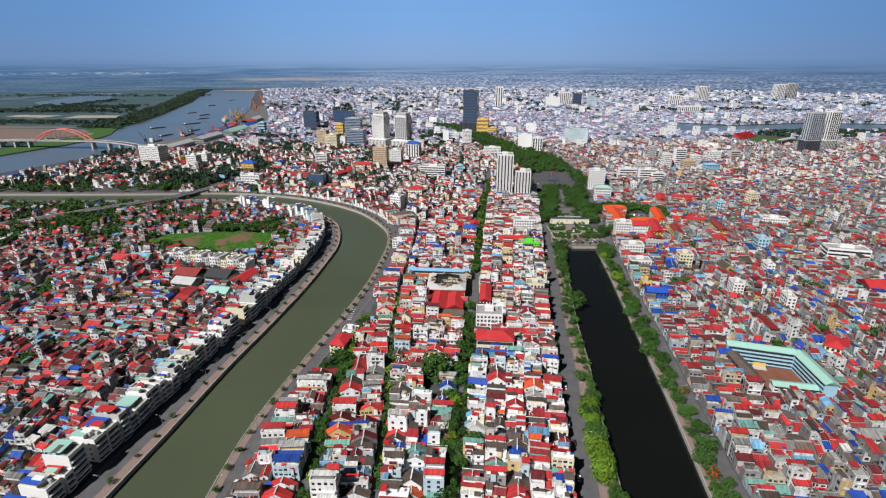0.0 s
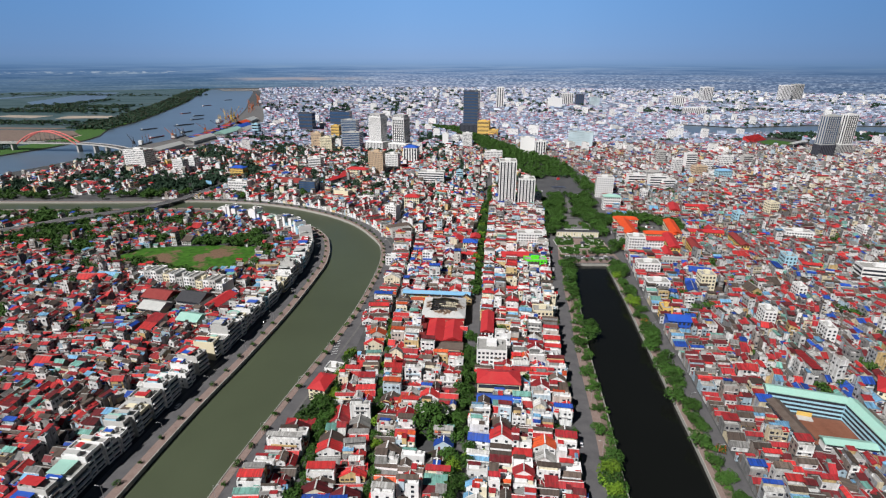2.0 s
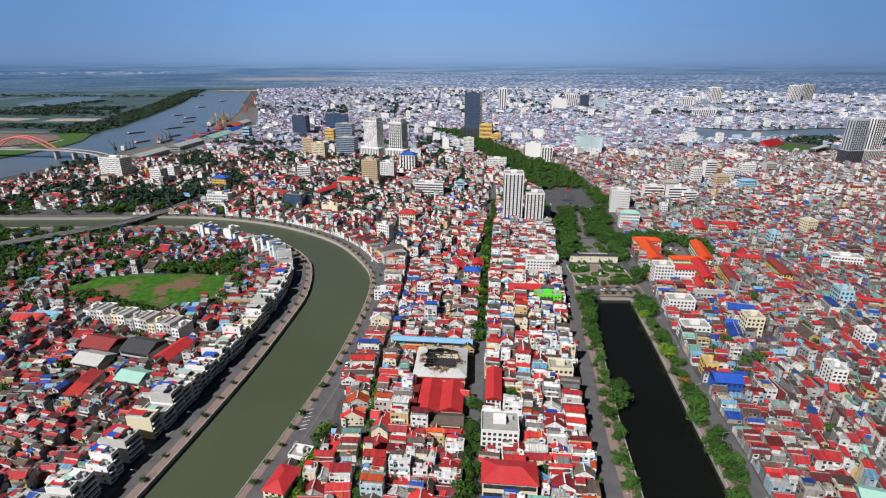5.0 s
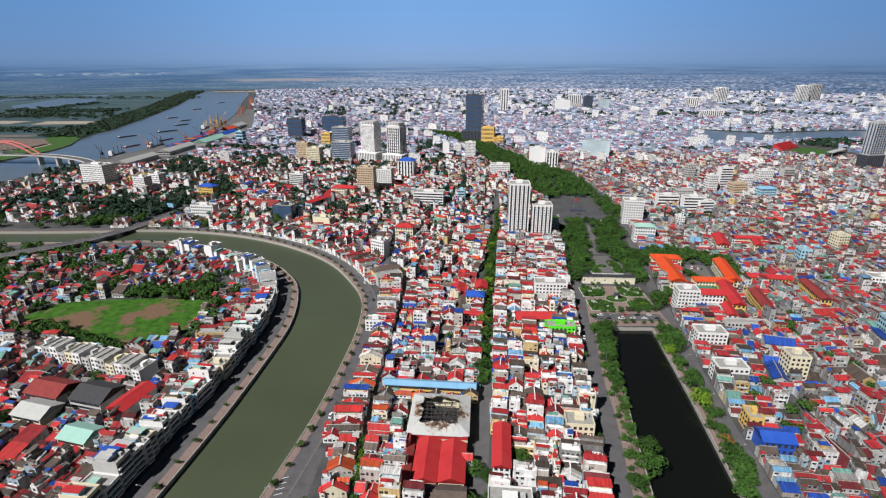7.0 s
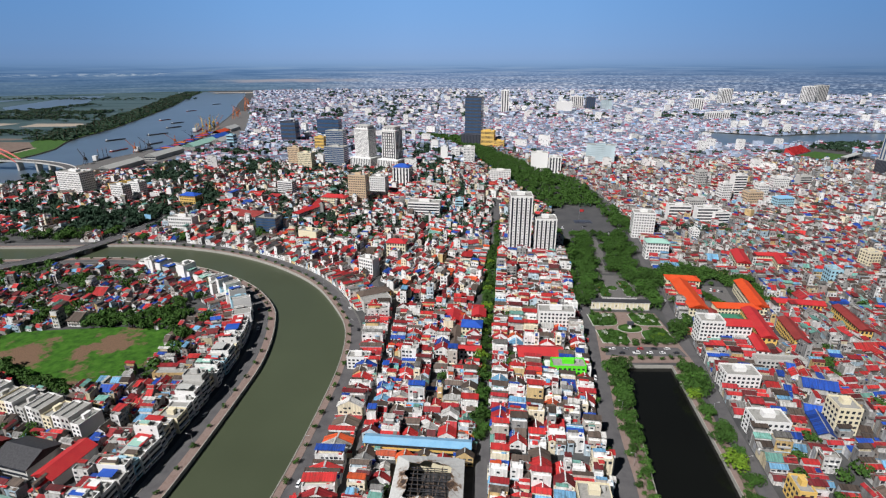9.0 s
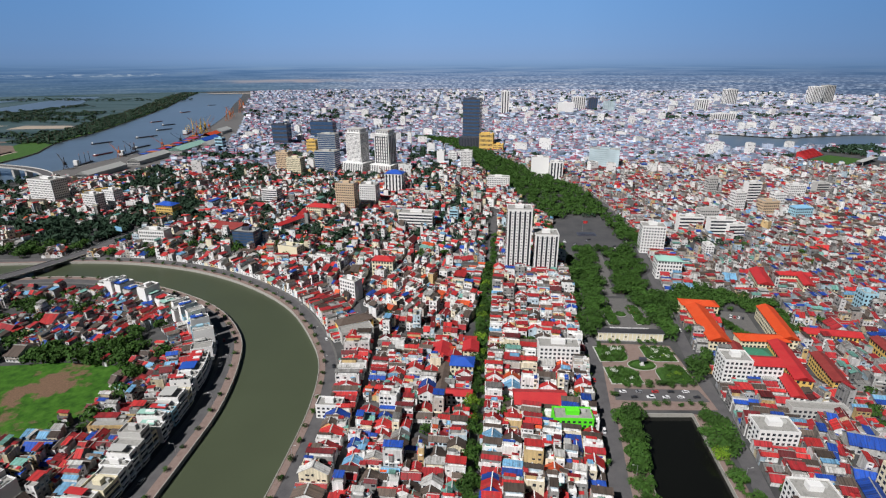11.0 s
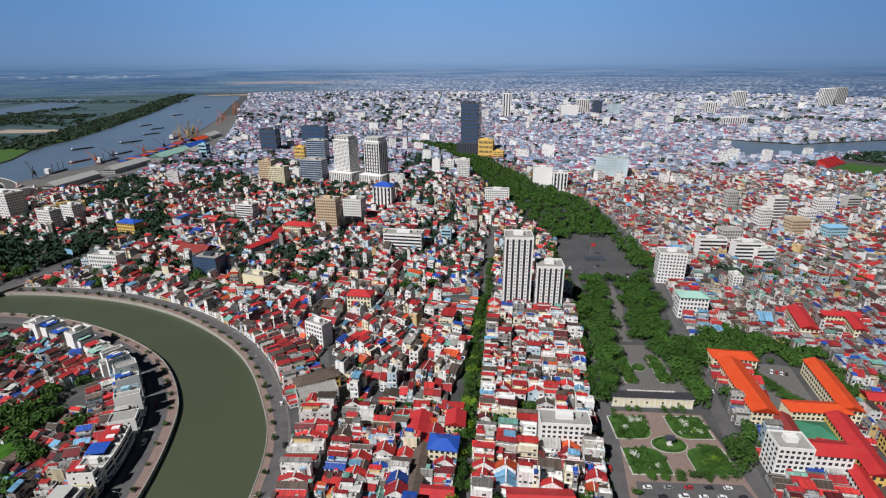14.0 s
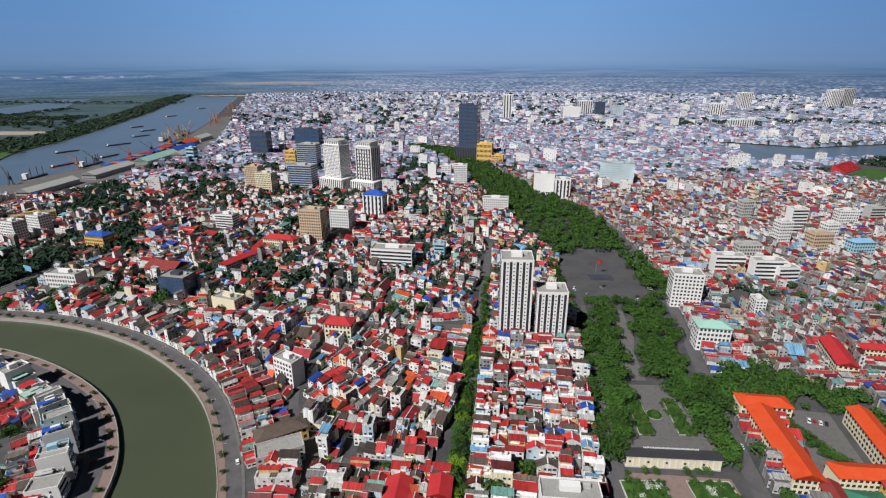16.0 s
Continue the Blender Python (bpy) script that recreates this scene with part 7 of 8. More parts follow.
def disc(cx, cy, rx, ry, n=40, a0=0.0, a1=2 * math.pi):
    return np.array([(cx + rx * math.cos(a), cy + ry * math.sin(a)) for a in np.linspace(a0, a1, n, endpoint=(a1 - a0 < 6.2))])


def lawn(name, poly, label):
    """A bed with a pale kerb."""
    e = empty(name, float(np.mean(poly[:, 0])), float(np.mean(poly[:, 1])), 0, 0, label, "flower bed", "garden beds")
    p = poly - np.mean(poly, 0)
    for nm, sc, z, mt in (("kerb", 1.0, 0.28, M_conc), ("grass", 0.95, 0.38, M_grass)):
        bm = bmesh.new()
        top = [bm.verts.new((a * sc, b * sc, z)) for a, b in p]
        low = [bm.verts.new((a * sc, b * sc, 0)) for a, b in p]
        bm.faces.new(top)
        for i in range(len(p)):
            j = (i + 1) % len(p)
            bm.faces.new((top[j], top[i], low[i], low[j]))
        bmesh.ops.recalc_face_normals(bm, faces=bm.faces[:])
        part(nm, bm, mt, e)
    return e


GC = (166, 607)
lawn("flower_bed", disc(GC[0], GC[1], 10.5, 7), "round lawn with trimmed hedge round a monument")
for sx, sy, lab in ((-1, 1, "lawn with shrubs"), (1, 1, "lawn with pale shrubs"), (-1, -1, "lawn with dark shrubs"), (1, -1, "lawn with flowering shrubs")):
    cx, cy = GC[0] + sx * 17.8, GC[1] + sy * 15.0 + (0 if sy > 0 else 2)
    poly = []
    for a, b in ((-11.5, -10.5), (11.5, -10.5), (11.5, 10.5), (-11.5, 10.5)):
        # the corner towards the middle is cut back round
        if a * sx < 0 and b * sy < 0:
            arc = [(a + sx * 8 * (1 - math.cos(t)), b + sy * 7.5 * (1 - math.sin(t))) for t in np.linspace(0, math.pi / 2, 7)]
            arc = [(cx + u, cy + v) for u, v in arc]
            poly += arc if (sx * sy > 0) else arc[::-1]
        else:
            poly.append((cx + a, cy + b))
    poly = np.array(poly)
    order = np.argsort(np.arctan2(poly[:, 1] - cy, poly[:, 0] - cx))
    lawn("flower_bed", poly[order], lab + " in the lake garden")
    for k in range(11):
        x, y = cx + rng.uniform(-8, 8), cy + rng.uniform(-7.5, 7.5)
        if math.hypot((x - GC[0]) / 15, (y - GC[1]) / 12) > 1:
            tree(x, y, rng.uniform(2.6, 5.6), "white" if rng.random() < 0.4 else "small" if rng.random() < 0.7 else "bright", " in a garden bed", "garden shrubs", 0.8)
mon = empty("monument", GC[0], GC[1], 0.38, 0, "grey stone monument block on a slim pedestal", "monument")
box_part("base", (-1.5, 1.5, -1.5, 1.5, 0, 0.5), M_conc, mon, bevel=0.08)
box_part("pedestal", (-0.8, 0.8, -0.6, 0.6, 0.5, 3.4), M_white, mon, bevel=0.06)
box_part("block", (-2.6, 2.6, -1.2, 1.2, 3.4, 6.0), M_slate, mon, bevel=0.2)
hed = empty("hedge", GC[0], GC[1], 0.38, 0, "low clipped green hedge ring round the monument", "hedge")
bm = bmesh.new()
for k in range(46):
    a = 2 * math.pi * k / 46
    q = Matrix.Translation((8.6 * math.cos(a), 5.4 * math.sin(a), 0.4)) @ Matrix.Rotation(a, 4, "Z")
    bmesh.ops.create_icosphere(bm, subdivisions=1, radius=0.75 + 0.12 * math.sin(7 * k), matrix=q)
part("foliage", bm, M_leaf, hed)
for x, y in [(199, 592), (202, 600), (139, 648), (200, 645), (205, 655), (199, 672), (202, 682), (204, 692), (200, 702), (206, 712), (203, 664), (208, 676), (207, 700), (148, 664), (150, 674), (151, 685), (153, 696), (154, 707), (155, 718), (160, 712), (159, 700), (197, 708), (210, 690), (212, 712), (204, 722), (222, 690), (226, 702), (232, 700), (216, 702), (222, 714)]:
    tree(x, y, rng.uniform(12, 16), "green", " beside the garden", "garden trees")
for x in np.arange(143, 194, 7.5):
    tree(x + rng.normal(0, .6), 560 + rng.normal(0, .6), rng.uniform(3.5, 5.5), "small", " at the lake head", "garden trees")
    tree(x + 3 + rng.normal(0, .6), 581 + rng.normal(0, .6), rng.uniform(5, 8), "green" if rng.random() < 0.5 else "small", " at the lake head", "garden trees")
for x in (152, 158, 175, 181, 186):
    tree(x, 637.5, rng.uniform(4, 5.5), "small", " before the cream hall", "garden trees")
# parterre north of the hall
for cx, cw in ((164.5, 9), (188.5, 9)):
    lawn("flower_bed", np.array([(cx - cw / 2, 668), (cx + cw / 2, 668), (cx + cw / 2 + 3, 702), (cx - cw / 2 + 3, 702)], float), "long planted bed with rows of shrubs")
    for k in range(14):
        tree(cx + rng.uniform(-3, 3) + 1.5, 670 + 2.2 * k, rng.uniform(1.8, 3.2), "flame" if k % 4 == 0 else "small", " in a planted bed", "garden shrubs", 0.8)
lawn("flower_bed", disc(176, 687, 5, 5), "round hedge bed in the forecourt")
for k in range(9):
    tree(176 + 3.6 * math.cos(k * 0.7), 687 + 3.6 * math.sin(k * 0.7), 2.4, "small", " in a round bed", "garden shrubs", 0.7)

beds = np.array([(GC[0] + sx * (17.5 + u), GC[1] + sy * 15.0 + (0 if sy > 0 else 2) + v) for sx in (-1, 1) for sy in (-1, 1) for u, v in rng.uniform(-10, 10, (64, 2))])
parterre = np.array([(cx + rng.uniform(-4, 6), rng.uniform(667, 703)) for cx in (164, 188) for _ in range(60)])
beds = beds[np.hypot((beds[:, 0] - GC[0]) / 16, (beds[:, 1] - GC[1]) / 13) > 1]
beds = np.concatenate([beds, parterre])
tree_mass("garden_shrubs", beds, 2.0 + 3.4 * rng.random(len(beds)) ** 1.5, M_leaf, "dense green shrubs in the garden beds", MID_CROWNS)
for x, y in ((128, 504), (130, 514), (133, 526), (134, 537), (137, 546), (130, 545), (184, 520), (186, 530), (188, 540), (184, 546)):
    tree(x, y, rng.uniform(11, 14), "green", " at the lake head", "lakeside trees")
# ---------------------------------------------------------------- roads in the air, bridge
def bar(bm, p, q, r, seg=6):
    p, q = Vector(p), Vector(q)
    m = Matrix.Translation((p + q) / 2) @ (q - p).to_track_quat("Z", "Y").to_matrix().to_4x4()
    bmesh.ops.create_cone(bm, cap_ends=True, segments=seg, radius1=r, radius2=r, depth=(q - p).length, matrix=m)
    return bm


def deck(name, line, half, z, thick, material, parent):
    a, b = shifted(line, -half), shifted(line, half)
    n = len(line)
    zz = np.broadcast_to(z, n)
    v = [(*p, h) for p, h in zip(a, zz)] + [(*p, h) for p, h in zip(b, zz)] + [(*p, h - thick) for p, h in zip(a, zz)] + [(*p, h - thick) for p, h in zip(b, zz)]
    f = []
    for i in range(n - 1):
        f += [(i, i + 1, n + i + 1, n + i)[::-1], (2 * n + i, 3 * n + i, 3 * n + i + 1, 2 * n + i + 1)[::-1], (i + 1, i, 2 * n + i, 2 * n + i + 1)[::-1], (n + i, n + i + 1, 3 * n + i + 1, 3 * n + i)[::-1]]
    return mesh_object(name, v, f, material, parent=parent)


def rail(line, off, z, parent):
    a = shifted(line, off)
    zz = np.broadcast_to(z, len(line))
    n = len(a)
    b = shifted(line, off + (0.35 if off > 0 else -0.35))
    v = [(*p, h) for p, h in zip(a, zz)] + [(*p, h + 1.0) for p, h in zip(a, zz)] + [(*p, h + 1.0) for p, h in zip(b, zz)] + [(*p, h) for p, h in zip(b, zz)]
    f = [(k * n + i, k * n + i + 1, (k + 1) * n + i + 1, (k + 1) * n + i) for k in range(3) for i in range(n - 1)]
    return mesh_object("parapet", v, f, M_conc, parent=parent)


fly = empty("canal_bridge", 0, 0, 0, 0, "grey concrete road bridge over the canal", "bridge")
fz = np.clip(7 - np.abs(np.arange(len(FLYOVER)) - len(FLYOVER) * 0.52) * 0.34, 0.4, 6)
deck("deck", FLYOVER, 8, fz, 1.1, M_asphalt, fly)
rail(FLYOVER, -8, fz - 0.3, fly)
rail(FLYOVER, 8, fz - 0.3, fly)
for k in range(14, len(FLYOVER) - 10, 5):
    px, py = FLYOVER[k]
    bm = bmesh.new()
    add_box(bm, px - 6, px + 6, py - 0.9, py + 0.9, -4, fz[k] - 1.05)
    part("pier", bm, M_conc, fly)

ARCH = empty("arch_bridge", 0, 0, 0, 0, "red steel arch bridge with concrete approach spans", "bridge")
BR = smooth([(-1500, 1310), (-1250, 1300), (-1030, 1290), (-880, 1280), (-800, 1262), (-735, 1225), (-700, 1165), (-690, 1090)], 20)
bz = np.interp(BR[:, 0], [-1500, -1030, -880, -735, -690], [12, 19, 19, 14, 6])
deck("deck", BR, 9, bz, 2.2, M_conc, ARCH)
deck("road_surface", BR, 7.5, bz + 0.05, 0.04, M_asphalt, ARCH)
rail(BR, -9, bz, ARCH)
rail(BR, 9, bz, ARCH)
for off in (-8.2, 8.2):
    bm = bmesh.new()
    pts = [(-1030 + 150 * t, 1290 - 10 * t + off, 19 + 30 * 4 * t * (1 - t) - 3) for t in np.linspace(0, 1, 25)]
    for a, b in zip(pts[:-1], pts[1:]):
        bar(bm, a, b, 1.7)
    part("arch_rib", bm, M_redsteel, ARCH, "red steel arch rib")
    for k in range(2, 23, 2):
        bm = bmesh.new()
        bar(bm, pts[k], (pts[k][0], pts[k][1], 19), 0.25, 4)
        part("hanger", bm, M_metal, ARCH)
for k in range(5, 20, 3):
    t = k / 24
    bm = bmesh.new()
    x, y, z = -1030 + 150 * t, 1290 - 10 * t, 16 + 120 * t * (1 - t)
    bar(bm, (x, y - 8.2, z), (x, y + 8.2, z), 0.8)
    part("cross_brace", bm, M_redsteel, ARCH)
for k in range(2, len(BR) - 1, 2):
    px, py = BR[k]
    if -1015 < px < -895:
        continue
    bm = bmesh.new()
    add_box(bm, px - 2, px + 2, py - 7, py + 7, -6, bz[k] - 2.1)
    part("pier", bm, M_conc, ARCH)

# ---------------------------------------------------------------- port and river craft
def crane(x, y, yaw, mat, label, h=26):
    e = empty("harbour_crane", x, y, 0, yaw, label, "crane", "harbour cranes")
    for sx in (-4, 4):
        for sy in (-4, 4):
            part("leg", bar(bmesh.new(), (sx, sy, 0), (sx * 0.5, sy * 0.5, h * 0.4), 0.5), mat, e)
    part("platform", add_box(bmesh.new(), -3.2, 3.2, -3.2, 3.2, h * 0.4, h * 0.4 + 1), M_dark, e)
    part("cabin", add_box(bmesh.new(), -2.5, 3.5, -2.2, 2.2, h * 0.4 + 1, h * 0.4 + 6, 0.2), mat, e)
    part("mast", bar(bmesh.new(), (0, 0, h * 0.5), (-1, 0, h), 0.7), mat, e)
    bm = bar(bmesh.new(), (3, 0.9, h * 0.55), (24, 0.3, h * 1.25), 0.4)
    bar(bm, (3, -0.9, h * 0.55), (24, -0.3, h * 1.25), 0.4)
    for k in range(7):
        t = k / 7
        bar(bm, (3 + 21 * t, 0.9 - 0.6 * t, h * (0.55 + 0.7 * t)), (3 + 21 * (t + 0.14), -0.9 + 0.6 * t, h * (0.55 + 0.7 * (t + 0.14))), 0.2, 4)
    part("boom", bm, mat, e)
    part("stay", bar(bmesh.new(), (-1, 0, h), (24, 0, h * 1.25), 0.15, 4), M_dark, e)
    return e


for k, (x, y) in enumerate([(-790, 1330), (-768, 1480), (-762, 1530), (-735, 1610), (-727, 1690), (-735, 1800), (-768, 1930)]):
    crane(x + 14, y, 150 + 17 * k, (M_dark, M_orsteel)[k % 2], "%s portal crane on the port quay" % ("dark steel", "rusty orange")[k % 2])
for k, (x, y, hh) in enumerate([(-800, 1885, 38), (-786, 1905, 32), (-806, 1925, 40), (-790, 1945, 34), (-812, 1962, 40), (-796, 1985, 36), (-818, 2005, 38)]):
    crane(x + 30, y, 120 + 47 * k, (M_yelsteel, M_yelsteel, M_orsteel)[k % 3], "%s portal crane on the quay" % ("bright yellow", "bright yellow", "rusty orange")[k % 3], hh)
for k, (x, y) in enumerate([(-870, 2290), (-880, 2350), (-896, 2400), (-912, 2460)]):
    crane(x + 36, y, 100 + 37 * k, M_orsteel, "orange portal crane on the upper quay", 36)
for k in range(15):      # goods under tarpaulins along the quay
    yy = 1520 + 24 * k
    stack = empty("cargo_stack", float(np.interp(yy, BIG_NEAR[:, 1], BIG_NEAR[:, 0])) + 26 + 7 * math.sin(2.3 * k), yy, 0.2, 8 * math.sin(k), "stack of goods under %s tarpaulin on the quay" % ("blue", "orange", "blue", "red")[k % 4], "cargo", "cargo on the quay")
    lx, ly, lz = 9 + 3 * (k % 3), 10, 4 + 1.2 * (k % 2)
    box_part("goods", (-lx + 0.5, lx - 0.5, -ly + 0.5, ly - 0.5, 0, lz - 1.5), M_brown, stack)
    hip_roof("tarpaulin", 2 * lx, 2 * ly, lz - 1.5, 2.0, 0.0, (M_blue, M_orsteel, M_blue, M_red)[k % 4], stack)
for k, (x, y) in enumerate([(-960, 2640), (-990, 2740), (-1020, 2850), (-1060, 2950)]):
    crane(x + 40, y, 100 + 23 * k, M_orsteel, "orange portal crane on the far quay", 40)
for k, (x, y, w, d, h, mt) in enumerate([(-672, 1290, 26, 110, 9, M_gsheet), (-660, 1440, 28, 120, 9, M_gsheet), (-640, 1585, 34, 130, 10, M_teal), (-655, 1730, 30, 90, 9, M_blue), (-690, 1830, 30, 70, 9, M_orange),
                                         (-700, 1930, 32, 80, 9, M_gsheet), (-610, 1650, 30, 90, 10, M_gsheet)]):
    B("port_warehouse", "long port warehouse with %s roof" % {"grey_sheet_metal": "grey sheet", "pale_green_sheet_metal": "pale green", "blue_sheet_metal": "blue sheet", "orange_roof_tiles": "orange sheet"}[mt.name],
      "warehouse", x, y, -4 + k, w, d, h, 2, M_conc, "band", "s", top="gable", roof_mat=mt, group="port warehouses")


def barge(x, y, yaw, L, mat, label, masts=0):
    e = empty("barge", x, y, -2.2, yaw, label, "boat", "river barges")
    bm = bmesh.new()
    ring = [(-0.5, -0.42), (0.34, -0.5), (0.5, 0.0), (0.34, 0.5), (-0.5, 0.42)]
    lo = [bm.verts.new((a * L * 0.97, b * L * 0.15, -0.6)) for a, b in ring]
    hi = [bm.verts.new((a * L, b * L * 0.17, 2.2)) for a, b in ring]
    bm.faces.new(hi)
    for i in range(5):
        bm.faces.new((lo[i], lo[(i + 1) % 5], hi[(i + 1) % 5], hi[i]))
    bmesh.ops.recalc_face_normals(bm, faces=bm.faces[:])
    part("hull", bm, mat, e)
    part("wheelhouse", add_box(bmesh.new(), -L * 0.46, -L * 0.40, -L * 0.04, L * 0.04, 2.2, 5.0, 0.2), M_white, e)
    if masts:
        for k in (-0.2, 0.08, 0.32):
            post = part("deck_crane", bar(bmesh.new(), (k * L, 0, 2.2), (k * L, 0, 20), 0.7), M_yelsteel if masts > 1 else M_dark, e)
            part("jib", bar(bmesh.new(), (k * L, 0, 9), (k * L + 9, 5, 23), 0.4), M_yelsteel if masts > 1 else M_orsteel, post)
        part("superstructure", add_box(bmesh.new(), -L * 0.48, -L * 0.36, -L * 0.06, L * 0.06, 2.2, 13, 0.3), M_white, e)
    part("hatch", add_box(bmesh.new(), -L * 0.30, L * 0.30, -L * 0.055, L * 0.055, 2.2, 3.1, 0.1), M_slate, e)


for x, y, a, L, mt, lab in ((-954, 1721, 65, 60, M_dark, "long dark river barge"), (-1100, 2275, 70, 55, M_maroon, "rust red river barge"), (-898, 1848, 62, 70, M_dark, "long laden dark barge"),
                            (-940, 2029, 64, 60, M_slate, "grey river barge with hatch"), (-1000, 2173, 66, 55, M_dark, "dark river barge with wheelhouse"), (-1190, 2684, 70, 60, M_maroon, "rust red laden barge"),
                            (-830, 1536, 80, 60, M_maroon, "rusty barge moored at the quay"), (-800, 1655, 82, 60, M_dark, "dark barge moored at the quay"), (-1250, 3100, 70, 60, M_slate, "far grey river barge")):
    barge(x, y, a, L, mt, lab)
barge(-818, 1945, 104, 95, M_maroon, "cargo ship with yellow deck cranes at the quay", 2)
barge(-770, 1545, 92, 80, M_dark, "dark cargo ship with deck cranes at the quay", 1)
barge(-792, 1410, 96, 70, M_dark, "dark crane vessel moored at the quay", 1)

# far bank: ponds, sand, dark woods
for k, (poly, mt, lab, cat) in enumerate((
        ([(-2230, 2850), (-2360, 3330), (-2500, 3810), (-2330, 3830), (-2130, 3380), (-1950, 3050), (-1880, 2840), (-2040, 2650)], M_bigriver, "long pale fish pond beyond the river", "pond"),
        ([(-2700, 3100), (-2620, 3600), (-2560, 3600), (-2560, 3100)], M_bigriver, "narrow pond in far farmland", "pond"),
        ([(-1750, 3560), (-2050, 4280), (-1990, 4280), (-1730, 3740)], M_bigriver, "far pale water channel", "pond"),
        ([(-1700, 1440), (-1180, 1370), (-1060, 1480), (-1070, 1560), (-1160, 1660), (-1700, 1700)], M_soil, "bare brown ground beyond the river", "ground"),
        ([(-1400, 1372), (-1190, 1350), (-1052, 1480), (-1062, 1560), (-1085, 1560), (-1078, 1490), (-1195, 1385), (-1400, 1402)], M_sand, "pale sandy track round bare ground", "sand"),
        ([(-1640, 1690), (-1240, 1700), (-1210, 1730), (-1640, 1760)], M_soil, "brown earth strip in the fields", "sand"),
        ([(-1760, 2080), (-1580, 2040), (-1560, 2130), (-1760, 2150)], M_sand, "sandy building ground in farmland", "sand"),
        ([(-1480, 2020), (-1260, 2050), (-1330, 2130), (-1500, 2130)], M_sand, "sandy clearing on the far bank", "sand"),
        ([(-1800, 4250), (-1000, 4430), (-500, 4480), (-520, 4420), (-1050, 4330), (-1700, 4150)], M_sand, "pale sandbank at the river bend", "sand"))):
    flat("land_patch_%d" % (k + 1), np.array(poly, float), 0.3, mt, lab, cat)
ribbon("grass_far_bank", BIG_FAR[4:], -2, -90, 0.25, M_grass, "dark green river bank", "bank")
bank = []
for off in (-14, -34, -56, -80, -104):
    bank += along(BIG_FAR[4:], 1690, 4250, 12, off, 7)
bank += [(rng.uniform(-2100, -1180), 1860 + rng.normal(0, 28)) for _ in range(170)] + [(rng.uniform(-2300, -1330), 2330 + rng.normal(0, 45)) for _ in range(240)] + [(rng.uniform(-2000, -1500), 2560 + rng.normal(0, 55)) for _ in range(180)]
bank += [(rng.uniform(-2900, -1560), 3480 + rng.normal(0, 50)) for _ in range(120)] + [(-1905 + rng.normal(0, 22), rng.uniform(2640, 3050)) for _ in range(60)] + [(rng.uniform(-1500, -1080), rng.uniform(1340, 1380)) for _ in range(16)]
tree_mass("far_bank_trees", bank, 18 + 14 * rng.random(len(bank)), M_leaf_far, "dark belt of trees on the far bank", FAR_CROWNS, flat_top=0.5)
flat("ground_port", PORT, 0.2, M_paveg, "grey concrete port yard", "yard")
flat("ground_far_yard", np.array([(-930, 2700), (-1010, 3000), (-900, 3100), (-760, 2800)], float), 0.3, M_soil, "brown earth yard by the river", "yard")

# stadium
st = empty("stadium", STADIUM[0], STADIUM[1], 0, 127, "football ground with a red seated stand", "stadium")
part("pitch", add_box(bmesh.new(), -36, 36, -56, 56, 0, 0.3), M_grass, st)
for k in range(8):
    part("stand_tier", add_box(bmesh.new(), 42 + 3 * k, 45 + 3 * k, -48, 48, 0, 2 + 1.7 * k), M_red, st, "red seated tier")
part("stand_roof", add_box(bmesh.new(), -62, -48, -48, 48, 9, 9.6), M_gsheet, st, "grey stand roof")
for sy in (-46, 0, 46):
    part("roof_post", bar(bmesh.new(), (-60, sy, 0), (-60, sy, 9), 0.5), M_conc, st)

# ---------------------------------------------------------------- square, flag, field marks
fl = empty("flag", 200, 917, 0, 0, "tall pole with a plain red flag", "flag")
part("pole", bar(bmesh.new(), (0, 0, 0), (0, 0, 16), 0.12), M_metal, fl)
bm = bmesh.new()
cols = [[bm.verts.new((0.15 + 0.8 * k, 0.35 * math.sin(k * 1.1), z)) for z in (12.0, 15.6)] for k in range(8)]
back = [[bm.verts.new((0.15 + 0.8 * k, 0.35 * math.sin(k * 1.1) + 0.03, z)) for z in (12.0, 15.6)] for k in range(8)]
for k in range(7):
    bm.faces.new((cols[k][0], cols[k + 1][0], cols[k + 1][1], cols[k][1]))
    bm.faces.new((back[k + 1][0], back[k][0], back[k][1], back[k + 1][1]))
part("cloth", bm, M_red, fl, "red cloth")
stg = empty("flag_stand", 203, 908, 0, 0, "low dark stepped stand below the flag", "platform")
for k in range(3):
    part("step", add_box(bmesh.new(), -12 + 2 * k, 12 - 2 * k, -7 + 1.5 * k, 7 - 1.5 * k, 0.06 + 0.5 * k, 0.56 + 0.5 * k, 0.05), M_slate, stg)
flat("ground_park_path", np.array([(174, 724), (184, 724), (188, 760), (196, 784), (201, 830), (194, 842), (188, 800), (180, 770), (174, 745)], float), 0.12, M_paveg, "pale winding path through the park", "path")
# painted hatching on the quay road
for k in range(6):
    y = 372 + 3.6 * k
    x = np.interp(y, CITY_BANK[:60, 1], CITY_BANK[:60, 0]) + 14
    flat("road_hatch_%d" % (k + 1), np.array([(x, y), (x + 4, y + 1.4), (x + 4, y + 1.9), (x, y + 0.5)]), 0.07, M_line, "white painted hatching on asphalt", "road marking")
flat("road_plaza", np.array([(-85, 352), (-64, 354), (-61, 412), (-72, 418)], float), 0.05, M_asphalt, "wide asphalt corner of the quay road", "road")

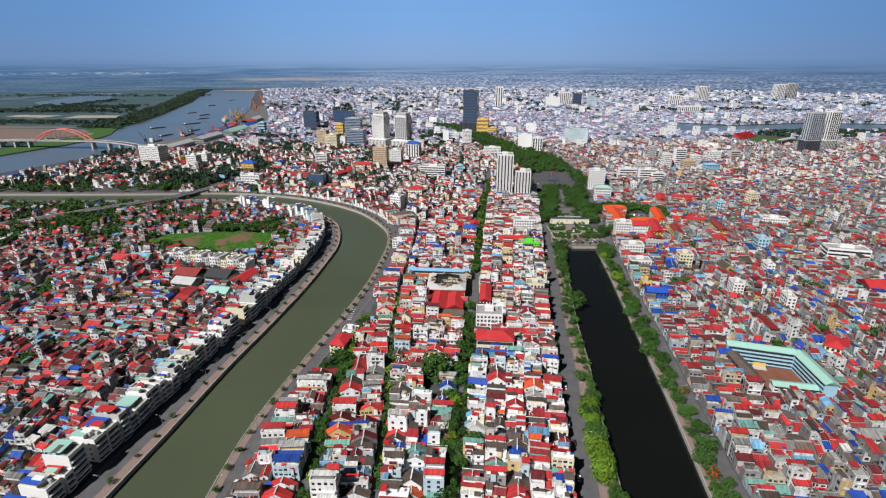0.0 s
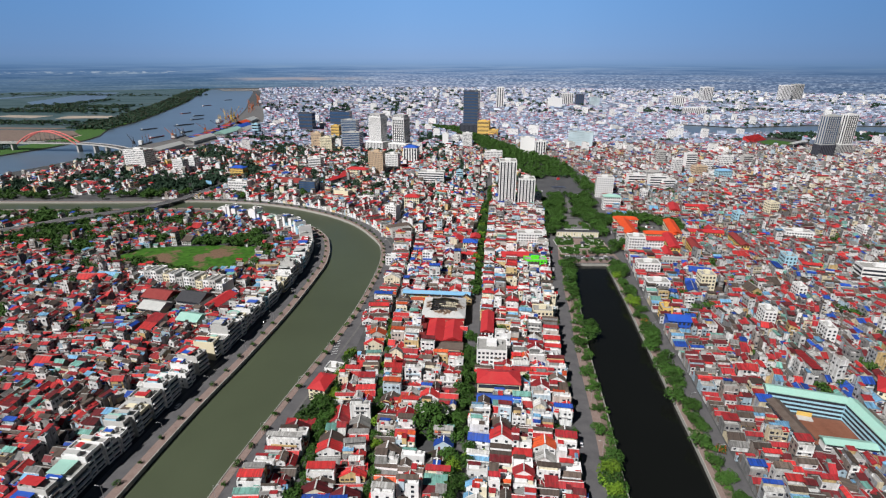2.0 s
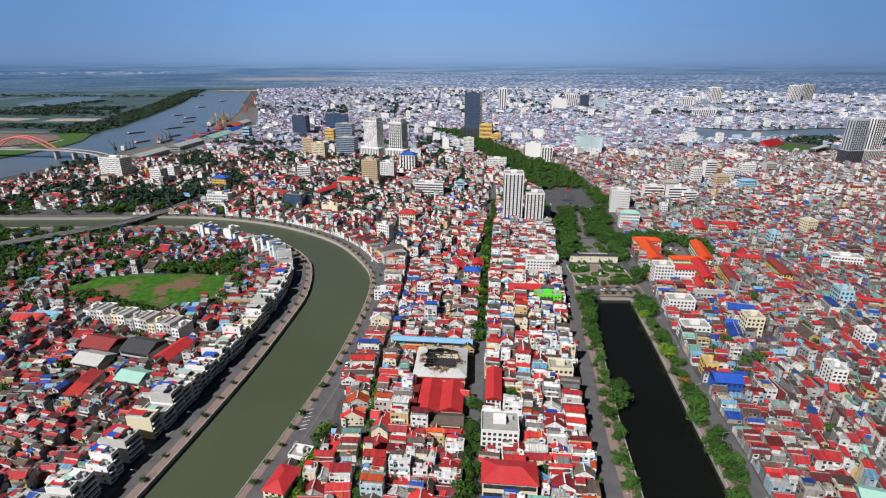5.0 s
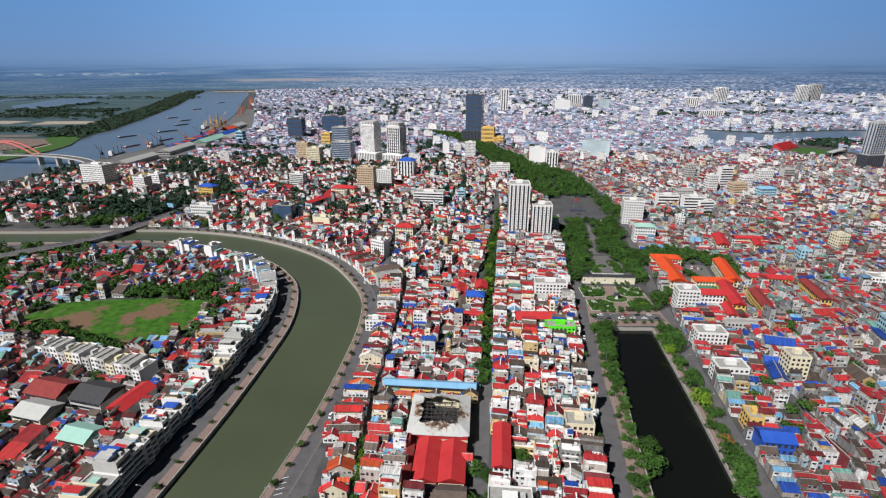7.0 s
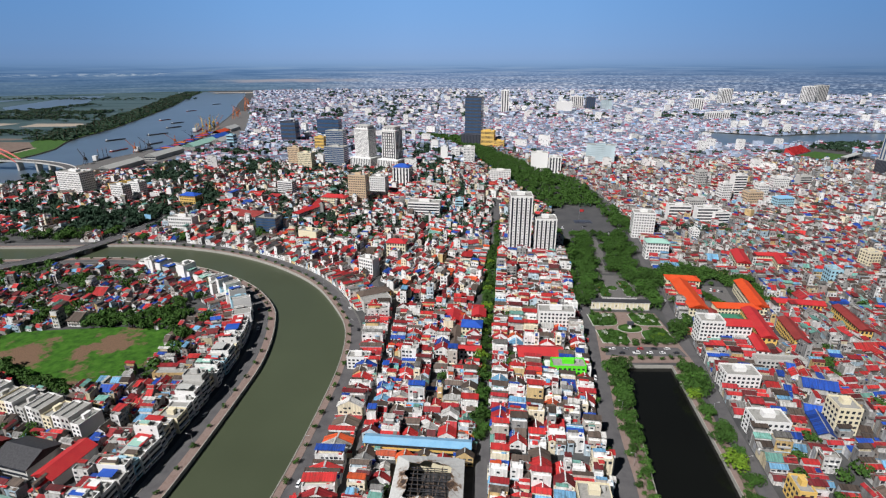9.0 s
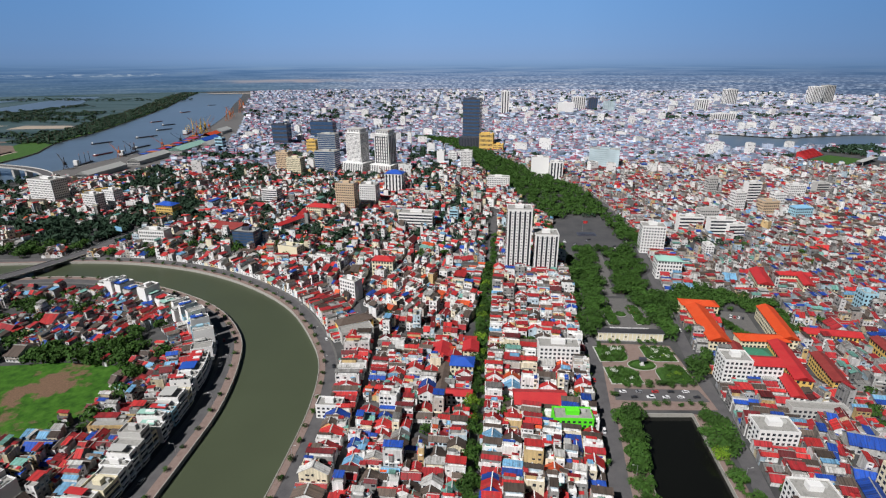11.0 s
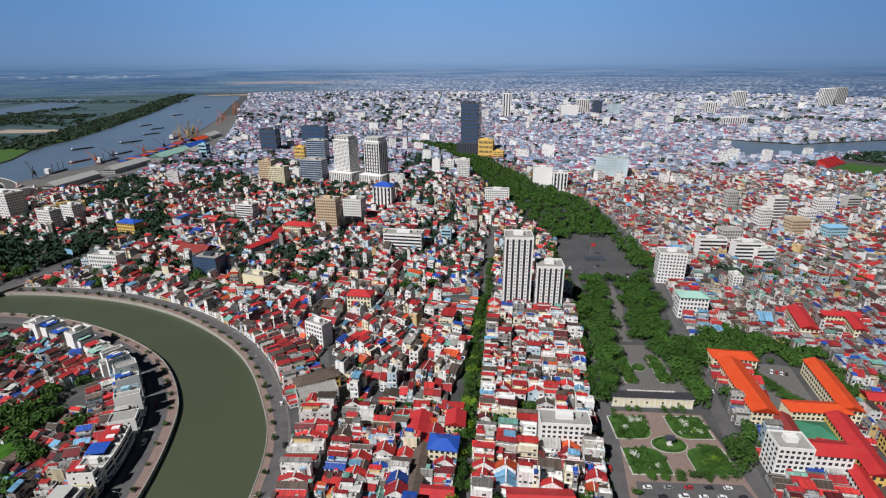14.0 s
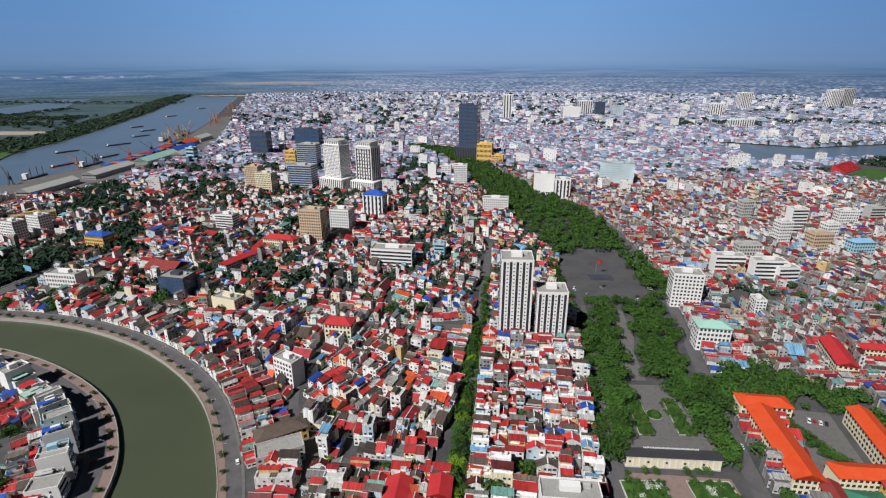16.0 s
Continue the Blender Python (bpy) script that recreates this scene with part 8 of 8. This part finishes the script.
# ---------------------------------------------------------------- cars and lamps
def car_master(paint, label, van=False):
    e = empty("car", 0, 0, -60, 0, label, "car", "parked cars")
    L, W, H = (5.2, 1.9, 2.1) if van else (4.4, 1.8, 1.45)
    bm = bmesh.new()
    prof = [(-L / 2, 0.35), (L / 2, 0.35), (L / 2, 0.8), (L * 0.42, 0.9), (-L / 2, 0.95)] if not van else [(-L / 2, 0.35), (L / 2, 0.35), (L / 2, 1.0), (L * 0.44, 1.2), (-L / 2, 1.3)]
    a = [bm.verts.new((x, -W / 2, z)) for x, z in prof]
    b = [bm.verts.new((x, W / 2, z)) for x, z in prof]
    bm.faces.new(a)
    bm.faces.new(b[::-1])
    for i in range(5):
        j = (i + 1) % 5
        bm.faces.new((a[j], a[i], b[i], b[j]))
    part("body", bm, paint, e)
    z0 = 1.28 if van else 0.93
    bm = bmesh.new()
    lo = [bm.verts.new((x, y, z0)) for x, y in ((-L * 0.44, -W * 0.46), (L * 0.26, -W * 0.46), (L * 0.26, W * 0.46), (-L * 0.44, W * 0.46))]
    hi = [bm.verts.new((x, y, H)) for x, y in ((-L * 0.34, -W * 0.38), (L * 0.10, -W * 0.38), (L * 0.10, W * 0.38), (-L * 0.34, W * 0.38))]
    for i in range(4):
        j = (i + 1) % 4
        bm.faces.new((lo[i], lo[j], hi[j], hi[i]))
    bm.faces.new(hi)
    part("window", bm, M_glass, e)
    part("roof", add_box(bmesh.new(), -L * 0.34, L * 0.10, -W * 0.39, W * 0.39, H, H + 0.05), paint, e)
    for sx in (-0.3, 0.32):
        for sy in (-1, 1):
            part("wheel", bar(bmesh.new(), (sx * L, sy * W * 0.42, 0.33), (sx * L, sy * W * 0.52, 0.33), 0.33, 10), M_dark, e)
    return e


PAINTS = [surface("car_white", [(0.3, (0.75, 0.75, 0.75)), (0.7, (0.8, 0.8, 0.8))], 0.3, scale=1, wear=0.0, spec=0.5), surface("car_black", [(0.3, (0.02, 0.02, 0.022)), (0.7, (0.03, 0.03, 0.032))], 0.3, scale=1, wear=0.0, spec=0.5),
          surface("car_silver", [(0.3, (0.42, 0.43, 0.44)), (0.7, (0.5, 0.5, 0.51))], 0.35, metal=0.5, scale=1, wear=0.0), surface("car_red", [(0.3, (0.40, 0.02, 0.02)), (0.7, (0.5, 0.03, 0.03))], 0.3, scale=1, wear=0.0, spec=0.5)]
spots = []
for line, off, y0, y1, step in ((CITY_ROAD, 2.5, 190, 800, 41), (ISLE_ROAD, 0, 190, 690, 37), (LAKE_ROAD, -3.6, 190, 640, 26), (EAST_ROAD, 2, 200, 700, 31)):
    for (x, y), (x2, y2) in zip(along(line, y0, y1, step, off, 0.2), along(line, y0, y1, step, off, 0.0)):
        k = int(np.argmin(np.hypot(line[:, 0] - x2, line[:, 1] - y2)))
        t = line[min(k + 1, len(line) - 1)] - line[max(k - 1, 0)]
        if rng.random() < 0.38 and x > -330:
            spots.append((x, y, 0.05, math.degrees(math.atan2(t[1], t[0]))))
spots += [(x + rng.normal(0, .4), 568.5 if k % 2 else 574.5, 0.12, rng.choice([0, 180])) for k, x in enumerate(np.arange(142, 192, 5.2))]
spots += [(rng.uniform(160, 245), rng.uniform(850, 890), 0.08, rng.uniform(0, 360)) for _ in range(9)] + [(270 + k * 3, 682 - k, 0.1, 60) for k in range(4)]
masters = [car_master(PAINTS[0], "white saloon car on asphalt"), car_master(PAINTS[1], "black saloon car on asphalt"), car_master(PAINTS[2], "silver saloon car on asphalt"), car_master(PAINTS[3], "red saloon car on asphalt"),
           car_master(PAINTS[0], "white van on asphalt", True)]
order = [0, 0, 1, 2, 4, 3, 0, 1]
first = {}
for k, (x, y, z, a) in enumerate(spots):
    m = order[k % len(order)]
    if m not in first:
        first[m] = True
        masters[m].matrix_world = pose(x, y, z, 0, 0, float(a))
    else:
        copy_thing(masters[m], pose(x, y, z, 0, 0, float(a)))

lamp = empty("street_lamp", 0, 0, -60, 0, "grey steel street lamp on the quay", "street lamp", "quay lamps")
part("pole", bar(bmesh.new(), (0, 0, 0), (0, 0, 8.5), 0.09), M_metal, lamp)
lamp_arm = part("arm", bar(bmesh.new(), (0, 0, 8.4), (2.2, 0, 9.0), 0.06), M_metal, lamp)
part("lamp_head", add_box(bmesh.new(), 1.9, 2.9, -0.18, 0.18, 8.9, 9.08, 0.04), M_gsheet, lamp_arm)
used = False
for line, off, y0, y1, turn in ((CITY_BANK, 4.3, 190, 800, 0), (ISLE_BANK, -5.4, 190, 700, 180), (LAKE_L, -8.5, 190, 540, 180), (LAKE_R, 8.5, 190, 540, 0)):
    for x, y in along(line, y0, y1, 46, off, 0.0):
        if x < -330:
            continue
        if not used:
            lamp.matrix_world = pose(x, y, 0.17, 0, 0, turn)
            used = True
        else:
            copy_thing(lamp, pose(x, y, 0.17, 0, 0, turn))
bb = empty("billboard", -402, 905, 0, -20, "blue roadside billboard on two posts", "billboard")
for sx in (-3.5, 3.5):
    part("post", bar(bmesh.new(), (sx, 0, 0), (sx, 0, 5), 0.2), M_metal, bb)
part("panel", add_box(bmesh.new(), -6, 6, -0.2, 0.2, 5, 11), M_lblue, bb, "blue panel")
